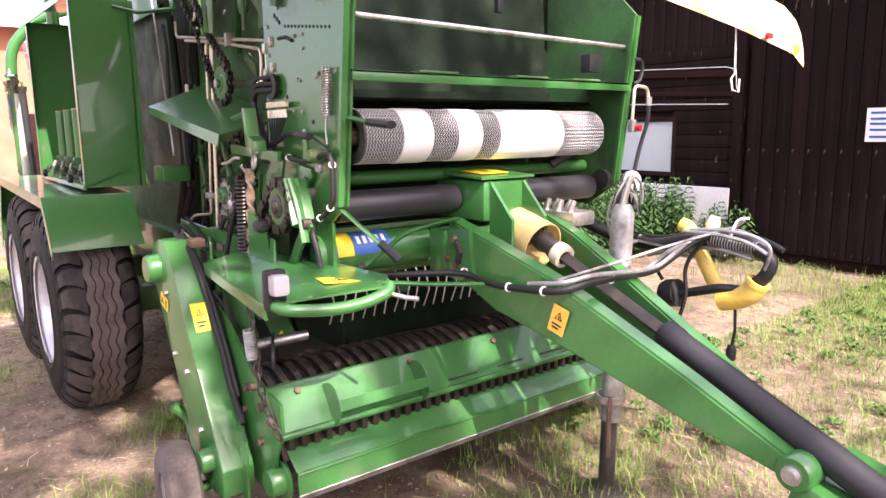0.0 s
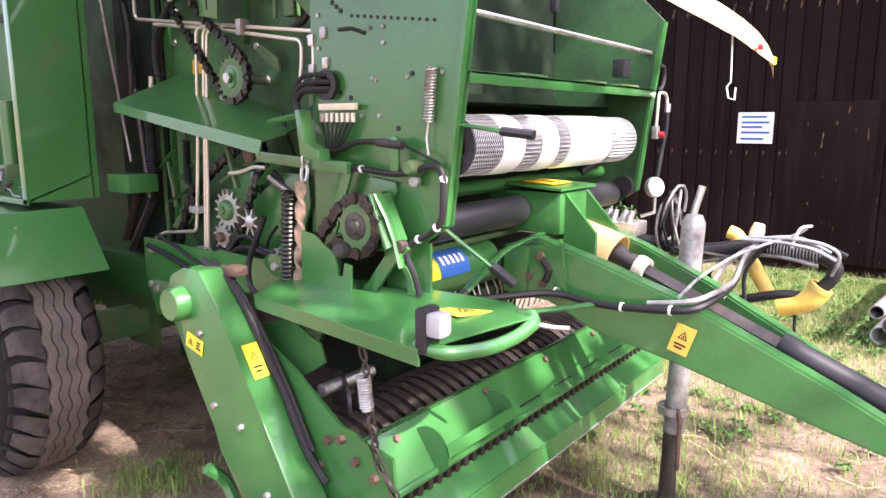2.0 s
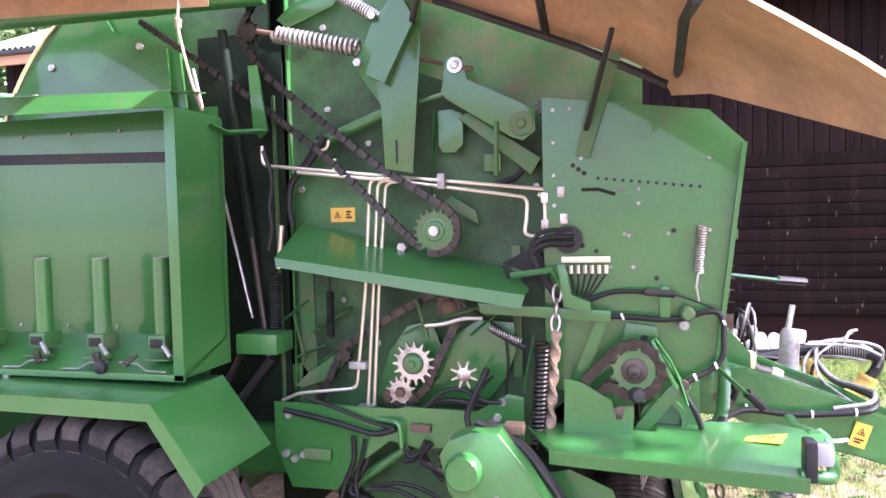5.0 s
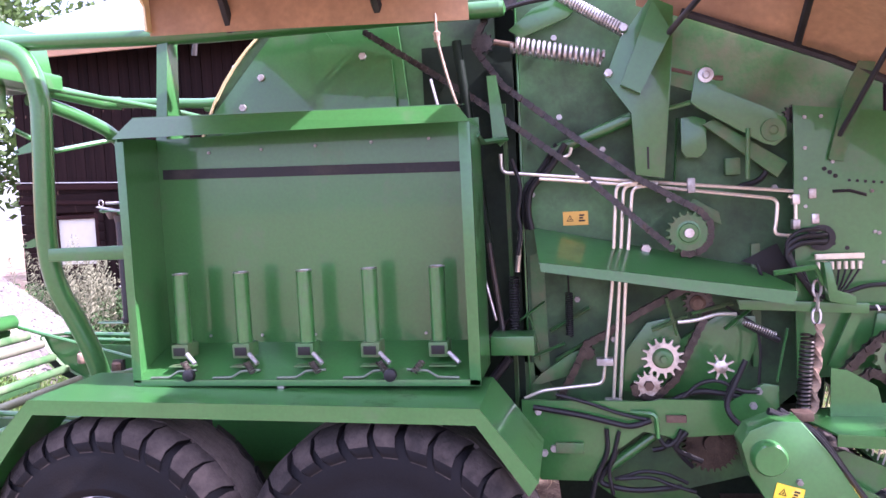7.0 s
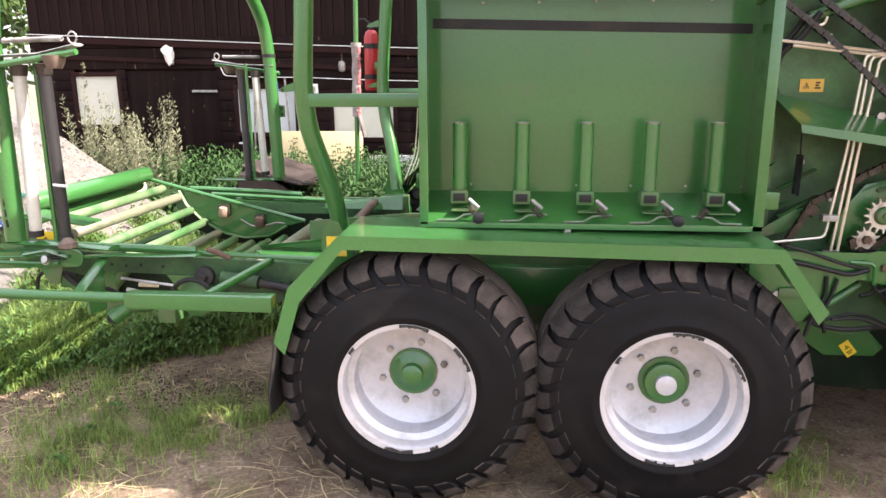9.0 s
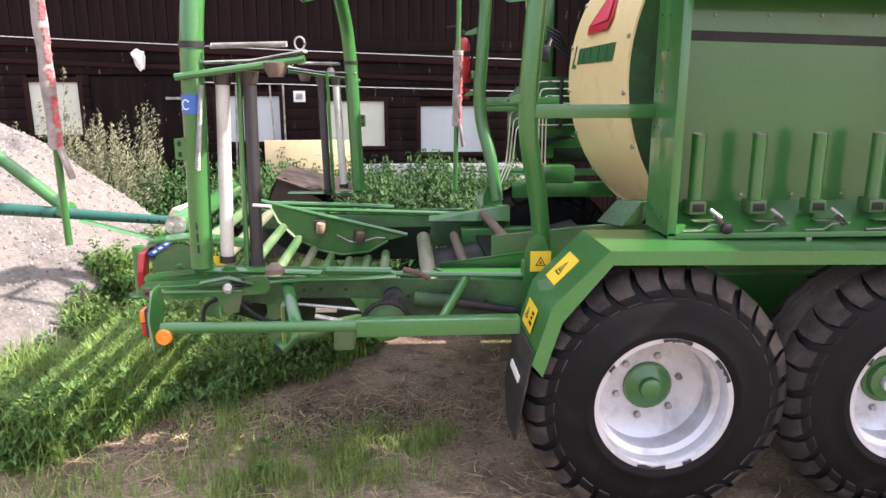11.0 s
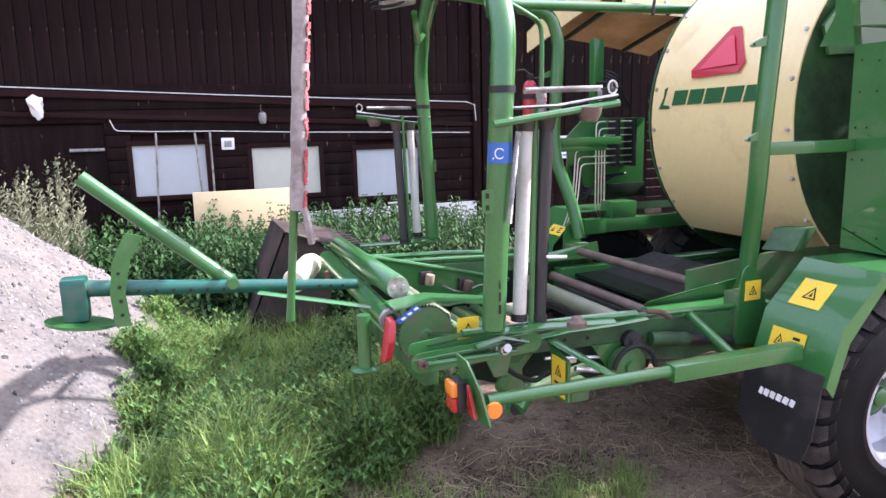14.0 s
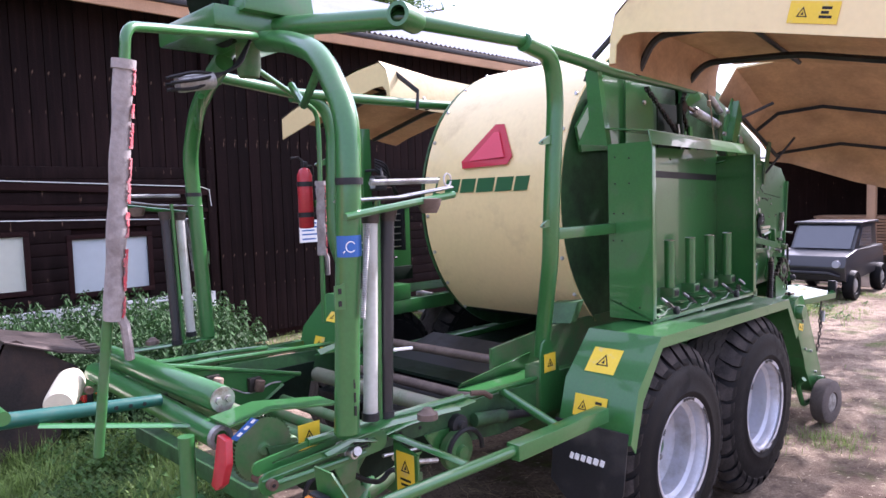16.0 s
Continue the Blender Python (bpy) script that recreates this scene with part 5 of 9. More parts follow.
for y in (-1.30, -0.905):
    ear = [(2.745 + 0.082 * math.cos(a), y, 0.553 + 0.082 * math.sin(a)) for a in [radians(41 + d) for d in range(-100, 101, 20)]]
    part("step_ear", plate(ear, (0, 0.006, 0)), GREEN, def_)
part("step_tread", plate([(2.812, -1.30, 0.590), (2.812, -0.90, 0.590), (2.826, -0.90, 0.552), (2.826, -1.30, 0.552)], (0.005, 0, 0.002)), GREEN, def_)
for k in range(6):
    part("slot", plate([(2.7505, -1.02 + 0.27 * k, 0.524), (2.7505, -0.87 + 0.27 * k, 0.524), (2.7545, -0.87 + 0.27 * k, 0.518), (2.7545, -1.02 + 0.27 * k, 0.518)], (0.006, 0, 0.004)), INK, def_)
bp("tine_bed", plate([(2.70, -1.49, 0.47), (2.70, 0.55, 0.47), (2.765, 0.55, 0.40), (2.765, -1.49, 0.40)], (-0.01, 0, -0.01)), CHAFF)
tip0 = bp("tine_tip", box((2.725, -0.012, 0.425), (2.762, 0.012, 0.485), 0.004), TINE)
tip0.location = (0, -1.46, 0)
for k in range(1, 41):
    s = tip0.copy()
    scene.collection.objects.link(s)
    s.location = (0, -1.46 + 0.05 * k, 0)
gd = bp("lower_guard", plate([(2.755, -1.48, 0.428), (2.755, 0.56, 0.428), (2.832, 0.56, 0.372), (2.832, -1.48, 0.372)], (0, 0, 0.006)), GREEN, "bright green lower guard with scuffed edge")
part("face", plate([(2.832, -1.48, 0.377), (2.832, 0.56, 0.377), (2.840, 0.56, 0.298), (2.840, -1.48, 0.298)], (0.005, 0, 0)), GREEN, gd)
part("ridge", cyl((2.836, -1.48, 0.372), (2.836, 0.56, 0.372), 0.007, n=8), GREEN, gd)
part("scuffed_edge", plate([(2.8455, -1.48, 0.298), (2.8455, 0.56, 0.298), (2.815, 0.56, 0.262), (2.815, -1.48, 0.262)], (0.003, 0, -0.003)), GALV, gd, "scuffed bare steel edge")
part("roller_end", lathe([(0.0, 0.0), (0.045, 0.0), (0.052, 0.01), (0.052, 0.05), (0.075, 0.055), (0.075, 0.065), (0.0, 0.065)], (2.70, -1.535, 0.30), (0, 1, 0), 24), GREEN, gd)
part("roller_end", lathe([(0.0, 0.0), (0.075, 0.0), (0.075, 0.01), (0.0, 0.01)], (2.76, 0.56, 0.33), (0, 1, 0), 24), GREEN, gd)
strip_bm = bmesh.new()
secs = []
for k in range(13):
    a = radians(-20 + 150 * k / 12)
    r = 0.245
    x, z = 2.46 + r * math.cos(a), 0.40 + r * math.sin(a)
    secs.append([strip_bm.verts.new(p) for p in ((x, -0.020, z), (x - 0.012 * math.cos(a) * -1, 0.0, z + 0.010 * math.sin(a)), (x, 0.020, z), (x - 0.05 * math.cos(a), 0.018, z - 0.05 * math.sin(a)), (x - 0.05 * math.cos(a), -0.018, z - 0.05 * math.sin(a)))])
for p, q in zip(secs, secs[1:]):
    for i in range(5):
        strip_bm.faces.new((p[i], p[(i + 1) % 5], q[(i + 1) % 5], q[i]))
first = bp("pickup_strip", strip_bm, TINE)
first.location = (0, -1.44, 0)
for k in range(1, 34):
    s = first.copy()
    scene.collection.objects.link(s)
    s.location = (0, -1.44 + 0.0585 * k, 0)
bp("pickup_shaft", cyl((2.46, -1.5, 0.40), (2.46, 0.55, 0.40), 0.17, n=24), CHAFF)
bp("intake_floor", plate([(1.9, -1.2, 0.55), (1.9, 0.25, 0.55), (2.3, 0.5, 0.56), (2.3, -1.45, 0.56)], (0, 0, 0.01)), CHAFF)
tn = bmesh.new()
for k in range(26):
    y = -1.15 + 0.052 * k
    tube([(2.50, y, 0.98), (2.53, y + 0.005, 0.86 + 0.03 * (k % 3)), (2.50, y - 0.004, 0.78)], 0.004, 4, tn)
tagged(bp("hold_down_tines", tn, STEEL, "thin steel hold-down tines"), kind="stuff")
bp("tine_bar", cyl((2.50, -1.25, 0.98), (2.50, 0.25, 0.98), 0.022, n=10), GREEN2)
bp("auger_shaft", cyl((2.42, -1.46, 0.73), (2.42, -1.22, 0.73), 0.022, n=12), STEEL)
bp("auger_disc", lathe([(0.0, 0.0), (0.10, 0.0), (0.10, 0.012), (0.0, 0.012)], (2.40, -1.36, 0.66), (0.5, 1, 0), 24), GREYROLL)
gw = bp("gauge_wheel", lathe([(0.0, -0.045), (0.08, -0.045), (0.085, -0.06), (0.150, -0.065), (0.178, -0.05), (0.19, 0.0), (0.178, 0.05), (0.150, 0.065), (0.085, 0.06), (0.08, 0.045), (0.0, 0.045)], (2.33, -1.74, 0.19), (0.12, 1, 0), 40), TREAD, "worn dusty rubber gauge wheel")
part("wheel_centre", lathe([(0.0, -0.055), (0.05, -0.055), (0.08, -0.05)], (2.33, -1.74, 0.19), (0.12, 1, 0), 20), GALV, gw)
bp("gauge_wheel_arm", tube([(2.05, -1.66, 0.42), (2.07, -1.60, 0.36), (2.20, -1.60, 0.16), (2.34, -1.62, 0.17), (2.33, -1.70, 0.19)], 0.022, 8, bend=0.04), GREEN)
bp("adjuster_plate", sideplate([(2.54, 0.42), (2.60, 0.44), (2.60, 0.08), (2.56, 0.06)], -1.57, 0.01), GREEN)

# parking jack
jack = bp("parking_jack", lathe([(0.0, 0.35), (0.043, 0.35), (0.045, 1.22), (0.03, 1.25), (0.0, 1.25)], (3.165, -0.22, 0.0), (0.03, 0, 1), 22), GALV, "worn galvanised parking jack")
part("inner_tube", cyl((3.16, -0.22, 0.02), (3.17, -0.22, 0.42), 0.034, n=18), DARKSTEEL, jack)
part("foot", lathe([(0.0, 0.0), (0.105, 0.0), (0.11, 0.012), (0.05, 0.03), (0.0, 0.03)], (3.150, -0.22, 0.005), (0, 0, 1), 22), DARKSTEEL, jack)
part("collar", lathe([(0.052, 0.0), (0.062, 0.0), (0.062, 0.03), (0.052, 0.03)], (3.168, -0.22, 0.43), (0, 0, 1), 20), STEEL, jack)
part("pull_pin", tube([(3.20, -0.26, 0.46), (3.22, -0.29, 0.42), (3.22, -0.29, 0.22)], 0.010, 6), RUST, jack)
part("handle", cyl((3.19, -0.22, 1.22), (3.22, -0.20, 1.36), 0.014, n=10), STEEL, jack)
bp("jack_bracket", box((3.08, -0.30, 0.70), (3.26, -0.14, 0.76), 0.01), GREEN)

# pressure gauge, hoses and couplings ahead of the chamber
ga = bp("pressure_gauge", lathe([(0.0, 0.0), (0.042, 0.0), (0.048, 0.006), (0.048, 0.03), (0.0, 0.03)], (2.86, 0.284, 1.301), (-0.8, 0.5, -0.1), 26), STEEL, "round pressure gauge with a white dial")
part("dial", lathe([(0.0, -0.001), (0.041, -0.001)], (2.86, 0.284, 1.301), (-0.8, 0.5, -0.1), 26), WHITE, ga)
part("needle", box((2.861, 0.278, 1.298), (2.863, 0.282, 1.33), 0), INK, ga)
bp("gauge_stem", tube([(2.85, 0.29, 1.26), (2.85, 0.29, 1.18), (2.80, 0.25, 1.16)], 0.01, 6), STEEL)
va = bp("valve_block", box((2.815, 0.290, 1.525), (2.845, 0.325, 1.585), 0.006), GALV)
part("valve_knob", cyl((2.845, 0.318, 1.545), (2.868, 0.322, 1.545), 0.016, n=14), RED, va, "red valve knob")
part("pipe", tube([(2.835, 0.30, 1.58), (2.838, 0.305, 1.742), (2.84, 0.40, 1.735), (2.845, 0.408, 1.66)], 0.008, 8, bend=0.03), PIPE, va)
part("pipe_nut", cyl((2.845, 0.408, 1.69), (2.845, 0.408, 1.65), 0.014, n=6), GALV, va)
part("hose", tube([(2.845, 0.408, 1.66), (2.85, 0.40, 1.58), (2.85, 0.345, 1.46), (2.85, 0.31, 1.35)], 0.010, 8, bend=0.06), HOSE, va)
part("hose", tube([(2.835, 0.30, 1.86), (2.84, 0.345, 1.86), (2.84, 0.36, 1.81), (2.84, 0.335, 1.76), (2.835, 0.30, 1.75)], 0.009, 8, bend=0.03), HOSE, va)
big = [(2.72, -0.10, 1.17), (2.775, 0.0, 1.139), (2.956, 0.05, 1.064), (3.139, 0.06, 1.047), (3.332, 0.06, 1.10), (3.485, 0.06, 1.102), (3.605, 0.06, 1.092), (3.674, 0.06, 1.059), (3.647, 0.06, 0.989), (3.592, 0.06, 0.944)]
bundle = bp("hose_harness", tube(big, 0.026, 12, bend=0.12), HOSE, "bundle of black and grey hydraulic hoses")
part("spiral_guard", coil((2.90, 0.045, 1.085), (3.14, 0.06, 1.048), 0.028, 0.003, 22), GREASE, bundle)
part("spiral_guard", coil((3.42, 0.06, 1.103), (3.61, 0.06, 1.09), 0.028, 0.003, 16), GALV, bundle)
for off, r, m, k0, k1 in (((0.02, 0.03, 0.035), 0.011, HOSE, 2, 8), ((-0.01, -0.04, 0.03), 0.008, GALV, 4, 8), ((0.01, -0.03, 0.045), 0.007, GALV, 4, 9), ((0.0, 0.05, -0.02), 0.010, HOSE, 1, 7), ((0.0, -0.02, -0.035), 0.008, GALV, 3, 7)):
    part("hose", tube([Vector(p) + Vector(off) * (0.6 + 0.7 * random.random()) for p in big[k0:k1]], r, 8, bend=0.12), m, bundle)
part("yellow_sleeve", tube([(3.622, 0.06, 0.968), (3.60, 0.06, 0.925), (3.559, 0.06, 0.896), (3.475, 0.06, 0.871)], 0.043, 18, bend=0.03), YPLAST, bundle, "smooth yellow plastic hose sleeve")
part("sleeve_rim", lathe([(0.034, 0.0), (0.048, 0.0), (0.048, 0.018), (0.034, 0.018)], (3.614, 0.06, 0.958), (0.5, 0, 0.85), 18), YPLAST, bundle)
part("hose", tube([(3.56, 0.06, 0.925), (3.48, 0.04, 0.925), (3.305, 0.05, 0.868)], 0.019, 10, bend=0.05), HOSE, bundle)
part("yellow_sleeve", tube([(3.245, 0.12, 1.145), (3.275, 0.12, 1.135), (3.295, 0.12, 1.11), (3.33, 0.12, 1.05), (3.416, 0.12, 0.905)], 0.030, 16, bend=0.03), YPLAST, bundle, "smooth yellow plastic hose sleeve")
part("sleeve_ring", lathe([(0.030, 0.0), (0.037, 0.003), (0.037, 0.022), (0.030, 0.025)], (3.30, 0.12, 1.10), (0.45, 0, -0.9), 16), YPLAST, bundle)
part("coupling", lathe([(0.0, 0.0), (0.028, 0.0), (0.03, 0.05), (0.022, 0.08), (0.0, 0.08)], (3.33, 0.2, 1.10), (0.2, 0, 1), 14), WPLAST, bundle)
part("plug_cable", tube([(3.535, 0.06, 0.87), (3.54, 0.06, 0.76), (3.53, 0.06, 0.69)], 0.006, 6), HOSE, bundle)
part("plug", lathe([(0.0, 0.0), (0.018, 0.01), (0.02, 0.05), (0.012, 0.07), (0.0, 0.07)], (3.53, 0.06, 0.63), (0, 0, 1), 12), BLACK, bundle)
part("cap", lathe([(0.0, 0.0), (0.050, 0.0), (0.058, 0.02), (0.058, 0.07), (0.03, 0.08), (0.0, 0.08)], (3.22, 0.05, 0.855), (1, 0, 0.2), 20), BLACK, bundle)
for k in range(7):
    a = 0.9 * k
    loop = [(3.02 + 0.03 * math.cos(t + a) + 0.02 * k % 0.05, 0.02 + 0.07 * math.cos(t), 1.16 + 0.12 * math.sin(t) + 0.010 * k) for t in [0.45 * i for i in range(13)]]
    part("cable_coil", tube(loop, 0.0065, 6), HOSE if k % 2 else GALV, bundle)
near_run = [(2.62, -1.18, 1.0), (2.80, -0.98, 1.01), (2.916, -0.80, 1.012), (3.084, -0.80, 0.99), (3.245, -0.79, 1.0), (3.393, -0.78, 1.015), (3.432, -0.68, 1.04), (3.409, -0.45, 1.03), (3.377, -0.25, 1.01), (3.353, -0.05, 1.061), (3.391, 0.05, 1.114), (3.532, 0.06, 1.136), (3.64, 0.06, 1.093)]
part("cable", tube(near_run, 0.013, 8, bend=0.1), HOSE, bundle)
part("cable", tube([Vector(p) + Vector((0.0, 0.012, 0.018 + 0.01 * math.sin(1.3 * i))) for i, p in enumerate(near_run[4:])], 0.009, 8, bend=0.1), GALV, bundle)
for p in ((2.916, -0.80, 1.012), (3.16, -0.795, 0.995), (3.32, -0.785, 1.008), (3.42, -0.56, 1.035)):
    part("cable_tie", lathe([(0.014, 0.0), (0.017, 0.0), (0.017, 0.008), (0.014, 0.008)], p, (1, 0, 0), 12), WHITE, bundle)
part("cable", tube([(3.324, -0.72, 1.035), (3.29, -0.40, 1.045), (3.334, -0.10, 1.089), (3.45, 0.02, 1.14), (3.518, 0.06, 1.167), (3.551, 0.06, 1.194)], 0.006, 6, bend=0.1), GALV, bundle)
part("cable", tube([(3.271, -0.30, 0.93), (3.28, -0.15, 1.0), (3.301, -0.05, 1.057), (3.373, 0.06, 1.12), (3.587, 0.06, 1.12)], 0.009, 6, bend=0.1), GALV, bundle)
part("cable", tube([(3.40, 0.03, 1.10), (3.34, 0.0, 1.0), (3.36, 0.0, 0.88), (3.33, 0.0, 0.78)], 0.009, 6, bend=0.1), HOSE, bundle)
part("cable", tube([(3.30, 0.0, 1.07), (3.20, 0.0, 0.98), (3.23, 0.02, 0.92)], 0.008, 6, bend=0.05), HOSE, bundle)
part("cable_tie", tube([(3.50, 0.05, 1.08), (3.51, 0.04, 1.14), (3.53, 0.05, 1.20), (3.57, 0.06, 1.205)], 0.006, 5, bend=0.02), WHITE, bundle)
vb = bp("coupling_block", box((2.78, -0.26, 1.14), (2.98, -0.12, 1.20), 0.012), STEEL)
for k in range(5):
    part("coupling", lathe([(0.0, 0.0), (0.014, 0.0), (0.016, 0.03), (0.011, 0.06), (0.0, 0.06)], (2.80 + 0.035 * k, -0.24 + 0.02 * (k % 2), 1.19), (0.3, 0.2, 1), 10), STEEL, vb)
bp("coupling_plate", plate([(3.02, 0.02, 1.07), (3.30, 0.02, 1.05), (3.30, 0.20, 1.0), (3.02, 0.20, 1.02)], (0, 0, 0.01)), GALV)

# ---- machine side: drives, pipes and springs ----
Y0 = -1.092
sp = bp("drive_sprocket", gear((1.75, 1.765), 0.088, 0.073, 18, -1.262, -1.245), GREEN2, "green chain sprocket with a steel hub")
part("hub", lathe([(0.0, 0.0), (0.020, 0.0), (0.020, 0.006), (0.036, 0.006), (0.040, 0.012), (0.058, 0.014), (0.058, 0.03)], (1.75, -1.275, 1.765), (0, 1, 0), 24), GREEN, sp)
part("shaft", cyl((1.75, -1.285, 1.765), (1.75, -1.09, 1.765), 0.019, n=14), STEEL, sp)
bp("idler_sprocket", gear((0.945, 2.605), 0.048, 0.037, 12, -1.19, -1.17), GREASE)
bp("idler_sprocket", gear((1.05, 2.79), 0.060, 0.048, 13, -1.19, -1.17), GREASE)
c1 = [(1.02, -1.18, 2.83), (0.975, -1.18, 2.74), (0.93, -1.18, 2.66), (0.90, -1.18, 2.60), (0.93, -1.18, 2.55), (1.02, -1.18, 2.42), (1.30, -1.20, 2.19), (1.55, -1.23, 2.0), (1.80, -1.25, 1.85), (1.838, -1.25, 1.80), (1.835, -1.25, 1.73), (1.80, -1.25, 1.69), (1.745, -1.25, 1.676), (1.70, -1.25, 1.69)]
bp("drive_chain", chain(c1, 0.030, 0.026), GREASE, "greasy roller chain")
c2 = [(0.42, -1.17, 2.70), (0.90, -1.18, 2.37), (1.30, -1.20, 2.06), (1.60, -1.24, 1.78), (1.70, -1.25, 1.69)]
bp("drive_chain", chain(c2, 0.030, 0.026), GREASE)
g2 = bp("large_gear", gear((1.64, 1.246), 0.086, 0.064, 15, -1.232, -1.215), STEEL, "worn steel sprocket")
part("hub", lathe([(0.0, 0.0), (0.014, 0.0), (0.016, 0.008), (0.032, 0.008), (0.040, 0.014), (0.046, 0.04)], (1.64, -1.262, 1.246), (0, 1, 0), 20), GREEN2, g2)
bp("small_gear", gear((1.582, 1.128), 0.062, 0.044, 12, -1.222, -1.20), STEEL)
bp("gear_nut", bolts([(1.582, -1.222, 1.128)], (0, -1, 0), 0.022, 0.02), RUST)
st = bp("star_wheel", gear((1.857, 1.222), 0.054, 0.026, 8, -1.29, -1.277), STEEL)
part("hub", lathe([(0.0, 0.0), (0.012, 0.0), (0.026, 0.008), (0.026, 0.03)], (1.857, -1.30, 1.222), (0, 1, 0), 16), STEEL, st)
bp("tension_gear", gear((1.785, 1.472), 0.058, 0.045, 14, -1.215, -1.19), GREASE)
bp("tension_hub", lathe([(0.0, 0.0), (0.02, 0.0), (0.032, 0.01), (0.032, 0.04)], (1.785, -1.235, 1.472), (0, 1, 0), 16), RUST)
bp("guide_gear", gear((1.335, 1.262), 0.034, 0.026, 10, -1.20, -1.175), GREASE)
c3 = [(1.21, -1.19, 1.06), (1.28, -1.19, 1.19), (1.33, -1.19, 1.30), (1.42, -1.19, 1.345), (1.55, -1.19, 1.43), (1.74, -1.19, 1.53), (1.82, -1.19, 1.52), (1.84, -1.19, 1.46), (1.79, -1.2, 1.36), (1.735, -1.21, 1.25), (1.69, -1.21, 1.15), (1.60, -1.21, 1.065), (1.53, -1.21, 1.09), (1.515, -1.21, 1.15)]
bp("drive_chain", chain(c3, 0.034, 0.030), GREASE)
sh2 = bp("shaft_sprocket", gear((2.478, 1.268), 0.082, 0.070, 12, -1.345, -1.32), GREEN2)
part("hub", lathe([(0.0, 0.0), (0.008, 0.0), (0.014, 0.004), (0.022, 0.004), (0.026, 0.012), (0.045, 0.016), (0.048, 0.04)], (2.478, -1.365, 1.268), (0, 1, 0), 22), DARKSTEEL, sh2)
ring = [(2.478 + 0.092 * math.cos(radians(a)), -1.335, 1.268 + 0.092 * math.sin(radians(a))) for a in range(150, -170, -20)]
bp("drive_chain", chain([(2.27, -1.335, 1.18), (2.34, -1.335, 1.26)] + ring[1:] + [(2.30, -1.335, 1.12)], 0.040, 0.032), GREASE)

pipes = (
    [(1.00, 2.13), (1.00, 2.05), (1.55, 1.985), (2.20, 1.908), (2.225, 1.895), (2.23, 1.80)],
    [(1.16, 2.015), (1.6, 1.962), (2.10, 1.885), (2.095, 1.80), (2.085, 1.745), (2.13, 1.735), (2.24, 1.742)],
    [(1.56, 1.98), (1.475, 1.972), (1.445, 1.55), (1.395, 1.135), (1.14, 1.105), (1.06, 1.07)],
    [(1.60, 1.972), (1.505, 1.965), (1.475, 1.55), (1.43, 0.985)],
    [(1.64, 1.966), (1.54, 1.958), (1.50, 1.55), (1.455, 0.935)],
    [(2.14, 1.895), (2.165, 1.88), (2.165, 1.77)],
)
for k, p in enumerate(pipes):
    bp("hydraulic_pipe", tube([(x, -1.205 - 0.006 * (k % 3), z) for x, z in p], 0.0075, 8, bend=0.03), PIPE, "bright zinc hydraulic pipe")
bp("pipe_clamp", box((1.755, -1.235, 1.925), (1.785, -1.19, 1.985), 0.004), GALV)
bp("pipe_clamp", box((1.37, -1.235, 1.215), (1.44, -1.19, 1.245), 0.004), GALV)
bp("pipe_clamp", box((1.40, -1.235, 1.035), (1.47, -1.19, 1.07), 0.004), GALV)
for x, z in ((1.43, 0.94), (1.455, 0.90)):
    bp("hose_end", cyl((x, -1.21, z), (x - 0.01, -1.21, z + 0.09), 0.011, n=8), GALV)
for x, z in ((2.225, 1.90), (2.165, 1.88), (2.235, 1.80), (2.165, 1.78)):
    bp("pipe_joint", box((x - 0.014, -1.232, z - 0.02), (x + 0.014, -1.195, z + 0.02), 0.005), STEEL)
bp("hose_grommet", lathe([(0.028, -0.006), (0.05, -0.004), (0.052, 0.012), (0.03, 0.014)], (2.25, -1.235, 1.725), (0, -1, 0), 20), BLACK)
for k in range(3):
    bp("rubber_hose", tube([(2.27, -1.24, 1.71 + 0.025 * k), (2.16, -1.27, 1.71 + 0.025 * k), (2.11, -1.26, 1.67 + 0.02 * k), (2.16, -1.27, 1.58), (2.235, -1.27, 1.49 - 0.014 * k)], 0.012 - 0.002 * k, 8, bend=0.05), HOSE)
bp("rubber_hose", tube([(2.229, -1.262, 1.490), (2.33, -1.26, 1.506), (2.398, -1.26, 1.534), (2.473, -1.26, 1.538), (2.528, -1.26, 1.533)], 0.009, 8, bend=0.05), HOSE)
bp("rubber_hose", tube([(2.233, -1.27, 1.462), (2.344, -1.27, 1.447), (2.459, -1.27, 1.447), (2.569, -1.27, 1.436), (2.656, -1.27, 1.444), (2.714, -1.27, 1.467), (2.763, -1.27, 1.469), (2.779, -1.27, 1.431), (2.778, -1.27, 1.305), (2.73, -1.27, 1.258), (2.654, -1.28, 1.222), (2.646, -1.29, 1.18), (2.683, -1.29, 1.121), (2.702, -1.29, 1.06)], 0.0105, 8, bend=0.05), HOSE)
bp("junction_sleeve", tube([(2.517, -1.272, 1.536), (2.619, -1.272, 1.528)], 0.014, 10), BLACK)
bp("sensor_wire", tube([(2.616, -1.26, 1.527), (2.685, -1.26, 1.503), (2.752, -1.26, 1.477)], 0.004, 6), HOSE)
for q in ((2.44, -1.27, 1.447), (2.779, -1.27, 1.431), (2.752, -1.27, 1.28), (2.684, -1.275, 1.237)):
    bp("cable_tie", lathe([(0.011, -0.004), (0.0135, -0.004), (0.0135, 0.004), (0.011, 0.004)], q, (1, 0, 0.4), 10), WHITE)
cbk = bp("connector_block", box((2.225, -1.258, 1.640), (2.40, -1.240, 1.662), 0.003), WPLAST, "white connector strip with black leads")
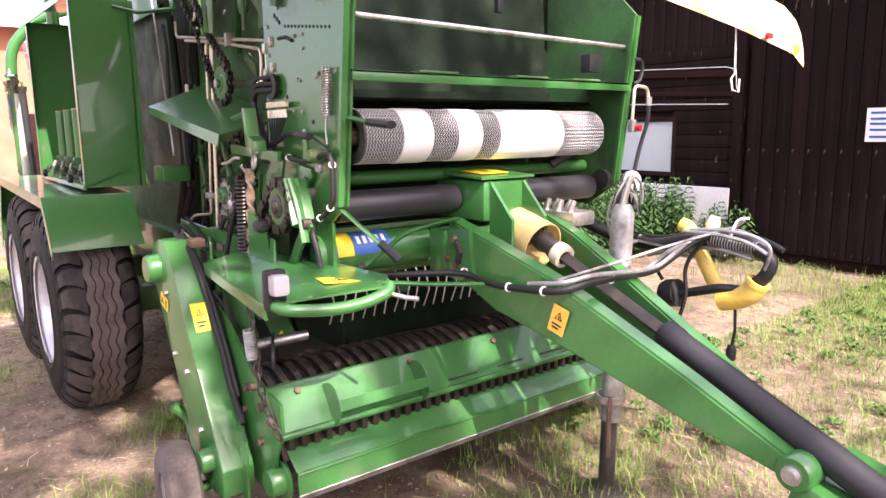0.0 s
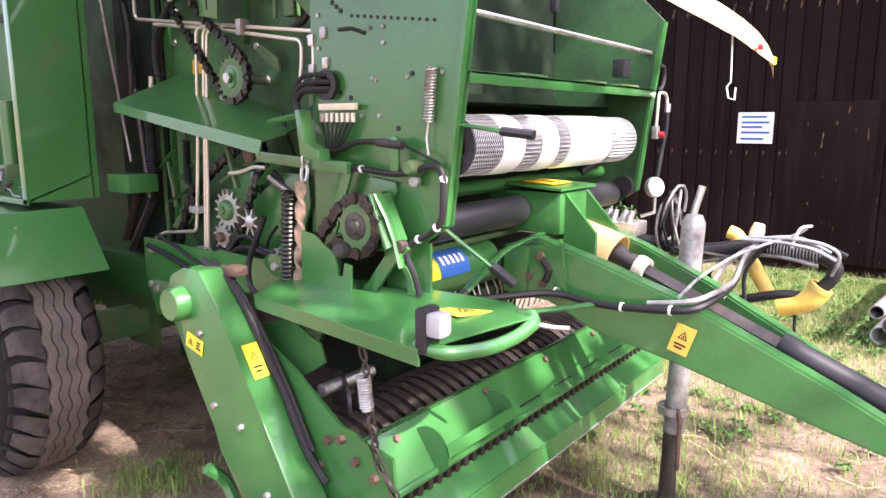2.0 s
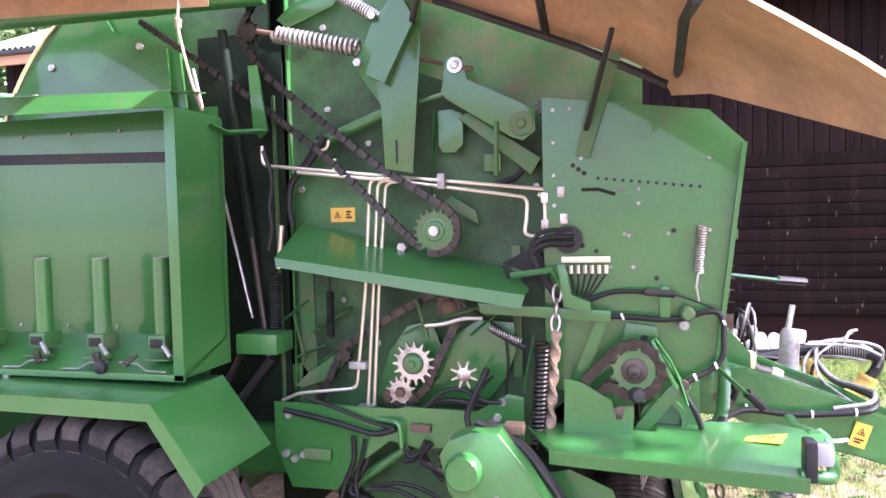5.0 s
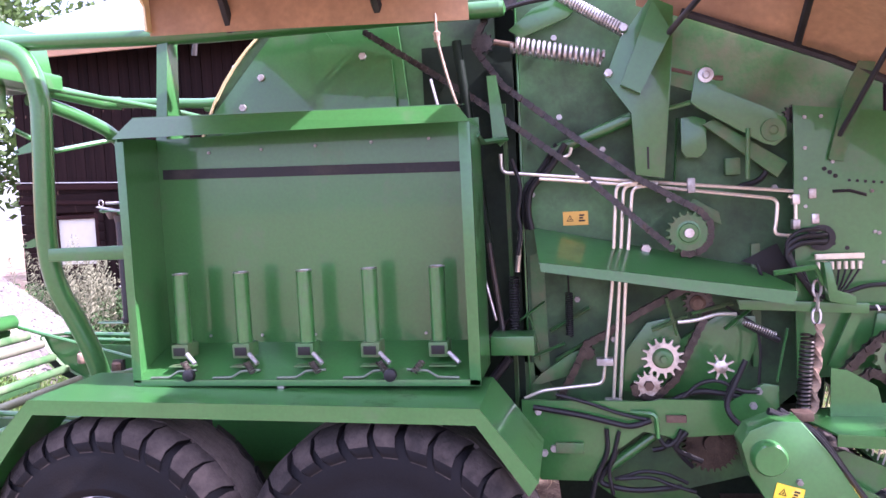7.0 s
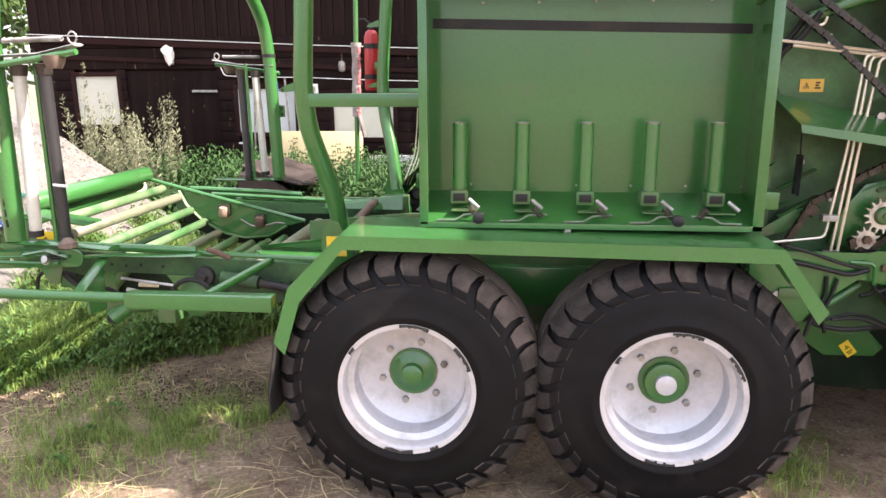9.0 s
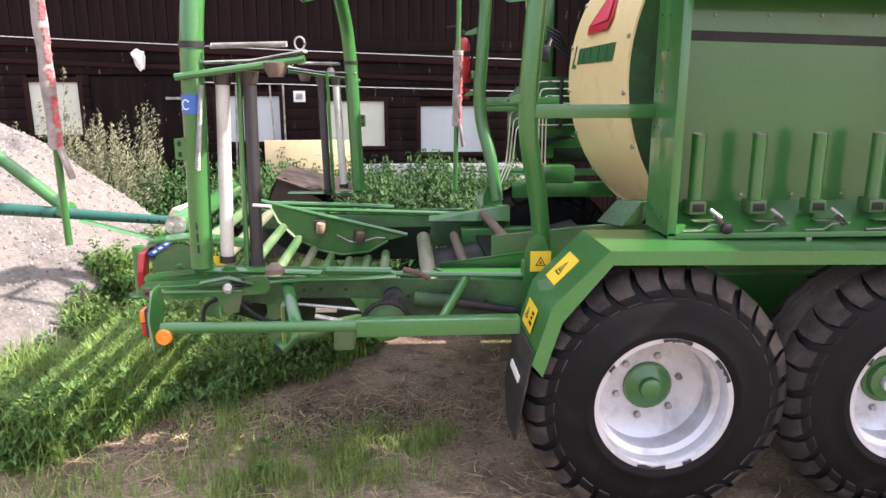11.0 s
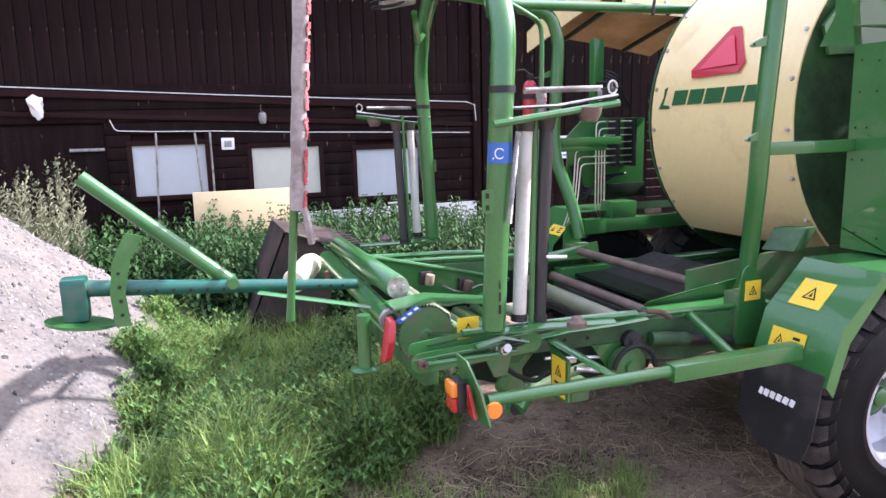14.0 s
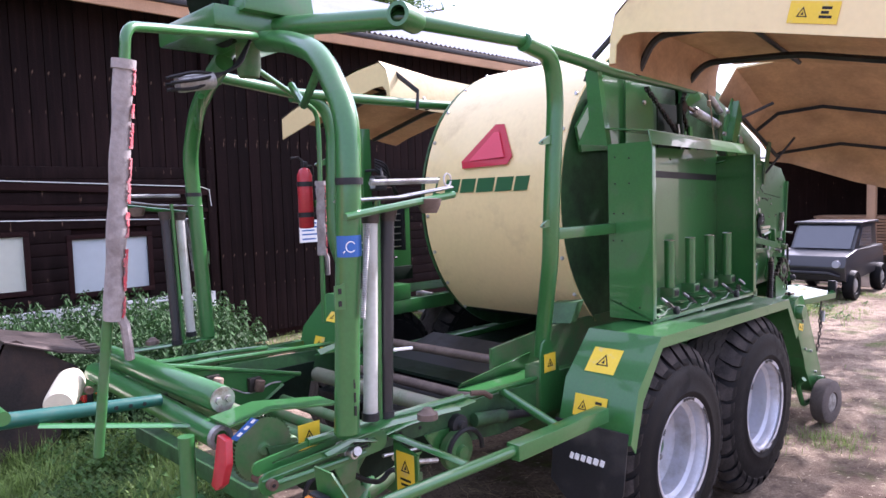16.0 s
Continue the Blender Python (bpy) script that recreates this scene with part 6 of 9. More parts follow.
for k in range(7):
    x = 2.235 + 0.025 * k
    part("plug", cyl((x, -1.25, 1.63), (x, -1.25, 1.60), 0.008, n=8), PIPE, cbk)
    part("lead", tube([(x, -1.25, 1.60), (x - 0.01 * (k - 2), -1.255, 1.54), (2.26 + 0.006 * k, -1.26, 1.48)], 0.004, 5, bend=0.03), HOSE, cbk)
bp("spring", coil((1.07, -1.19, 2.585), (1.44, -1.21, 2.492), 0.030, 0.008, 17), STEEL, "bright heavy tension spring")
bp("spring_rod", cyl((0.99, -1.19, 2.605), (1.08, -1.19, 2.582), 0.012, n=10), RUST)
bp("spring", coil((1.255, -1.18, 2.785), (1.53, -1.19, 2.60), 0.022, 0.006, 26), STEEL)
bp("spring", coil((1.035, -1.19, 1.60), (1.025, -1.19, 1.29), 0.020, 0.005, 26), HOSE)
bp("spring_rod", cyl((1.05, -1.19, 1.62), (1.07, -1.19, 1.80), 0.011, n=8), PIPE)
bp("spring", coil((1.265, -1.16, 1.52), (1.262, -1.16, 1.33), 0.014, 0.004, 20), HOSE)
bp("spring_wire", tube([(1.262, -1.15, 1.66), (1.265, -1.16, 1.52)], 0.004, 5), HOSE)
bp("spring", coil((2.714, -1.243, 1.765), (2.700, -1.243, 1.60), 0.016, 0.0038, 18), STEEL)
bp("spring_wire", tube([(2.700, -1.243, 1.60), (2.692, -1.243, 1.55), (2.70, -1.243, 1.50)], 0.004, 5), STEEL)
pa = bp("arm_plate", sideplate([(1.44, 2.40), (1.505, 2.56), (1.63, 2.715), (1.715, 2.67), (1.705, 2.46), (1.665, 1.99), (1.55, 2.01), (1.545, 2.26)], -1.25, 0.012, None, 0.003), GREEN)
part("slot", box((1.598, -1.2525, 2.03), (1.606, -1.2505, 2.12), 0), INK, pa)
part("fold", plate([(1.50, -1.30, 2.37), (1.575, -1.30, 2.33), (1.70, -1.30, 2.56), (1.63, -1.30, 2.69)], (0, 0.05, 0)), GREEN, pa)
each_bolt(part, "bolt", ([(1.455, -1.25, 2.425), (1.52, -1.25, 2.60)], (0, -1, 0), 0.018, 0.02), STEEL, pa)
lv = bp("tension_lever", sideplate([(1.80, 2.42), (1.835, 2.435), (1.865, 2.42), (1.875, 2.335), (2.085, 2.235), (2.135, 2.20), (2.135, 2.13), (2.09, 2.095), (2.045, 2.11), (1.80, 2.265), (1.775, 2.29)], -1.225, 0.014, None, 0.003), GREEN)
part("hub", lathe([(0.0, 0.0), (0.014, 0.0), (0.02, 0.006), (0.045, 0.006), (0.048, 0.03)], (2.083, -1.24, 2.158), (0, 1, 0), 22), GREEN2, lv)
part("pivot", lathe([(0.0, 0.0), (0.012, 0.0), (0.016, 0.005), (0.03, 0.006), (0.03, 0.02)], (1.835, -1.24, 2.392), (0, 1, 0), 18), STEEL, lv)
bp("tension_bar", sideplate([(1.83, 2.20), (1.87, 2.22), (2.15, 2.03), (2.11, 1.97)], -1.18, 0.03, None, 0.003), GREEN2)
bp("stop_plate", sideplate([(1.745, 2.235), (1.80, 2.24), (1.845, 2.22), (1.845, 2.10), (1.815, 2.07), (1.765, 2.07), (1.745, 2.10)], -1.16, 0.02, None, 0.003), GREEN)
bp("rod", cyl((1.99, -1.23, 2.17), (1.985, -1.23, 1.97), 0.009, n=8), GREEN2)
bp("sensor_block", box((1.92, -1.14, 1.99), (1.98, -1.10, 2.06), 0.006), GREEN2)
bp("strut_tube", cyl((1.22, -1.14, 2.13), (1.55, -1.16, 2.25), 0.026, n=12), GREEN)
bp("hanging_link", sideplate([(0.955, 2.46), (0.995, 2.46), (1.035, 2.19), (1.0, 2.16), (0.97, 2.20)], -1.22, 0.012), GREEN)
bp("bracket_arm", tube([(0.93, -1.5, 2.19), (0.94, -1.38, 2.17), (1.02, -1.22, 2.19)], 0.022, 8, flat=0.5), GREEN)
hd = bp("hinge_strap", sideplate([(2.34, 2.28), (2.39, 2.40), (2.45, 2.39), (2.33, 2.02), (2.28, 2.03)], -1.245, 0.012), GREEN2)
bp("frame_upright", plate([(0.98, -1.10, 2.35), (1.02, -1.14, 2.35), (1.03, -1.14, 0.95), (0.985, -1.10, 0.95)], (0.006, 0.03, 0)), GREEN2)
bp("frame_upright", box((2.02, -1.115, 1.18), (2.055, -1.092, 1.70), 0.002), GREEN2)
bp("chute_plate", plate([(1.12, -1.10, 1.800), (2.02, -1.10, 1.600), (2.116, -1.343, 1.548), (2.110, -1.415, 1.532), (1.155, -1.418, 1.672)], (0, 0, 0.006)), GREEN, "sloping green cover plate")
bp("chute_lip", plate([(1.155, -1.418, 1.678), (2.112, -1.416, 1.538), (2.098, -1.420, 1.490), (1.161, -1.421, 1.642)], (0, 0.006, 0)), GREEN)
# black sheet laid on the wall for the shade in a gap
bp("dark_gap", plate([(1.98, -1.12, 1.63), (2.12, -1.12, 1.70), (2.18, -1.12, 1.56)], (0, 0.005, 0)), INK)
bp("stop_bolt", bolts([(1.59, -1.16, 1.70)], (0, -1, 0), 0.022, 0.03), STEEL)
sticker((1.305, Y0 - 0.001, 1.838), (1, 0, 0), (0, 0, 1), 0.108, 0.06, baler, True, OSTICKER)
lo = bp("lower_side_frame", sideplate([(1.05, 1.08), (1.58, 1.07), (1.62, 1.085), (1.90, 1.075), (2.02, 1.15), (2.08, 1.14), (2.08, 0.95), (1.66, 0.92), (1.55, 0.95), (1.43, 0.86), (1.32, 0.73), (1.12, 0.73), (1.05, 0.9)], -1.27, 0.012, None, 0.003), GREEN)
each_bolt(part, "bolt", ([(1.12, -1.27, 1.03), (1.10, -1.27, 0.87), (1.14, -1.27, 0.85), (1.18, -1.27, 0.87), (1.98, -1.27, 1.06), (2.0, -1.27, 1.12)], (0, -1, 0), 0.016, 0.016), GALV, lo)
part("bend_handle", tube([(1.50, -1.275, 1.03), (1.60, -1.30, 1.03), (1.605, -1.30, 0.93)], 0.009, 6, bend=0.03), GREEN, lo)
part("lead_block", box((1.64, -1.29, 0.99), (1.72, -1.272, 1.02), 0.004), RUST, lo)
bp("lower_gear", gear((1.83, 0.86), 0.115, 0.10, 28, -1.18, -1.16), GREASE)
bp("lower_hub", lathe([(0.0, 0.0), (0.04, 0.0), (0.045, 0.03), (0.0, 0.03)], (1.84, -1.20, 0.87), (0, 1, 0), 20), GREASE)
for k, p in enumerate(([(1.46, -1.22, 0.92), (1.42, -1.25, 0.80), (1.35, -1.26, 0.72), (1.5, -1.27, 0.69), (1.7, -1.26, 0.71)], [(1.10, -1.28, 1.05), (1.3, -1.29, 1.02), (1.5, -1.29, 0.97), (1.58, -1.29, 1.0)], [(1.72, -1.28, 0.95), (1.66, -1.28, 0.88), (1.78, -1.26, 0.82)], [(1.95, -1.29, 1.25), (1.86, -1.31, 1.06), (1.92, -1.35, 0.99), (2.15, -1.45, 0.97)], [(1.62, -1.24, 1.04), (1.76, -1.25, 1.12), (1.95, -1.25, 1.09)])):
    bp("rubber_hose", tube(p, 0.012, 8, bend=0.07), HOSE)
bp("lower_skirt", sideplate([(1.15, 0.86), (1.40, 0.86), (1.42, 0.76), (1.60, 0.74), (1.722, 0.64), (1.856, 0.502), (1.813, 0.452), (1.565, 0.45), (1.30, 0.64)], -0.985, 0.012, None, 0.003), GREEN)
sticker((1.679, -0.987, 0.490), (0.75, 0, 0.6), (-0.6, 0, 0.75), 0.055, 0.085, baler)
bp("brace_tube", cyl((1.35, -1.2, 0.72), (1.60, -1.18, 0.90), 0.022, n=10), GREEN)
bp("tension_link", sideplate([(1.92, 1.495), (2.40, 1.47), (2.40, 1.43), (1.93, 1.455)], -1.30, 0.02, None, 0.003), GREEN)
bp("tension_link", sideplate([(2.36, 1.46), (2.40, 1.46), (2.30, 1.20), (2.26, 1.22)], -1.27, 0.012), GREEN)
for a, b in (((1.60, 1.36), (1.74, 1.42)), ((1.76, 1.43), (1.92, 1.47)), ((1.70, 1.34), (1.66, 1.50))):
    bp("small_lever", tube([(a[0], -1.22, a[1]), (b[0], -1.23, b[1])], 0.016, 6, flat=0.5), GREEN2)
bp("small_spring", coil((1.95, -1.26, 1.40), (2.07, -1.26, 1.345), 0.011, 0.003, 14), STEEL)
for x, z in ((1.20, 1.22), (1.18, 1.35)):
    bp("small_lever", tube([(x, -1.14, z), (x + 0.17, -1.14, z + 0.10)], 0.02, 6, flat=0.4), GREEN2)
bp("long_spring", coil((2.165, -1.35, 1.365), (2.138, -1.35, 0.985), 0.022, 0.006, 24), GREASE, "greasy coil spring")
link_chain([(2.215, -1.30, 1.56), (2.205, -1.315, 1.40)], 0.045, 0.006, STEEL, baler, "steel chain")
tw = bmesh.new()
rows = []
for k in range(40):
    a = k * 0.42
    z = 1.40 - 0.42 * k / 39
    u = Vector((math.cos(a) * 0.018, math.sin(a) * 0.018, 0))
    w = Vector((-math.sin(a) * 0.007, math.cos(a) * 0.007, 0))
    c = Vector((2.212 - 0.035 * k / 39, -1.335, z))
    rows.append([tw.verts.new(c + s) for s in (u + w, u - w, -u - w, -u + w)])
for p, q in zip(rows, rows[1:]):
    for i in range(4):
        tw.faces.new((p[i], p[(i + 1) % 4], q[(i + 1) % 4], q[i]))
bp("twisted_bar", tw, PALERUST, "rusty twisted bar")
bp("hook_tube", tube([(2.05, -1.33, 1.60), (2.20, -1.33, 1.62), (2.235, -1.31, 1.55)], 0.012, 6), GREEN)
bp("upper_bracket", sideplate([(2.22, 1.64), (2.245, 1.64), (2.265, 1.53), (2.33, 1.51), (2.335, 1.47), (2.24, 1.49)], -1.36, 0.05, None, 0.003), GREEN)
each_bolt(bp, "bolt", ([(x, Y0, z) for x, z in ((1.25, 2.28), (1.37, 1.62), (1.12, 1.95), (1.9, 2.62), (2.1, 2.4), (1.43, 2.13), (1.70, 1.90), (1.30, 1.48), (1.86, 1.56), (1.93, 1.28), (1.45, 1.30), (1.24, 2.62), (2.12, 1.93))], (0, -1, 0), 0.014, 0.010), GALV)
bp("arm_lobe", sideplate([(1.05, 2.66), (1.15, 2.74), (1.33, 2.80), (1.37, 2.76), (1.30, 2.69), (1.10, 2.62)], -1.14, 0.02, None, 0.003), GREEN)
bp("rear_side_panel", sideplate([(-0.35, 2.40), (0.0, 2.78), (0.16, 2.83), (0.55, 2.80), (0.60, 2.30), (-0.30, 2.25)], -1.13, 0.02), GREEN)
bp("panel_cover", sideplate([(0.17, 2.83), (0.26, 2.68), (0.53, 2.58), (0.55, 2.25), (0.17, 2.25)], -1.16, 0.01), GREEN)
each_bolt(bp, "bolt", ([(-0.1, -1.13, 2.55), (-0.2, -1.13, 2.42), (0.40, -1.16, 2.60)], (0, -1, 0), 0.018, 0.012), STEEL)


def on_side(name, xz, y, r, material, flat=1.0, bend=0.0, n=8):
    return bp(name, tube([(x, y, z) for x, z in xz], r, n, flat=flat, bend=bend), material)


bp("gear_plate", sideplate([(1.45, 1.084), (1.502, 1.261), (1.589, 1.379), (1.695, 1.402), (1.726, 1.30), (1.876, 1.407), (2.027, 1.40), (2.033, 1.282), (1.989, 1.177), (1.908, 1.073), (1.674, 1.058)], -1.135, 0.02, None, 0.003), GREEN)
on_side("curved_lever", [(1.70, 1.40), (1.778, 1.407), (1.854, 1.433), (1.927, 1.43)], -1.255, 0.008, PIPE, bend=0.05)
on_side("slotted_lever", [(1.881, 1.368), (2.001, 1.465)], -1.25, 0.022, GREEN, 0.3, n=6)
on_side("ram", [(1.961, 1.39), (2.043, 1.343), (2.088, 1.322)], -1.25, 0.014, BLACK)
on_side("thin_lever", [(1.033, 1.391), (1.158, 1.482)], -1.15, 0.014, GREEN, 0.4, n=6)
on_side("thin_lever", [(1.09, 1.42), (1.12, 1.30), (1.13, 1.22)], -1.145, 0.012, GREEN2, 0.4, n=6)
on_side("thin_lever", [(1.10, 1.24), (1.241, 1.297)], -1.15, 0.020, GREEN, 0.3, n=6)
bp("rocker_plate", sideplate([(1.09, 1.118), (1.141, 1.168), (1.271, 1.255), (1.32, 1.267), (1.324, 1.225), (1.236, 1.145), (1.123, 1.113)], -1.15, 0.02, None, 0.003), GREEN2)
for pts, r in (([(1.197, 1.106), (1.313, 1.077), (1.464, 1.022), (1.577, 1.0)], 0.011), ([(1.709, 1.095), (1.775, 1.158), (1.849, 1.169), (1.93, 1.12), (2.0, 1.12)], 0.012), ([(1.40, 0.96), (1.405, 0.861), (1.356, 0.767), (1.33, 0.66)], 0.014), ([(1.45, 0.95), (1.43, 0.86), (1.40, 0.78), (1.42, 0.68)], 0.012), ([(1.445, 0.748), (1.575, 0.761), (1.65, 0.728), (1.75, 0.70)], 0.012), ([(1.605, 0.938), (1.633, 0.885), (1.678, 0.911), (1.70, 0.96)], 0.013), ([(1.05, 2.10), (1.09, 1.981), (1.066, 1.873), (1.08, 1.80), (1.06, 1.70)], 0.013)):
    on_side("rubber_hose", pts, -1.285, 0.7 * r, HOSE, bend=0.06)
for dx in (0.0, 0.035):
    on_side("rubber_hose", [(1.238 + dx, 2.158), (1.161 + dx, 2.043), (1.095 + dx * 0.6, 1.981), (1.085 + dx * 0.5, 1.873), (1.10 + dx * 0.5, 1.801)], -1.15 - dx, 0.014, HOSE, bend=0.06)
bp("bolt_plate", box((1.188, -1.292, 0.855), (1.304, -1.276, 0.90), 0.004), GREEN2)
on_side("rubber_hose", [(1.02, 2.72), (1.049, 2.738), (1.132, 2.754), (1.228, 2.762)], -1.2, 0.010, HOSE, bend=0.05)
on_side("small_pipe", [(1.298, 2.139), (1.289, 2.106), (1.247, 2.097)], -1.2, 0.007, PIPE, bend=0.015)
on_side("small_pipe", [(1.322, 2.064), (1.316, 2.011)], -1.2, 0.008, PIPE)
on_side("chain_pin", [(1.685, 2.433), (1.784, 2.403)], -1.22, 0.008, RUST)
on_side("chain_pin", [(1.857, 2.38), (1.901, 2.376)], -1.22, 0.010, RUST)
on_side("thin_lever", [(1.681, 2.269), (1.778, 2.291)], -1.2, 0.010, GREEN)
on_side("guide_strip", [(1.731, 2.235), (1.714, 1.96), (1.71, 1.90)], -1.15, 0.016, GREEN, 0.3, n=6)
on_side("rubber_hose", [(1.971, 1.94), (2.048, 1.96), (2.081, 2.003), (2.051, 2.03)], -1.15, 0.012, HOSE, bend=0.04)
bp("idler_sprocket", gear((2.165, 2.22), 0.035, 0.026, 10, -1.19, -1.17), GREASE)
bp("small_plate", sideplate([(1.762, 1.877), (1.79, 1.901), (1.889, 1.841), (1.899, 1.787), (1.836, 1.818)], -1.15, 0.015, None, 0.003), GREEN2)
bp("hose_clamp", lathe([(0.0, 0.0), (0.014, 0.0), (0.02, 0.006), (0.02, 0.02), (0.0, 0.02)], (2.648, -1.262, 1.416), (0, 1, 0), 18), GALV, "dull metal hose clamp")
on_side("hook_lever", [(2.55, 1.376), (2.60, 1.30), (2.629, 1.233), (2.654, 1.149)], -1.32, 0.016, GREEN, 0.35, n=6)
on_side("thin_lever", [(2.119, 1.369), (2.077, 1.152)], -1.25, 0.010, GREEN, 0.5, n=6)
# black patch painted for the shade inside a side opening
bp("window_shade_patch", sideplate([(1.99, 1.565), (2.068, 1.655), (2.16, 1.645), (2.13, 1.56)], -1.105, 0.01), INK)
bp("recess_plate", sideplate([(1.10, 1.68), (1.16, 1.70), (1.17, 1.14), (1.10, 1.14)], -1.10, 0.008), GREEN2)

# ---- raised covers ----
def cover(sections, name, label):
    """A bent shell: sections of points across, given along the machine."""
    b = bmesh.new()
    up = [[b.verts.new(p) for p in s] for s in sections]
    dn = [[b.verts.new((p[0], p[1], p[2] - 0.014)) for p in s] for s in sections]
    n = len(sections[0])
    for i in range(len(sections) - 1):
        for j in range(n - 1):
            b.faces.new((up[i][j], up[i + 1][j], up[i + 1][j + 1], up[i][j + 1]))
            b.faces.new((dn[i][j], dn[i][j + 1], dn[i + 1][j + 1], dn[i + 1][j])).material_index = 1
        for j in (0, n - 1):
            b.faces.new((up[i][j], dn[i][j], dn[i + 1][j], up[i + 1][j]))
    for i in (0, len(sections) - 1):
        for j in range(n - 1):
            b.faces.new((up[i][j], up[i][j + 1], dn[i][j + 1], dn[i][j]))
    return bp(name, b, (HOOD, RAWFIBRE), label)


for s in (-1, 1):
    my = (lambda y: y) if s < 0 else mirrored
    prof = [(-1.43, 2.72), (-1.44, 2.87), (-1.47, 2.99), (-1.56, 3.065), (-1.85, 3.04), (-2.15, 2.98), (-2.5, 2.90), (-2.8, 2.83), (-2.98, 2.77)]
    rear = [[(x, my(y), z - dz * (0.3 if j < 3 else 1.0)) for j, (y, z) in enumerate(prof)] for x, dz in ((-0.46, 0.0), (0.2, 0.08), (0.92, 0.20))]
    cv = cover(rear, "side_cover", "raised cream fibreglass side cover")
    fl = plate([(-0.46, my(y), z) for y, z in prof] + [(-0.46, my(-2.98), 2.575), (-0.46, my(-2.15), 2.77), (-0.46, my(-1.62), 2.865), (-0.46, my(-1.52), 2.865), (-0.46, my(-1.475), 2.82), (-0.46, my(-1.47), 2.72)], (0.012, 0, 0))
    flange = part("rear_flange", fl, CREAM, cv)
    if s < 0:
        sticker((-0.462, -2.51, 2.785), (0, -1, -0.23), (0, -0.23, 1), 0.22, 0.10, cv)
    for x in (-0.10, 0.55):
        part("rib", tube([(x, my(-1.40), 2.70), (x, my(-1.52), 2.95 - 0.13 * (x + 0.4)), (x, my(-2.1), 2.93 - 0.15 * (x + 0.4)), (x, my(-2.9), 2.74 - 0.15 * (x + 0.4))], 0.022, 6, bend=0.1), BLACK, cv, "black stiffening rib")
    part("rib", tube([(-0.42, my(-2.0), 2.975), (0.88, my(-2.0), 2.79)], 0.014, 6), BLACK, cv)
    part("hinge_arm", tube([(-0.38, my(-1.22), 2.66), (-0.34, my(-1.25), 2.80), (-0.36, my(-1.5), 2.98)], 0.02, 6, flat=0.5), BLACK, cv)
    fprof = [(-1.16, 0.0, 0.0), (-1.30, 0.06, 0.75), (-1.75, 0.02, 1.0), (-2.15, -0.06, 1.1), (-2.38, -0.13, 1.15)]
    line = ((1.58, 2.72, 0.22), (1.9, 2.60, 0.20), (2.2, 2.49, 0.16), (2.45, 2.395, 0.11), (2.65, 2.32, 0.07), (2.82, 2.245, 0.04), (2.95, 2.18, 0.02), (3.05, 2.115, 0.01), (3.115, 2.055, 0.0), (3.150, 1.995, 0.0), (3.160, 1.965, 0.0))
    ends = ((2.62, 2.25), (2.74, 2.165), (3.02, 2.02), (3.12, 1.985), (3.07, 2.0))
    front = []
    for x, z, lift in line:
        row = []
        for j, (y, dz, wgt) in enumerate(fprof):
            px = 1.58 + (x - 1.58) * (ends[j][0] - 1.58) / 1.58
            swell = math.sin(math.pi * min(1.0, (ends[j][0] - px) / 0.8)) * (0, 0, 0.0, 0.4, 1.0)[j] if s > 0 else 0.0
            row.append((px, my(y) + 0.40 * swell, 2.72 + (z - 2.72) * (2.72 - ends[j][1]) / 0.755 + dz + lift * wgt + 0.07 * swell))
        front.append(row)
    cf = cover(front, "front_cover", "raised cream fibreglass front cover")
    part("rib", tube([(1.75, my(-1.20), 2.655), (2.3, my(-1.22), 2.42), (2.60, my(-1.25), 2.26)], 0.016, 6), BLACK, cf)
    part("rib", tube([(2.64, my(-1.2), 2.30), (2.62, my(-1.75), 2.35), (2.60, my(-2.34), 2.24)], 0.016, 6), BLACK, cf)
    part("rib", tube([(2.18, my(-1.2), 2.47), (2.17, my(-1.4), 2.61), (2.16, my(-1.75), 2.63), (2.12, my(-2.33), 2.50)], 0.016, 6), BLACK, cf)
    part("gas_strut", cyl((1.65, my(-1.22), 2.52), (1.80, my(-1.5), 2.66), 0.012, n=8), BLACK, cf)
    part("gas_strut", cyl((2.32, my(-1.24), 2.12), (2.42, my(-1.45), 2.42), 0.010, n=8), BLACK, cf)
    if s > 0:
        part("reflector", box((3.085, 0.99, 1.972), (3.105, 1.035, 2.0), 0.004), RED, cf)
        part("tip_sticker", box((3.092, 1.225, 1.912), (3.118, 1.285, 1.955), 0.006), STICKER, cf)
# rails that carry the rear covers
for s in (-1, 1):
    my = (lambda y: y) if s < 0 else mirrored
    bp("cover_rail", tube([(1.02, my(-1.22), 2.735), (-0.25, my(-1.32), 2.72), (-1.30, my(-1.47), 2.735), (-1.92, my(-1.33), 2.765)], 0.036, 14), GREEN)
    bp("rail_end", lathe([(0.0, 0.0), (0.036, 0.0), (0.03, 0.02), (0.0, 0.03)], (1.02, my(-1.22), 2.735), (1, 0, 0), 14), GREEN)
# cables tied along the machine side
bp("cable", tube([(2.17, -1.26, 1.62), (2.20, -1.26, 1.53), (2.28, -1.26, 1.47)], 0.006, 6, bend=0.03), HOSE)
bp("cable", tube([(2.01, -1.24, 1.63), (2.05, -1.24, 1.52), (2.09, -1.24, 1.45), (2.19, -1.24, 1.44)], 0.007, 6, bend=0.03), HOSE)
bp("cable", tube([(1.89, -1.24, 1.46), (2.01, -1.24, 1.38), (2.02, -1.24, 1.27), (2.01, -1.24, 1.13)], 0.006, 6, bend=0.03), HOSE)
bp("cable", tube([(1.24, -1.24, 1.07), (1.34, -1.24, 1.04), (1.42, -1.24, 0.99), (1.58, -1.24, 0.98)], 0.006, 6, bend=0.03), HOSE)
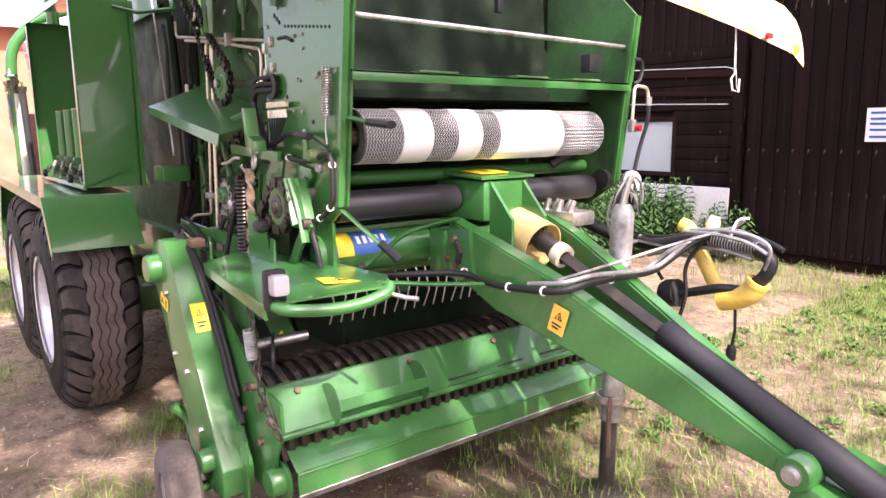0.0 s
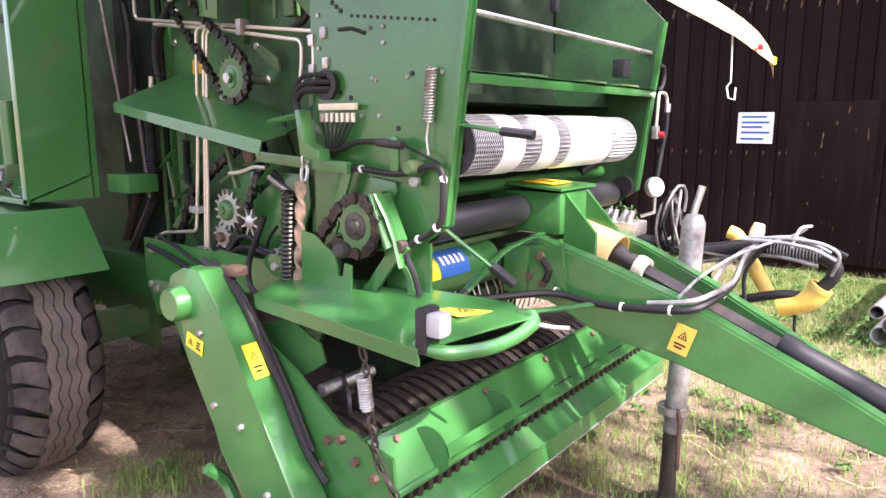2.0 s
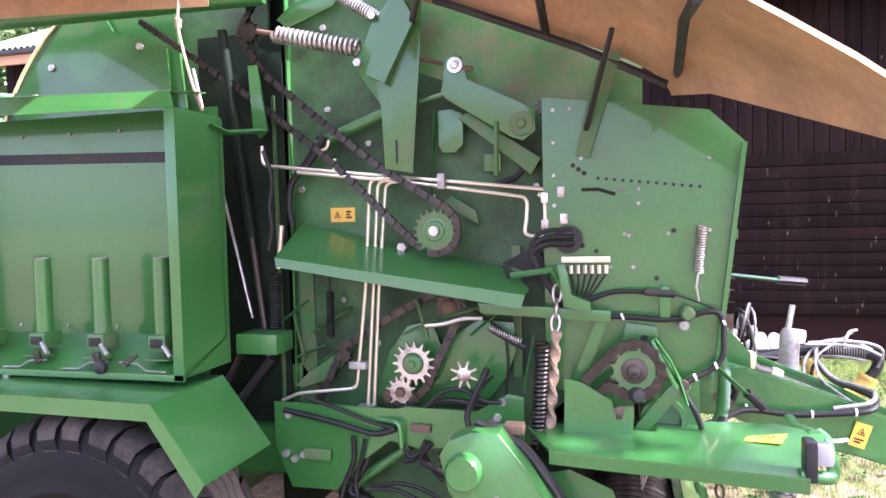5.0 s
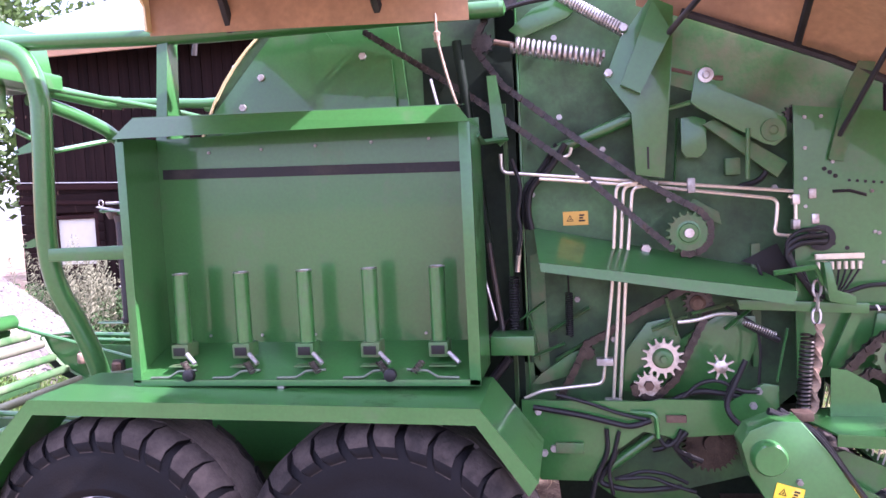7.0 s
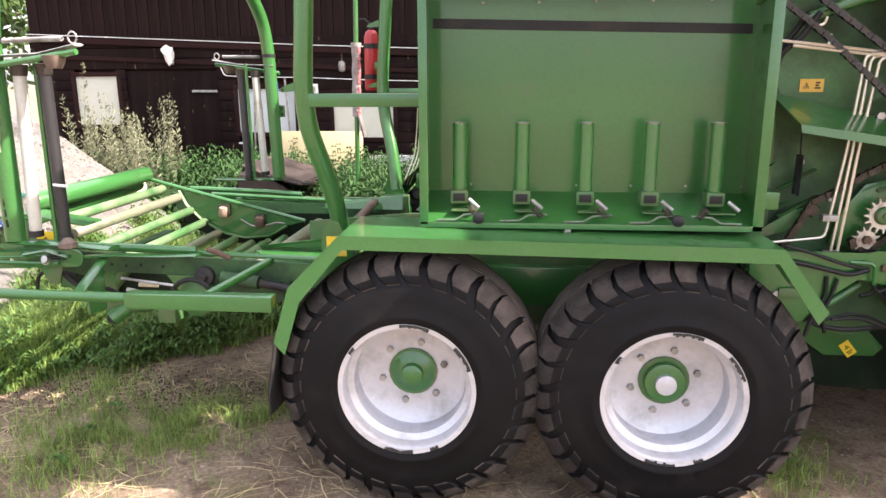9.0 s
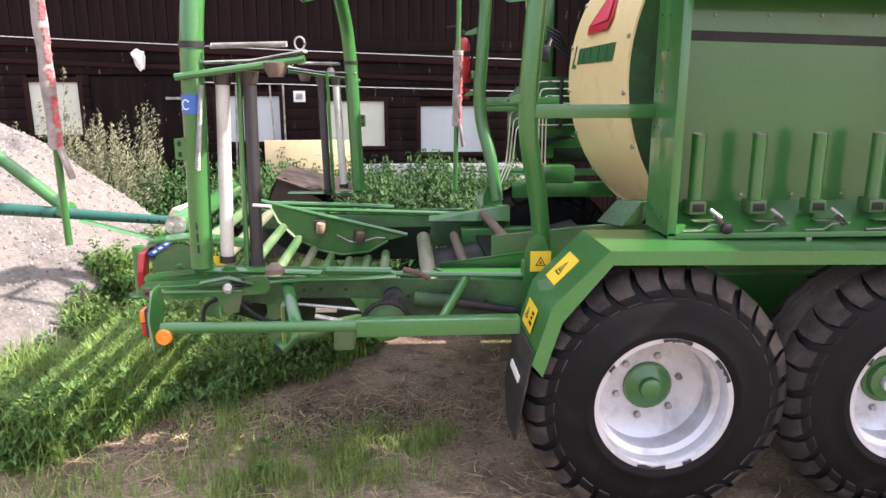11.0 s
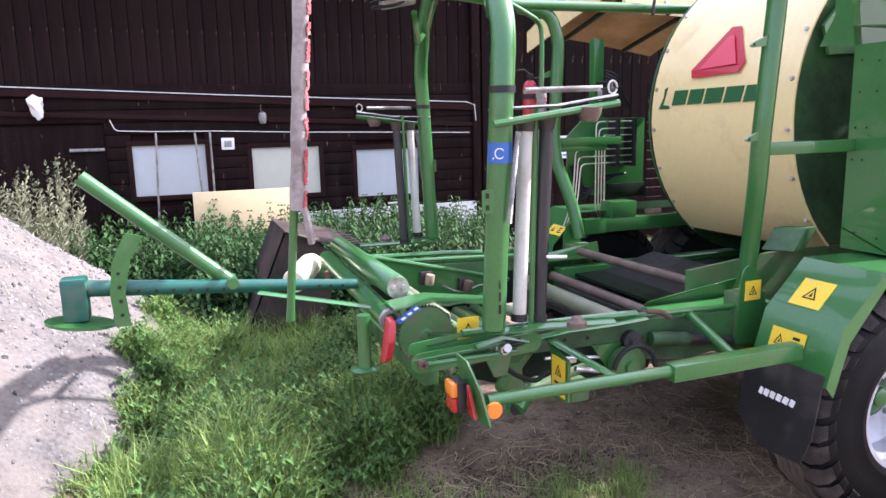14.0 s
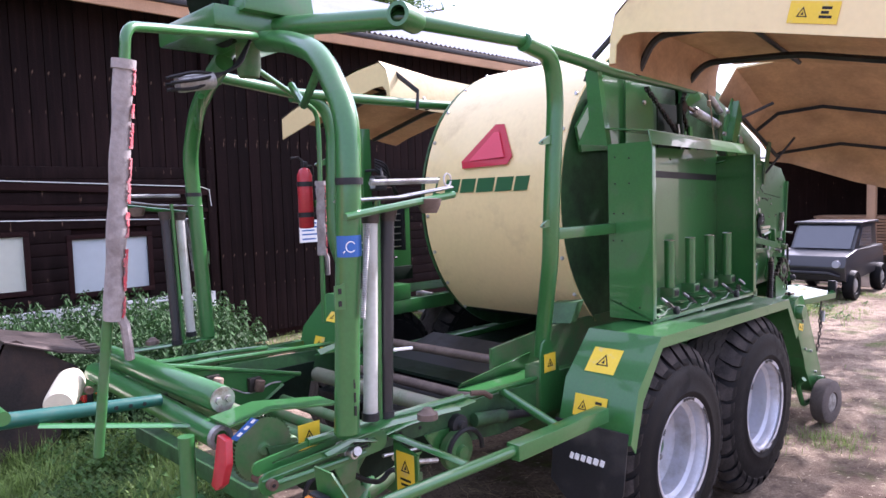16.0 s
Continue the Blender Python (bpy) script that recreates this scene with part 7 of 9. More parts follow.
bp("cable", tube([(1.88, -1.24, 0.97), (1.87, -1.24, 1.07), (1.91, -1.24, 1.16), (1.96, -1.24, 1.21)], 0.006, 6, bend=0.03), HOSE)
bp("cable", tube([(1.59, -1.22, 0.85), (1.64, -1.22, 0.86), (1.66, -1.22, 0.90), (1.70, -1.22, 0.83), (1.75, -1.22, 0.78)], 0.010, 6, bend=0.03), HOSE)
bp("cable", tube([(1.38, -1.26, 0.92), (1.36, -1.26, 0.82), (1.32, -1.26, 0.73)], 0.009, 6, bend=0.03), HOSE)
bp("cable", tube([(1.39, -1.26, 0.92), (1.38, -1.26, 0.82), (1.34, -1.26, 0.73)], 0.007, 6, bend=0.03), HOSE)
bp("cable", tube([(1.43, -1.22, 0.72), (1.55, -1.22, 0.76), (1.64, -1.22, 0.75), (1.73, -1.22, 0.71)], 0.008, 6, bend=0.03), HOSE)

# ---- wrapping table and frame at the back ----
def slotted_bar(p, q, half, slot, y, depth):
    """A flat bar with round ends and a long slot, upright along the machine."""
    p, q = Vector((p[0], 0, p[1])), Vector((q[0], 0, q[1]))
    d = (q - p).normalized()
    u = Vector((-d.z, 0, d.x))
    def loop(h, a, b):
        arc = [math.pi * (0.5 + k / 10) for k in range(11)]
        return [a + (d * math.cos(t) + u * math.sin(t)) * h for t in arc] + [b - (d * math.cos(t) + u * math.sin(t)) * h for t in arc]
    bm = bmesh.new()
    rings = []
    for yy in (y, y + depth):
        for h, a, b in ((half, p, q), (slot, p + d * 0.06, q - d * 0.05)):
            rings.append([bm.verts.new(v + Vector((0, yy, 0))) for v in loop(h, a, b)])
    for a, b in ((0, 1), (2, 3), (0, 2), (1, 3)):
        n = len(rings[a])
        for i in range(n):
            j = (i + 1) % n
            bm.faces.new((rings[a][i], rings[a][j], rings[b][j], rings[b][i]))
    bmesh.ops.recalc_face_normals(bm, faces=bm.faces[:])
    return bm


for s in (-1, 1):
    my = (lambda y: y) if s < 0 else mirrored
    hoop = bp("frame_hoop", tube([(-0.925, my(-1.27), 1.10), (-0.955, my(-1.32), 1.34), (-1.035, my(-1.425), 1.66), (-1.045, my(-1.44), 1.85), (-1.00, my(-1.45), 2.50), (-1.06, my(-1.47), 2.69), (-1.30, my(-1.49), 2.72)], 0.044, 16, bend=0.16), GREEN, "bent green tube of the wrapper frame")
    for z in (2.22, 1.80):
        part("lug", plate([(-1.155, my(-1.46), z + 0.028), (-1.135, my(-1.46), z + 0.044), (-1.04, my(-1.46), z + 0.082), (-1.04, my(-1.46), z + 0.030), (-1.135, my(-1.46), z + 0.020)], (0, 0.010, 0)), GREEN, hoop)
        part("lug_hole", cyl((-1.134, my(-1.4605), z + 0.032), (-1.134, my(-1.4625), z + 0.032), 0.006, n=8), INK, hoop)
    part("foot_plate", plate([(-1.02, my(-1.325), 1.12), (-1.00, my(-1.325), 1.185), (-0.97, my(-1.325), 1.205), (-0.93, my(-1.325), 1.195), (-0.83, my(-1.325), 0.95), (-0.85, my(-1.325), 0.80), (-1.03, my(-1.325), 0.80)], (0, -0.012 * (1 if s < 0 else -1), 0)), GREEN, hoop)
    part("foot_block", box((-1.02, min(my(-1.325), my(-1.22)), 0.80), (-0.84, max(my(-1.325), my(-1.22)), 1.06), 0.008), GREEN2, hoop)
    bp("box_strut", box((-1.02, my(-1.45) - 0.02, 1.755), (-0.47, my(-1.45) + 0.02, 1.815), 0.006), GREEN)
    sticker((-0.945, my(-1.3385), 1.075), (1, 0, 0), (0, 0, 1), 0.10, 0.10, baler)
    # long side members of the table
    side = bp("table_side", sideplate([(-2.66, 1.06), (-2.30, 1.01), (-1.67, 0.99), (-0.95, 0.965), (-0.95, 0.78), (-1.32, 0.765), (-1.66, 0.80), (-1.69, 0.895), (-2.20, 0.905), (-2.24, 0.87), (-2.62, 0.93)], my(-1.30), 0.02), SHADEGRIMY, "dark green table side member")
    part("bracket", plate([(-1.86, my(-1.31), 0.90), (-1.70, my(-1.31), 0.895), (-1.735, my(-1.31), 0.775), (-1.765, my(-1.31), 0.765)], (0, 0.012, 0)), GREEN, side)
    # sheet behind the side gaps, painted as the shade in them
    part("lower_shade_web", plate([(-2.58, my(-1.20), 0.93), (-1.40, my(-1.20), 0.93), (-1.46, my(-1.20), 0.70), (-2.16, my(-1.20), 0.70), (-2.45, my(-1.20), 0.80)], (0, 0.012, 0)), SHADECAV, side)
    each_bolt(part, "bolt_hole", ([(x, my(-1.30) - (0.0005 if s < 0 else -0.0205), z) for x, z in ((-2.16, 0.945), (-2.08, 0.94), (-2.0, 0.945), (-1.88, 0.94), (-1.58, 0.90), (-1.50, 0.905), (-1.2, 0.87))], (0, s, 0), 0.010, 0.002), INK, side)
    part("white_fitting", cyl((-2.03, my(-1.285), 0.835), (-1.93, my(-1.275), 0.83), 0.012, n=10), WPLAST, side)
    part("push_rod", cyl((-2.11, my(-1.31), 0.875), (-1.80, my(-1.30), 0.835), 0.008, n=8), STEEL, side)
    bp("table_rail", tube([(-2.55, my(-1.40), 1.075), (-1.95, my(-1.38), 1.06), (-1.66, my(-1.36), 1.045)], 0.018, 8), GREEN)
    bp("table_rail", tube([(-2.35, my(-1.33), 1.045), (-1.0, my(-1.30), 0.995)], 0.014, 8), GREEN)
    bp("slide_plate", plate([(-1.42, my(-1.10), 0.99), (-0.86, my(-1.10), 0.985), (-0.86, my(-1.14), 1.09), (-1.42, my(-1.13), 1.02)], (0, 0.008, 0)), GREEN)
    bp("slide_plate", plate([(-1.45, my(-1.12), 0.985), (-0.86, my(-1.10), 0.98), (-0.86, my(-1.28), 0.97), (-1.30, my(-1.27), 0.965)], (0, 0, 0.008)), GREEN)
    bp("link_bar", slotted_bar((-2.748, 0.992), (-2.25, 1.015), 0.042, 0.009, my(-1.46), 0.012), GREEN, "slotted green link bar")
    bp("link_bar", slotted_bar((-2.76, 1.035), (-2.38, 1.07), 0.026, 0.005, my(-1.405), 0.012), GREEN)
    pin = bp("link_pin", cyl((-2.748, my(-1.485), 0.992), (-2.748, my(-1.36), 0.992), 0.020, n=14), RUST)
    part("pin_hole", cyl((-2.748, my(-1.4855), 0.992), (-2.748, my(-1.487), 0.992), 0.007, n=10), INK, pin)
    pv = bp("pivot_pin", lathe([(0.013, 0.0), (0.020, 0.0), (0.023, 0.006), (0.023, 0.03), (0.030, 0.032), (0.030, 0.10), (0.0, 0.10)], (-2.392, my(-1.49), 1.007), (0, 1 if s < 0 else -1, 0), 18), STEEL)
    part("pivot_bore", cyl((-2.392, my(-1.475), 1.007), (-2.392, my(-1.47), 1.007), 0.013, n=12), INK, pv)
    bp("pivot_bracket", plate([(-2.46, my(-1.44), 0.96), (-2.34, my(-1.44), 0.97), (-2.36, my(-1.44), 0.88), (-2.42, my(-1.44), 0.875)], (0, 0.014, 0), None, 0.003), GREEN2)
    if s > 0:
        arc = [(-2.495, 1.105), (-2.446, 1.000), (-2.331, 0.883), (-2.169, 0.795), (-2.023, 0.762), (-1.835, 0.780), (-1.705, 0.855)]
        tr = bp("trough_side", sideplate([(-2.715, 1.170), (-2.41, 1.090), (-1.60, 0.880)] + arc[::-1], 0.180, 0.012), GREEN, "dark green curved table side")
        part("trough_rim", tube([(x, 0.163, z) for x, z in arc], 0.017, 4, flat=0.6), GREEN2, tr)
        part("trough_edge", tube([(-2.735, 0.175, 1.187), (-2.41, 0.175, 1.103), (-1.57, 0.175, 0.892)], 0.014, 8), GREEN, tr)
        for x, z, m in ((-2.165, 0.960, PALERUST), (-1.90, 0.893, RUST)):
            br = part("film_brake", box((x - 0.04, 0.145, z - 0.04), (x + 0.04, 0.180, z + 0.045), 0.006), DARKSTEEL, tr)
            part("brake_drum", lathe([(0.0, 0.0), (0.026, 0.0), (0.030, 0.006), (0.030, 0.062), (0.026, 0.068), (0.0, 0.068)], (x + 0.004, 0.120, z - 0.034), (0.15, -0.1, 1), 18), m, br)
        part("feed_line", tube([(-2.05, 0.165, 0.90), (-1.96, 0.16, 0.85), (-1.89, 0.158, 0.85), (-1.78, 0.165, 0.88), (-1.72, 0.165, 0.872)], 0.006, 6, bend=0.03), GALV, tr)
    # tail lights
    bar = bp("light_bar", tube([(-2.60, my(-1.765), 0.925), (-1.76, my(-1.785), 0.925)], 0.024, 12), GREEN, "green tube that carries the tail lamps")
    part("bar_sleeve", box((-1.80, my(-1.785) - 0.035, 0.885), (-1.12, my(-1.785) + 0.035, 0.955), 0.006), GREEN, bar)
    part("bar_strut", tube([(-2.14, my(-1.40), 1.0), (-2.05, my(-1.77), 0.935)], 0.026, 6, flat=0.4), GREEN, bar)
    part("bar_strut", tube([(-1.30, my(-1.30), 0.985), (-1.45, my(-1.77), 0.93)], 0.022, 10), GREEN, bar)
    lp = part("lamp_plate", plate([(-2.655, my(-1.70), 1.065), (-2.64, my(-1.80), 0.97), (-2.62, my(-1.83), 0.85), (-2.62, my(-1.75), 0.835), (-2.645, my(-1.60), 0.97), (-2.655, my(-1.60), 1.065)], (0.008, 0, 0)), GREEN, bar)
    lamp = part("tail_lamp", box((-2.69, my(-1.655) - 0.045, 0.86), (-2.655, my(-1.655) + 0.045, 0.985), 0.008), BLACK, bar, "tail lamp with orange and red lenses")
    part("lens", box((-2.712, my(-1.655) - 0.04, 0.925), (-2.688, my(-1.655) + 0.04, 0.98), 0.008), ORANGE, lamp)
    part("lens", box((-2.708, my(-1.655) - 0.04, 0.865), (-2.688, my(-1.655) + 0.04, 0.922), 0.008), REDLENS, lamp)
    part("triangle_reflector", plate([(-2.655, my(-1.73), 0.985), (-2.64, my(-1.765), 0.86), (-2.64, my(-1.70), 0.865)], (-0.012, 0, 0)), REDLENS, bar)
    part("side_reflector", lathe([(0.0, 0.0), (0.030, 0.0), (0.034, 0.006), (0.034, 0.014), (0.0, 0.014)], (-2.585, my(-1.80), 0.895), (0, -1 if s > 0 else 1, 0), 20), ORANGE, bar, "round orange side reflector")
sticker((-2.146, -1.50, 0.860), (0, -1, 0), (0, 0, 1), 0.11, 0.17, baler)
bp("sticker_plate", plate([(-2.143, -1.42, 0.98), (-2.143, -1.57, 0.945), (-2.143, -1.57, 0.765), (-2.143, -1.43, 0.745)], (0.012, 0, 0)), GREEN)
sticker((-2.49, -1.322, 1.07), (1, 0, 0), (0, 0, 1), 0.10, 0.10, baler)
for x, z, r, m in ((-2.725, 1.222, 0.055, GREEN), (-2.61, 1.116, 0.030, WORNGREEN), (-2.50, 1.056, 0.030, ROLLER), (-2.41, 0.962, 0.028, WORNGREEN), (-2.31, 0.879, 0.028, WORNGREEN), (-2.21, 0.802, 0.028, ROLLER), (-2.095, 0.754, 0.028, WORNGREEN), (-1.97, 0.726, 0.028, WORNGREEN), (-1.845, 0.736, 0.030, GREEN2), (-1.72, 0.766, 0.030, WORNGREEN), (-1.46, 0.873, 0.046, ROLLER), (-1.25, 0.890, 0.030, DARKROLL)):
    ro = bp("table_roller", lathe([(0.0, 0.0), (r - 0.006, 0.0), (r, 0.008), (r, 1.222), (r - 0.006, 1.23), (0.0, 1.23)], (x, -1.075, z), (0, 1, 0), 22), m, "worn steel table roller")
    if r > 0.05:
        part("roller_cap", lathe([(0.0, 0.0), (r - 0.004, 0.0), (r - 0.004, 0.006), (0.0, 0.006)], (x, -1.088, z), (0, 1, 0), 20), STEEL, ro)
        each_bolt(part, "bolt", ([(x - 0.02, -1.088, z), (x + 0.022, -1.088, z)], (0, -1, 0), 0.015, 0.012), STEEL, ro)
bp("rear_cross_tube", cyl((-2.80, -1.19, 1.115), (-2.80, 0.16, 1.15), 0.048, n=18), GREEN)
bp("cross_tube_end", lathe([(0.030, 0.0), (0.046, 0.0), (0.05, 0.02), (0.03, 0.02)], (-2.80, -1.215, 1.115), (0, 1, 0), 18), GALV)
gg = bp("gear_guard", gear((-2.662, 1.049), 0.128, 0.120, 52, -1.272, -1.250), GREEN2, "dark green toothed gear wheel")
part("gear_disc", lathe([(0.0, 0.0), (0.020, 0.0), (0.026, 0.010), (0.032, 0.012), (0.112, 0.014), (0.118, 0.020), (0.118, 0.045), (0.0, 0.045)], (-2.662, -1.284, 1.049), (0, 1, 0), 40), GREEN2, gg)
bp("guard_hood", plate([(-2.80, -1.28, 1.17), (-2.62, -1.28, 1.19), (-2.30, -1.28, 1.14), (-2.30, -1.12, 1.14), (-2.62, -1.12, 1.19), (-2.80, -1.12, 1.17)], (0, 0, 0.008)), GREEN)
bl = bp("blue_label", plate([(-2.803, -1.286, 1.131), (-2.714, -1.286, 1.188), (-2.685, -1.286, 1.173), (-2.781, -1.286, 1.116)], (0, -0.003, 0)), BLUE, "small blue and white label")
for k in range(3):
    part("print", plate([(-2.780 + 0.028 * k, -1.2892, 1.136 + 0.018 * k), (-2.764 + 0.028 * k, -1.2892, 1.146 + 0.018 * k), (-2.753 + 0.028 * k, -1.2892, 1.140 + 0.018 * k), (-2.769 + 0.028 * k, -1.2892, 1.130 + 0.018 * k)], (0, -0.0008, 0)), WHITE, bl)
bp("red_guard", plate([(-2.835, -1.245, 1.145), (-2.835, -1.310, 1.135), (-2.845, -1.325, 1.05), (-2.855, -1.305, 0.975), (-2.86, -1.265, 0.945), (-2.86, -1.225, 0.955), (-2.85, -1.245, 1.02), (-2.84, -1.250, 1.08)], (0.03, 0, 0), None, 0.006), RED, "red painted guard")
bp("upright_post", cyl((-2.90, -1.13, 0.89), (-2.90, -1.13, 1.13), 0.030, n=18), GREEN)
bp("foot_shoe", lathe([(0.0, 0.0), (0.055, 0.012), (0.062, 0.02), (0.04, 0.03), (0.0, 0.03)], (-2.905, -1.125, 0.865), (0, 0, 1), 24), GREEN)
# beam darkened in colour to sink into the shade below the table
bp("under_frame", box((-2.62, -1.08, 0.74), (-2.54, 0.15, 0.82), 0.01), SHADEGRIMY)
bp("under_frame", tube([(-2.1, -1.2, 0.95), (-2.3, -1.2, 0.72), (-2.1, -1.2, 0.68), (-1.7, -1.15, 0.80)], 0.04, 10, bend=0.08), GREEN2)
bp("under_frame", box((-1.95, -1.28, 0.62), (-1.85, 0.3, 0.72), 0.01), GREEN2)
bp("under_pulley", lathe([(0.0, 0.0), (0.02, 0.0), (0.025, 0.02), (0.05, 0.025), (0.05, 0.06), (0.0, 0.06)], (-1.65, -1.36, 0.90), (0, 1, 0), 24), BLACK)
bp("ram", cyl((-1.35, -1.35, 0.88), (-1.05, -1.32, 0.82), 0.022, n=14), BLACK)
bp("ram", cyl((-1.55, -1.33, 0.90), (-1.35, -1.35, 0.88), 0.034, n=14), SHADEGRIMY)
bp("rubber_sheet", plate([(-1.48, -1.05, 0.79), (-1.0, -1.05, 0.87), (-0.45, -1.05, 1.00), (-0.45, 0.10, 1.00), (-1.0, 0.10, 0.87), (-1.48, 0.10, 0.79)], (0, 0, -0.01)), BLACK, "black rubber sheet below the rollers")
bp("long_roller", cyl((-1.0, -1.07, 1.045), (-1.05, 0.12, 1.045), 0.028, n=14), DARKROLL)
bp("catch_handle", tube([(-1.60, -1.36, 1.05), (-1.54, -1.39, 1.045), (-1.48, -1.38, 1.01)], 0.014, 8), RUST)
hood = bp("drum_hood", plate([(-0.594, -1.031, 1.205), (-0.483, -1.005, 1.316), (-0.400, -1.150, 1.325), (-0.500, -1.165, 1.205)], (0.10, 0.02, 0), None, 0.004), SHADEGRIMY, "small dark green hood below the drum")
# hydraulic pipes and their carrier on the far side
hb = bp("valve_carrier", sideplate([(-0.80, 1.36), (-0.803, 1.82), (-0.655, 1.962), (-0.10, 1.95), (-0.10, 1.36)], 0.72, 0.012, None, 0.003), GREEN, "green pipe carrier plate behind the drum")
part("carrier_post", box((-0.56, 0.735, 1.90), (-0.475, 0.81, 2.55), 0.008), GREEN, hb)
part("carrier_beam", box((-0.78, 0.46, 1.10), (0.14, 0.56, 1.205), 0.008), GREEN, hb)
part("beam_end", box((-0.80, 0.455, 1.098), (-0.62, 0.462, 1.207), 0.002), GREEN, hb)
part("carrier_block", box((-0.563, 0.46, 1.205), (-0.345, 0.62, 1.325), 0.006), GREEN, hb)
# strip laid on the plate, its colour standing for a shaded gap
part("carrier_slot", box((-0.45, 0.70, 1.33), (-0.10, 0.716, 1.44), 0.002), SHADECAV, hb)
part("carrier_rail", box((-1.02, 0.50, 1.715), (-0.60, 0.535, 1.762), 0.004), GREEN, hb)
for x in (-0.43, -0.28):
    part("pipe_clamp", box((x - 0.012, 0.585, 1.58), (x + 0.012, 0.715, 1.945), 0.003), BLACK, hb)
for k in range(7):
    z = 1.925 - 0.052 * k
    if k < 4:
        xb = -0.61 + 0.026 * k
        line = [(-0.27, 0.62, z), (xb, 0.62, z), (xb, 0.62, 1.26), (xb + 0.05, 0.62, 1.16), (xb + 0.13, 0.62, 0.86)]
    else:
        xb = -0.80 + 0.024 * (k - 4)
        line = [(-0.27, 0.62, z), (xb, 0.60, z), (xb - 0.01, 0.60, 1.52), (xb - 0.03, 0.60, 1.33), (xb - 0.12, 0.60, 1.10)]
    part("pipe", tube(line, 0.0055, 6, bend=0.045), PIPE, hb)
    if k % 2 == 0:
        part("pipe_nut", cyl((-0.53, 0.62, z), (-0.50, 0.62, z), 0.010, n=6), GALV, hb)
for k in range(4):
    part("hose", tube([(-0.74 - 0.02 * k, 0.66, 1.60), (-0.70, 0.66, 1.40 - 0.03 * k), (-0.56, 0.64, 1.45 + 0.02 * k), (-0.40 + 0.03 * k, 0.66, 1.52)], 0.011, 7, bend=0.08), HOSE, hb)
wl = part("work_lamp", box((-0.665, 0.45, 2.06), (-0.555, 0.53, 2.17), 0.012), BLACK, hb, "black work lamp with a clear lens")
part("lens", box((-0.668, 0.462, 2.075), (-0.664, 0.518, 2.155), 0.002), CLEARLENS, wl)
part("lamp_bracket", tube([(-0.56, 0.50, 2.16), (-0.53, 0.55, 2.22), (-0.53, 0.74, 2.22)], 0.012, 6), BLACK, wl)
for k in range(5):
    part("hose", tube([(-0.55, 0.60, 2.30 - 0.02 * k), (-0.48, 0.55, 2.27 - 0.03 * k), (-0.40 + 0.02 * k, 0.60, 2.16 - 0.03 * k), (-0.30, 0.66, 2.02)], 0.009, 6, bend=0.05), HOSE, hb)

# turning arms with their film rollers
head = bp("turn_head", box((-2.48, -0.70, 2.78), (-1.95, -0.10, 2.88), 0.015), GREEN, "green turning head of the wrapper")
part("motor_housing", plate([(-2.36, -0.75, 2.86), (-1.98, -0.75, 2.86), (-2.02, -0.75, 3.14), (-2.30, -0.75, 3.14)], (0, 0.6, 0), None, 0.01), GREEN, head)
part("motor", lathe([(0.0, 0.0), (0.05, 0.0), (0.06, 0.05), (0.06, 0.20), (0.0, 0.20)], (-2.17, -0.43, 2.62), (0, 0, 1), 24), GREEN2, head)
for s in (-1, 1):
    my = (lambda y: y) if s < 0 else (lambda y: mirrored(y))
    part("head_arm", tube([(-1.90, my(-1.36), 2.765), (-1.98, my(-1.28), 2.765), (-2.15, my(-0.70), 2.82), (-2.2, my(-0.50), 2.83)], 0.046, 14, bend=0.08), GREEN, head)
part("arm_socket", lathe([(0.035, 0.0), (0.052, 0.0), (0.055, 0.02), (0.055, 0.16), (0.0, 0.16)], (-2.02, -1.40, 2.76), (0.9, 0.35, 0.0), 20), GREEN, head)
part("film_motor", lathe([(0.0, 0.0), (0.034, 0.0), (0.038, 0.01), (0.038, 0.17), (0.0, 0.17)], (-2.62, -0.60, 2.52), (1, -0.05, 0.2), 18), GALV, head)
for k in range(6):
    a = 1.05 * k
    part("hose", tube([(-2.66, -0.60 + 0.03 * math.cos(a), 2.52 + 0.03 * math.sin(a)), (-2.55, -0.62 + 0.045 * math.cos(a), 2.54 + 0.045 * math.sin(a)), (-2.42, -0.61, 2.58), (-2.30, -0.58 + 0.01 * k, 2.64), (-2.22, -0.55, 2.78)], 0.008, 6, bend=0.05), HOSE, head)
# solid disc coloured as the shade inside the head's opening
part("head_arch", cyl((-2.365, -0.43, 2.89), (-2.30, -0.43, 2.93), 0.16, n=28), SHADECAV, head)


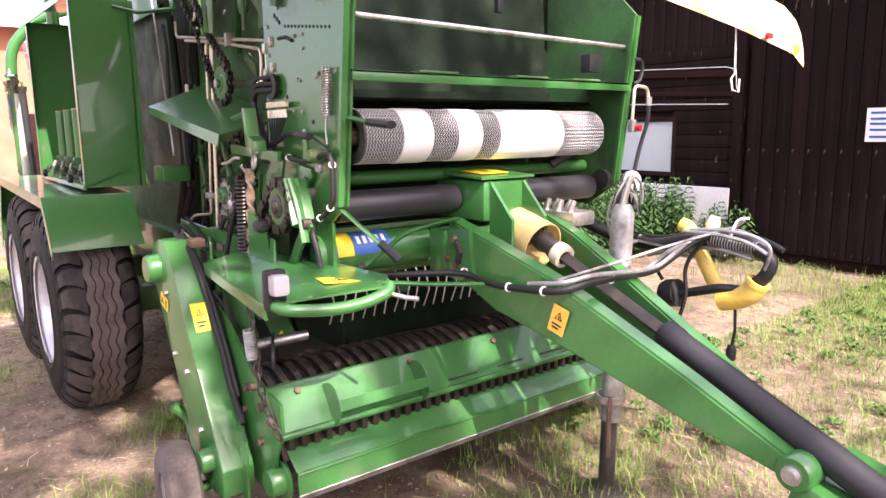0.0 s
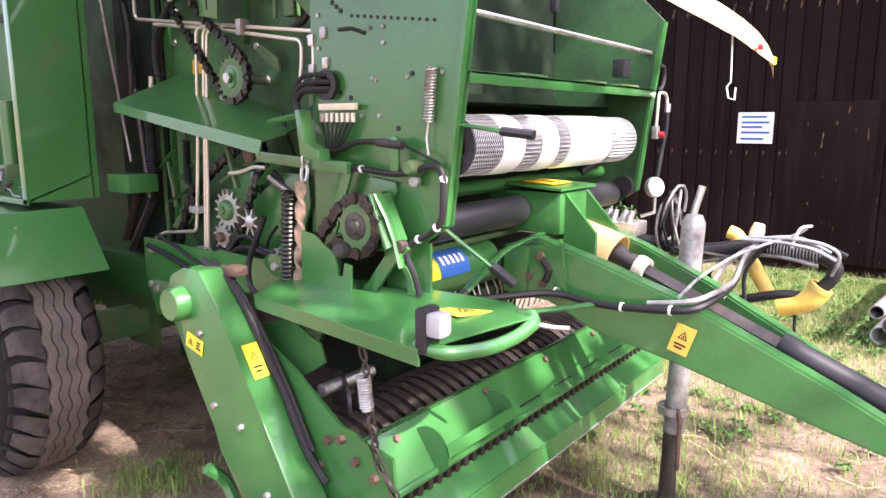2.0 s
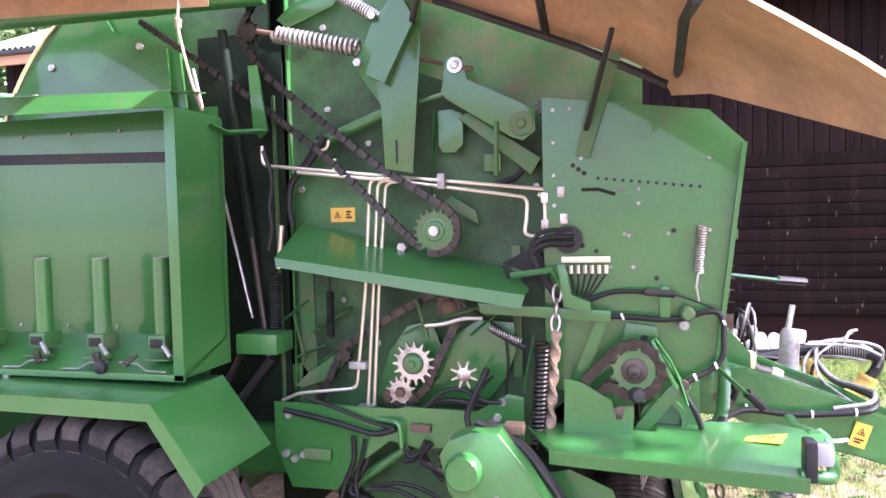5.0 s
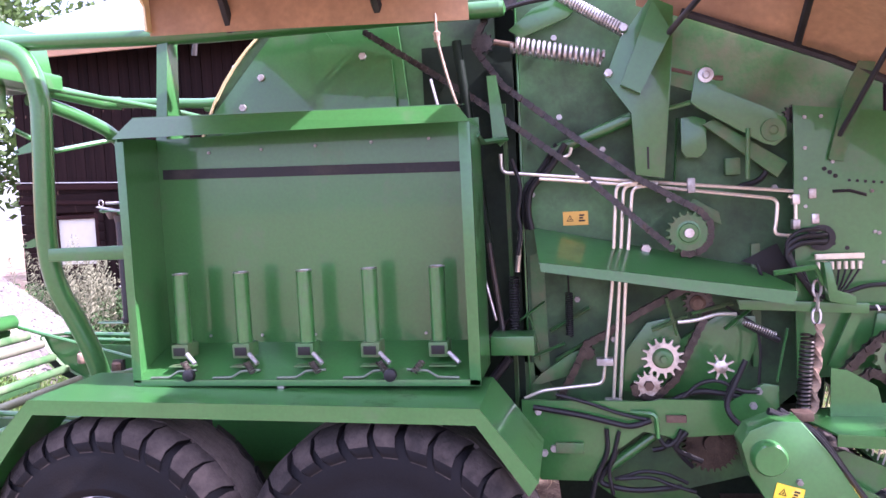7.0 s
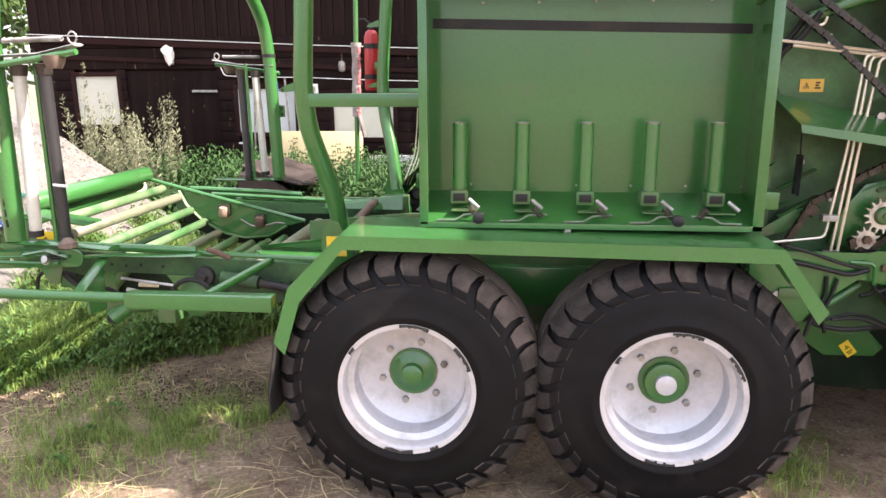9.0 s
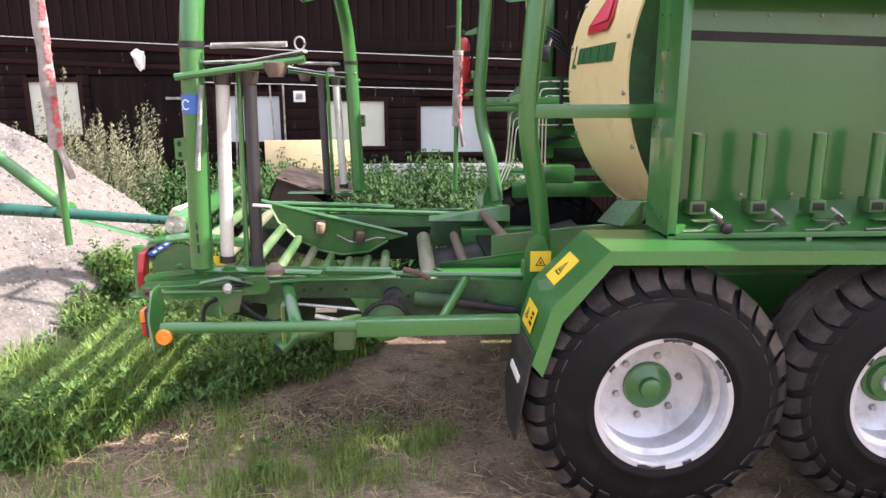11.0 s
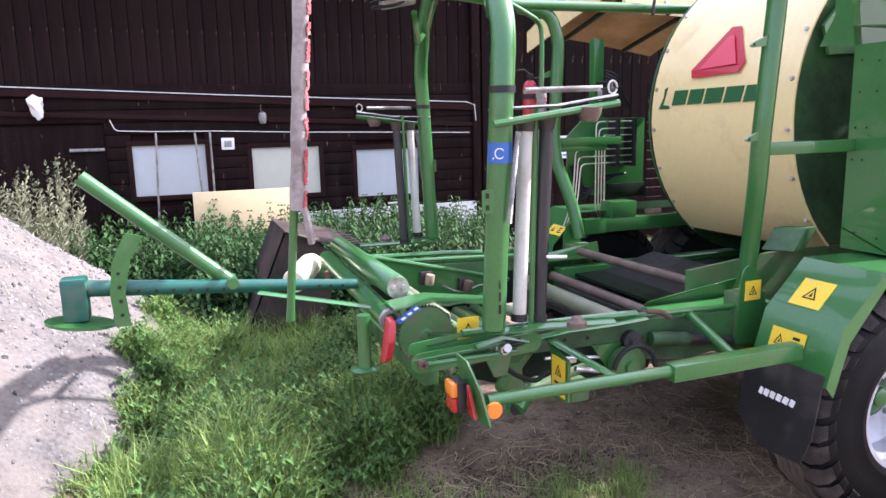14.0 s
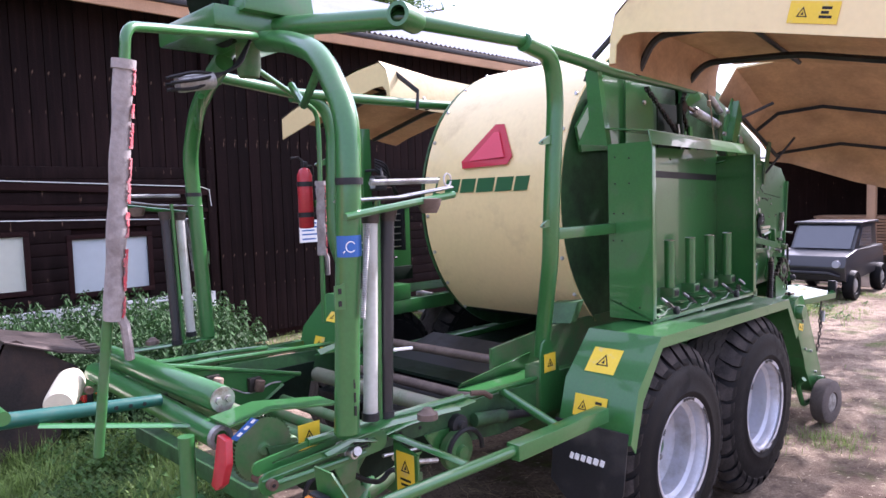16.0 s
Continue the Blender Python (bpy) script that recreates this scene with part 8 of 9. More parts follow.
def turning_arm(m, rod_line=None, sleeve=None):
    """One arm with its pair of film rollers, built on the near side and turned about the head for the other."""
    T = lambda p: m @ Vector(p)
    arm = bp("film_arm", tube([T(p) for p in ((-2.475, -1.555, 1.13), (-2.44, -1.58, 2.08), (-2.42, -1.56, 2.30), (-2.38, -1.35, 2.56), (-2.30, -1.0, 2.68), (-2.24, -0.70, 2.74))], 0.047, 18, bend=0.14), GREEN, "bent green film arm")
    part("arm_strap", lathe([(0.047, 0.0), (0.051, 0.0), (0.051, 0.025), (0.047, 0.025)], T((-2.44, -1.58, 2.045)), (0.0, 0, 1), 20), BLACK, arm)
    lab = bmesh.new()
    skin = lambda a, z, r: T((-2.4495 + r * math.cos(a), -1.5733 + r * math.sin(a), z))
    for k in range(12):
        a0, a1 = (math.pi * (0.98 + 0.80 * (k + o) / 12) for o in (0, 1))
        q = [lab.verts.new(skin(a, z, 0.0492)) for a, z in ((a0, 1.785), (a1, 1.785), (a1, 1.862), (a0, 1.862))]
        lab.faces.new(q)
    lb = part("blue_label", lab, BLUE, arm, "blue sticker with a white ring print")
    part("print", tube([skin(math.pi * 1.36 + 0.36 * math.cos(w), 1.822 + 0.019 * math.sin(w), 0.0496) for w in (0.6 + 0.45 * k for k in range(12))], 0.0022, 5), WHITE, lb)
    part("print", tube([skin(math.pi * 1.18, 1.80, 0.0496), skin(math.pi * 1.22, 1.808, 0.0496)], 0.002, 4), WHITE, lb)
    part("arm_base", tube([T((-2.50, -1.55, 1.12)), T((-2.25, -1.55, 1.115)), T((-1.95, -1.60, 1.11))], 0.045, 6, flat=0.25), GREEN, arm)
    part("arm_brace", tube([T((-2.38, -1.35, 2.52)), T((-2.20, -0.95, 2.42)), T((-2.10, -0.70, 2.55))], 0.018, 8), GREEN, arm)
    for nm, a, b, r, mt in (("film_roller", (-2.363, -1.558, 1.18), (-2.333, -1.56, 1.90), 0.028, PALEROLL), ("film_roller", (-2.248, -1.51, 1.15), (-2.228, -1.535, 1.905), 0.028, GREYROLL)):
        ro = part(nm, cyl(T(a), T(b), r, n=18), mt, arm, "upright film roller")
        d = (T(b) - T(a)).normalized()
        part("roller_collar", cyl(T(b), T(b) + d * 0.05, 0.033, 0.040, 16), DARKSTEEL, ro)
        part("roller_foot", cyl(T(a) - d * 0.03, T(a), 0.034, n=16), BLACK, ro)
    part("thin_post", cyl(T((-2.29, -1.52, 1.12)), T((-2.27, -1.53, 2.0)), 0.012, n=8), GREEN, arm)
    part("top_plate", tube([T((-2.48, -1.56, 1.985)), T((-2.2, -1.58, 1.995)), T((-1.98, -1.64, 2.03))], 0.03, 6, flat=0.25), GALV, arm)
    part("top_lever", tube([T((-2.50, -1.63, 1.93)), T((-2.2, -1.64, 1.97)), T((-1.98, -1.66, 2.0))], 0.014, 8), GREEN, arm)
    part("spring", coil(T((-2.36, -1.60, 2.052)), T((-2.05, -1.64, 2.057)), 0.010, 0.0024, 48), GALV, arm)
    part("ring", tube([T((-2.00 + 0.02 * math.cos(t), -1.645, 2.06 + 0.025 * math.sin(t))) for t in [0.55 * i for i in range(12)]], 0.004, 5), STEEL, arm)
    part("film_cone", lathe([(0.0, 0.0), (0.03, 0.0), (0.045, 0.03), (0.05, 0.055), (0.0, 0.06)], T((-2.10, -1.64, 1.93)), (0, 0, 1), 16), DARKROLL, arm)
    part("side_spring", coil(T((-2.40, -1.63, 1.90)), T((-2.44, -1.63, 1.56)), 0.0095, 0.0022, 52), GALV, arm)
    part("base_knob", lathe([(0.0, 0.045), (0.018, 0.042), (0.032, 0.025), (0.04, 0.022), (0.042, 0.0), (0.0, 0.0)], T((-2.148, -1.645, 1.12)), (0, 0, 1), 20), DARKROLL, arm)
    part("pointer", tube([T((-2.24, -1.56, 1.40)), T((-2.16, -1.58, 1.397))], 0.007, 6), WHITE, arm)
    for k in range(9):
        part("slot", box((-0.004, -0.004, -0.018), (0.004, 0.004, 0.018), 0, None, Matrix.Translation(T((-2.47, -1.605 + 0.001 * k, 1.22 + 0.05 * k)))), INK, arm)
    part("lug", plate([T((-2.49, -1.60, 1.69)), T((-2.535, -1.60, 1.685)), T((-2.535, -1.60, 1.60)), T((-2.48, -1.60, 1.595))], (0, 0.008, 0)), GREEN, arm)
    for z in (1.665, 1.62):
        part("lug_hole", box((-0.007, -0.0015, -0.010), (0.007, 0.0015, 0.010), 0, None, Matrix.Translation(T((-2.515, -1.6005, z)))), INK, arm)
    # guard rod in its torn foam sleeve
    rod = part("guard_rod", tube(rod_line or [T(p) for p in ((-3.215, -1.155, 1.15), (-3.125, -1.36, 2.45), (-3.121, -1.37, 2.55), (-2.95, -1.27, 2.585), (-2.46, -1.0, 2.68), (-2.34, -0.80, 2.73))], 0.017, 10, bend=0.08), GREEN, arm)
    fo = bmesh.new()
    p0, p1 = (Vector(p) for p in sleeve or (T((-3.172, -1.248, 1.62)), T((-3.128, -1.352, 2.42))))
    rings = []
    d, u, w = frame_of(p1 - p0)
    for k in range(25):
        c = p0 + (p1 - p0) * (k / 24)
        r = 0.030 + 0.002 * math.sin(k * 0.9)
        rings.append([fo.verts.new(c + (r * (1 + 0.10 * noise.noise(Vector((k * 0.31, i * 0.7, 2.0))))) * (math.cos(a) * u + math.sin(a) * w)) for i, a in enumerate([2 * math.pi * j / 16 for j in range(16)])])
    for a, b in zip(rings, rings[1:]):
        for i in range(16):
            f = fo.faces.new((a[i], a[(i + 1) % 16], b[(i + 1) % 16], b[i]))
    fo.faces.new(rings[0][::-1])
    fo.faces.new(rings[-1])
    part("sleeve_collar", lathe([(0.02, 0.0), (0.037, 0.0), (0.037, 0.03), (0.02, 0.03)], p1, d, 18), FOAM, rod)
    part("foam_sleeve", fo, FOAM, rod, "torn grey foam sleeve")
    ra = bmesh.new()
    for k in range(110):
        if noise.noise(Vector((k * 0.13, 3.0, 1.0))) < -0.22:
            continue
        c = p0 + (p1 - p0) * (k / 110)
        e = p0 + (p1 - p0) * ((k + 0.9 + 0.3 * random.random()) / 110)
        a0 = radians(-22 + 18 * noise.noise(Vector((k * 0.21, 7.0, 0.0))) + 16 * random.random())
        a1 = a0 + radians(20 + 30 * random.random())
        q = [pt + 0.0352 * (math.cos(a) * Vector((0.72, -0.69, 0)) + math.sin(a) * Vector((0.69, 0.72, 0))) for pt, a in ((c, a0), (c, a1), (e, a1), (e, a0))]
        plate(q, (0.002, -0.002, 0), ra)
    tagged(part("red_tape", ra, FOAMRED, rod, "remains of red tape"), kind="stuff")
    part("sleeve_scrap", tube([p0 + Vector((0, 0, 0.06)), p0 + Vector((0.03, -0.02, -0.02)), p0 + Vector((0.05, 0.01, -0.14))], 0.016, 6), FOAM, rod)
    return arm


turning_arm(Matrix())
turning_arm(Matrix.Translation((-2.20, -0.43, 0)) @ Matrix.Rotation(math.pi, 4, "Z") @ Matrix.Translation((2.20, 0.43, 0)), [(-1.225, 0.388, 1.15), (-1.20, 0.39, 2.40), (-1.20, 0.40, 2.60), (-1.40, 0.30, 2.66), (-2.04, -0.08, 2.80)], ((-1.215, 0.389, 1.62), (-1.206, 0.39, 2.10)))

# drop mat lever behind the table
lvb = bp("drop_lever", cyl((-4.08, -0.75, 1.289), (-3.345, -0.75, 1.227), 0.037, 0.030, n=20), TEAL, "round teal lever beam at the back")
part("beam", cyl((-3.345, -0.75, 1.227), (-2.835, -0.75, 1.183), 0.0295, 0.024, n=20), TEAL, lvb)
each_bolt(part, "bolt_hole", ([(-3.80 + 0.07 * k, -0.7835 + 0.0008 * k, 1.257 - 0.006 * k) for k in range(6)] + [(-3.02 + 0.055 * k, -0.776, 1.196 - 0.004 * k) for k in range(3)], (0, -1, 0), 0.009, 0.002), INK, lvb)
part("raised_tube", cyl((-3.99, -0.69, 1.75), (-3.418, -0.71, 1.25), 0.033, n=16), GREEN, lvb)
part("curved_plate", sideplate([(-3.90, 1.12), (-3.84, 1.12), (-3.85, 1.26), (-3.82, 1.40), (-3.76, 1.50), (-3.83, 1.52), (-3.89, 1.40), (-3.91, 1.26)], -0.83, 0.012), GREEN, lvb)
each_bolt(part, "bolt_hole", ([(-3.87, -0.83, 1.17 + 0.06 * k) for k in range(4)], (0, -1, 0), 0.009, 0.003), INK, lvb)
part("skid", plate([(-4.04 + 0.135 * math.cos(w), -0.77 + 0.115 * math.sin(w), 1.135 - 0.02 * math.cos(w)) for w in (math.pi * k / 10 for k in range(20))], (0, 0, 0.012)), GREEN, lvb, "pale worn green skid")
part("skid_block", box((-4.10, -0.80, 1.15), (-4.00, -0.70, 1.335), 0.012), TEAL, lvb)
part("link_plate", tube([(-3.30, -0.80, 1.20), (-2.90, -0.98, 1.14), (-2.80, -1.05, 1.13)], 0.03, 6, flat=0.25), GREEN, lvb)
part("pivot", cyl((-3.41, -0.79, 1.25), (-3.41, -0.66, 1.25), 0.026, n=16), GREEN, lvb)

ext = thing("fire_extinguisher", "red fire extinguisher with black straps on the frame", "fire extinguisher", at=(-1.15, 0.66, 1.80))
part("cylinder", lathe([(0.0, 0.0), (0.045, 0.0), (0.055, 0.012), (0.055, 0.38), (0.04, 0.42), (0.018, 0.435), (0.0, 0.435)], (-1.15, 0.66, 1.80), (0, 0, 1), 24), RED, ext)
for z in (1.88, 2.10):
    part("strap", lathe([(0.056, 0.0), (0.059, 0.0), (0.059, 0.035), (0.056, 0.035)], (-1.15, 0.66, z), (0, 0, 1), 24), BLACK, ext)
part("valve", box((-1.17, 0.64, 2.235), (-1.13, 0.68, 2.28), 0.008), BLACK, ext)
part("handle", tube([(-1.15, 0.66, 2.27), (-1.20, 0.66, 2.31), (-1.26, 0.66, 2.30)], 0.009, 6), BLACK, ext)
part("hose", tube([(-1.13, 0.66, 2.25), (-1.08, 0.66, 2.25), (-1.08, 0.66, 2.0)], 0.009, 6, bend=0.03), HOSE, ext)
bp("extinguisher_bracket", box((-1.10, 0.50, 1.95), (-1.05, 0.70, 2.0), 0.004), GREEN)

# ---- loose things behind the machine ----
bk = thing("metal_bucket", "black rusty steel loader bucket standing in the weeds", "bucket", at=(-2.7, 2.5, 0))
for y in (2.12, 3.0):
    part("side_plate", plate([(-3.23, y, 0.0), (-2.79, y, 1.04), (-2.70, y, 1.05), (-2.30, y, 0.78), (-2.36, y, 0.60), (-2.55, y, 0.0)], (0, 0.02, 0)), DARKRUST, bk)
part("back_plate", plate([(-3.23, 2.12, 0.0), (-2.79, 2.12, 1.04), (-2.79, 3.02, 1.04), (-3.23, 3.02, 0.0)], (0.015, 0, 0)), DARKRUST, bk)
part("front_plate", plate([(-2.79, 2.08, 1.045), (-2.45, 2.08, 0.92), (-2.18, 2.08, 0.86), (-2.18, 3.04, 0.90), (-2.45, 3.04, 0.96), (-2.79, 3.04, 1.05)], (0, 0, 0.012)), BUCKETTOP, bk, "worn bent top plate")
for k in range(7):
    part("tooth", box((-2.20, 2.10 + 0.135 * k, 0.862), (-2.08 - 0.02 * (k % 2), 2.15 + 0.135 * k, 0.892), 0.006), DARKSTEEL, bk)
can = thing("plastic_tube", "pale yellow plastic drum lying on the beam", "drum", at=(-2.95, 0.2, 1.0))
part("body", lathe([(0.0, 0.0), (0.060, 0.0), (0.070, 0.02), (0.072, 0.20), (0.070, 0.36), (0.05, 0.44), (0.0, 0.46)], (-3.04, -0.08, 1.075), (0.33, 0.72, 0.06), 28), WPLAST, can)


def build_pipes():
    for k, (x, z, r) in enumerate(((3.62, 0.07, 0.07), (3.77, 0.07, 0.07), (3.92, 0.07, 0.07), (3.70, 0.19, 0.07), (3.84, 0.19, 0.07), (3.6, 0.30, 0.05))):
        p = tagged(link("plastic_pipe", lathe([(r - 0.008, 0.0), (r, 0.0), (r, 2.4), (r - 0.008, 2.4), (r - 0.008, 0.0)], (x, 2.9 - 0.05 * k, z), (0.12, 1, 0.05), 16), GALV if k % 2 else PLASTER), "grey plastic pipe lying in a stack by the barn", "pipe", "pipes by the barn")


build_pipes()


# ---- off-road vehicle and shed in the yard ----
def build_vehicle():
    v = thing("utility_vehicle", "grey utility vehicle with a cab parked in the yard", "vehicle", at=(11.2, 1.7, 0))
    P = lambda n, b, m, l="": part(n, b, m, v, l)
    GREYP = mat("grey_vehicle_paint", (0.022, 0.022, 0.027), 0.35, var=0.1, coat=0.4)
    GLASS = mat("vehicle_glass", (0.07, 0.08, 0.095), 0.08, var=0.05, coat=0.6)
    body = P("body", sideplate([(9.7, 0.45), (9.62, 0.75), (9.75, 0.98), (10.5, 1.08), (12.6, 1.08), (12.7, 0.5), (9.9, 0.40)], 1.0, 1.45, None, 0.03), GREYP)
    P("cab", sideplate([(10.45, 1.05), (10.95, 1.62), (12.1, 1.64), (12.25, 1.05)], 1.05, 1.35, None, 0.03), GREYP)
    P("roof", box((10.85, 1.0, 1.62), (12.2, 2.45, 1.68), 0.02), GREYP)
    P("windscreen", plate([(10.44, 1.12, 1.10), (10.44, 2.33, 1.10), (10.90, 2.33, 1.60), (10.90, 1.12, 1.60)], (-0.02, 0, 0.0)), GLASS)
    P("side_window", plate([(10.75, 1.045, 1.12), (11.05, 1.045, 1.55), (11.7, 1.045, 1.55), (11.75, 1.045, 1.12)], (0, -0.01, 0)), GLASS)
    P("bumper", tube([(9.60, 1.1, 0.55), (9.52, 1.3, 0.62), (9.52, 2.1, 0.62), (9.60, 2.3, 0.55)], 0.04, 8, bend=0.05), BLACK)
    for y in (1.18, 2.2):
        P("headlight", lathe([(0.0, 0.0), (0.08, 0.0), (0.09, 0.03), (0.0, 0.03)], (9.62, y, 0.82), (1, 0, -0.2), 16), CLEARLENS)
    for x in (10.1, 12.2):
        for y in (1.0, 2.45):
            w = P("wheel", lathe([(0.0, -0.06), (0.17, -0.06), (0.19, -0.1), (0.30, -0.11), (0.33, -0.06), (0.33, 0.06), (0.30, 0.11), (0.19, 0.1), (0.17, 0.06), (0.0, 0.06)], (x, y, 0.33), (0, 1, 0), 24), RUBBER)
            part("rim", lathe([(0.0, -0.11), (0.10, -0.10), (0.17, -0.07)], (x, y, 0.33), (0, 1, 0), 18), GALV, w)
    v.scale = (0.8, 0.8, 0.8)
    v.location = (10.45, 0.6, 0.0)
    return v


build_vehicle()
shed = thing("open_shed", "dark open timber shed with stacked boards inside", "shed", at=(17, 0, 0))
part("back_wall", box((19.0, -9.0, 0.0), (19.2, 5.0, 3.2), 0), BARN, shed)
part("roof", plate([(14.6, -9.2, 2.75), (14.6, 5.0, 2.75), (19.4, 5.0, 3.6), (19.4, -9.2, 3.6)], (0, 0, 0.06)), ROOFM, shed)
for y in (1.07, -3.5, -7.0, 4.0):
    part("post", box((14.8, y - 0.09, 0.0), (14.98, y + 0.09, 2.8), 0.01), FASCIA, shed)
for k in range(26):
    st = part("plank", box((16.0 + 0.1 * random.random(), -3.0 + 0.3 * random.random(), 0.25 + 0.075 * (k % 13)), (16.9, 2.6 + 0.5 * random.random(), 0.30 + 0.075 * (k % 13)), 0.004, None, Matrix.Translation((0.9 * (k // 13), 0, 0))), FASCIA, shed)
# far red building beyond the gravel
red = thing("red_house", "red brick and timber house beyond the yard", "house", at=(-16, 0, 0))
part("wall", box((-18.0, -3.5, 0.0), (-17.6, 5.0, 2.3), 0), BRICKRED, red)
part("wall", box((-18.0, -3.5, 2.3), (-17.65, 5.0, 4.4), 0), BRICKRED, red)
for y in (-2.2, 0.2, 2.6):
    part("door", box((-17.62, y, 0.1), (-17.56, y + 1.1, 2.1), 0.01), BARNTRIM, red)
part("roof", plate([(-17.0, -4.0, 4.35), (-17.0, 5.5, 4.35), (-21, 5.5, 6.4), (-21, -4.0, 6.4)], (0, 0, 0.1)), ROOFM, red)


# ---- plants ----
def blades(name, places, material, label, category, lean=0.5, width=0.006, curl=0.5, parts=2):
    """Many bent blades of grass in one mesh. places: x, y, z, height."""
    rng = np.random.default_rng(len(places) + 7)
    P = np.array(places)
    n = len(P)
    ang, le = rng.uniform(0, 2 * np.pi, n), rng.uniform(0.1, lean, n)
    w = width * rng.uniform(0.6, 1.4, n)
    d = np.stack([np.cos(ang), np.sin(ang), np.zeros(n)], 1)
    s = np.stack([-np.sin(ang), np.cos(ang), np.zeros(n)], 1)
    base, h = P[:, :3], P[:, 3:4]
    mid = base + np.array([0, 0, 0.55]) * h + d * (le[:, None] * h * 0.25)
    tip = base + np.array([0, 0, 1.0]) * h * (1 - 0.35 * le[:, None] * curl) + d * (le[:, None] * h * 0.9)
    V = np.stack([base - s * w[:, None], base + s * w[:, None], mid + s * w[:, None] * 0.8, mid - s * w[:, None] * 0.8, tip], 1).reshape(-1, 3)
    i = np.arange(n) * 5
    F = [(a, a + 1, a + 2, a + 3) for a in i] + [(a + 3, a + 2, a + 4) for a in i]
    return tagged(raw(name, V.tolist(), F, material), label, category, kind="stuff")


rng = np.random.default_rng(3)


PATCH = ((-4.5, -1.35), (-3.5, -1.2), (-3.0, -0.86), (-2.73, -0.58), (-2.16, -0.18), (-1.72, 0.45), (-1.7, 2.6), (-3.75, 2.6), (-4.05, 0.9), (-4.12, 0.2), (-4.5, -0.5))
TUFTS = ((-1.85, -1.25, 0.45, 0.85), (-1.5, -1.05, 0.22, 0.8), (-2.35, -1.45, 0.6, 0.75), (-3.3, -1.7, 0.6, 0.5), (-2.65, -0.75, 0.3, 0.5), (1.25, -1.42, 0.3, 0.5), (-4.2, -1.8, 0.7, 0.4), (1.9, -1.9, 0.35, 0.3), (2.9, -0.1, 0.7, 0.35), (3.3, -0.9, 0.5, 0.3), (-0.2, -2.2, 0.4, 0.25))


def edge_distance(x, y):
    """How far a place lies inside the thick patch; negative outside it."""
    best, odd = 9.0, False
    for (ax, ay), (bx, by) in zip(PATCH, PATCH[1:] + PATCH[:1]):
        if (ay > y) != (by > y) and x < ax + (y - ay) * (bx - ax) / (by - ay):
            odd = not odd
        L2 = (bx - ax) ** 2 + (by - ay) ** 2
        t = max(0.0, min(1.0, ((x - ax) * (bx - ax) + (y - ay) * (by - ay)) / L2))
        best = min(best, math.hypot(x - ax - t * (bx - ax), y - ay - t * (by - ay)))
    return best if odd else -best


def inside(x, y):
    """How thick the grass stands at a place, 0 to 1."""
    n = noise.noise(Vector((x * 0.55, y * 0.55, 4.0))) + 0.5 * noise.noise(Vector((x * 1.7, y * 1.7, 9.0)))
    fine = noise.noise(Vector((x * 5.0, y * 5.0, 2.0)))
    d = 0.0
    for tx, ty, r, a in TUFTS:
        d = max(d, a * (1.2 - math.hypot(x - tx, y - ty) / r) + 0.5 * fine * a if math.hypot(x - tx, y - ty) < r * 1.2 else 0.0)
    if y > 2.6 and y < 5.3 and x > 0.6:
        d = max(d, 0.35 + 0.6 * n + 0.3 * fine)
    if x > 2.2 and y > -0.2 and y < 5.2:
        d = max(d, 0.38 + 0.5 * n + 0.35 * fine + 0.12 * (y - 1.0))
    d = max(d, 0.75 * (n - 0.30) + 0.25 * fine - 0.05)
    return max(0.0, min(1.0, d))


tall, short, dry, yellow, weeds = [], [], [], [], []
for k in range(170000):
    x, y = rng.uniform(-4.7, -1.5), rng.uniform(-1.5, 2.7)
    n = noise.noise(Vector((x * 2.2, y * 2.2, 5.0)))
    e = edge_distance(x, y) + 0.24 * n + 0.08 * noise.noise(Vector((x * 7.0, y * 7.0, 6.0)))
    if e > 0 and rng.random() < min(1.0, 0.25 + e / 0.25) and len(tall) < 48000:
        h = (0.09 + 0.30 * rng.random() ** 1.8) * min(1.0, 0.35 + e / 0.55) * (1.0 + 0.6 * n)
        tall.append((x, y, ground_height(x, y) - 0.01, h))
        if rng.random() < 0.075 * max(0.0, 0.5 + 1.6 * noise.noise(Vector((x * 1.5, y * 1.5, 21.0)))):
            weeds.append((x, y, ground_height(x, y), 0.85 * h + 0.05))
for k in range(420000):
    x, y = rng.uniform(-7.5, 9.5), rng.uniform(-5.0, 5.3)
    if rng.random() < inside(x, y) ** 1.4 and len(short) < 110000:
        if edge_distance(x, y) > 0.1:
            continue
        near = any(math.hypot(x - tx, y - ty) < r for tx, ty, r, a in TUFTS[:7])
        h = 0.02 + 0.045 * rng.random() ** 1.5 + (0.08 * rng.random() if near else 0.0) + (0.10 * rng.random() if y > 3.6 and x > 0.6 else 0)
        (yellow if rng.random() < 0.35 else short).append((x, y, ground_height(x, y) - 0.004, h))
        if near and rng.random() < 0.003:
            weeds.append((x, y, ground_height(x, y), 0.05 + 0.05 * rng.random()))
for tx, ty, r, a in TUFTS:
    for k in range(int(9000 * r * r * a) + 200):
        g, e = rng.normal(0, 0.45 * r), rng.normal(0, 0.45 * r)
        x, y = tx + g, ty + e
        if noise.noise(Vector((x * 6.0, y * 6.0, 3.0))) < -0.12:
            continue
        (yellow if rng.random() < 0.4 else short).append((x, y, ground_height(x, y) - 0.004, 0.03 + 0.10 * rng.random() ** 1.5))
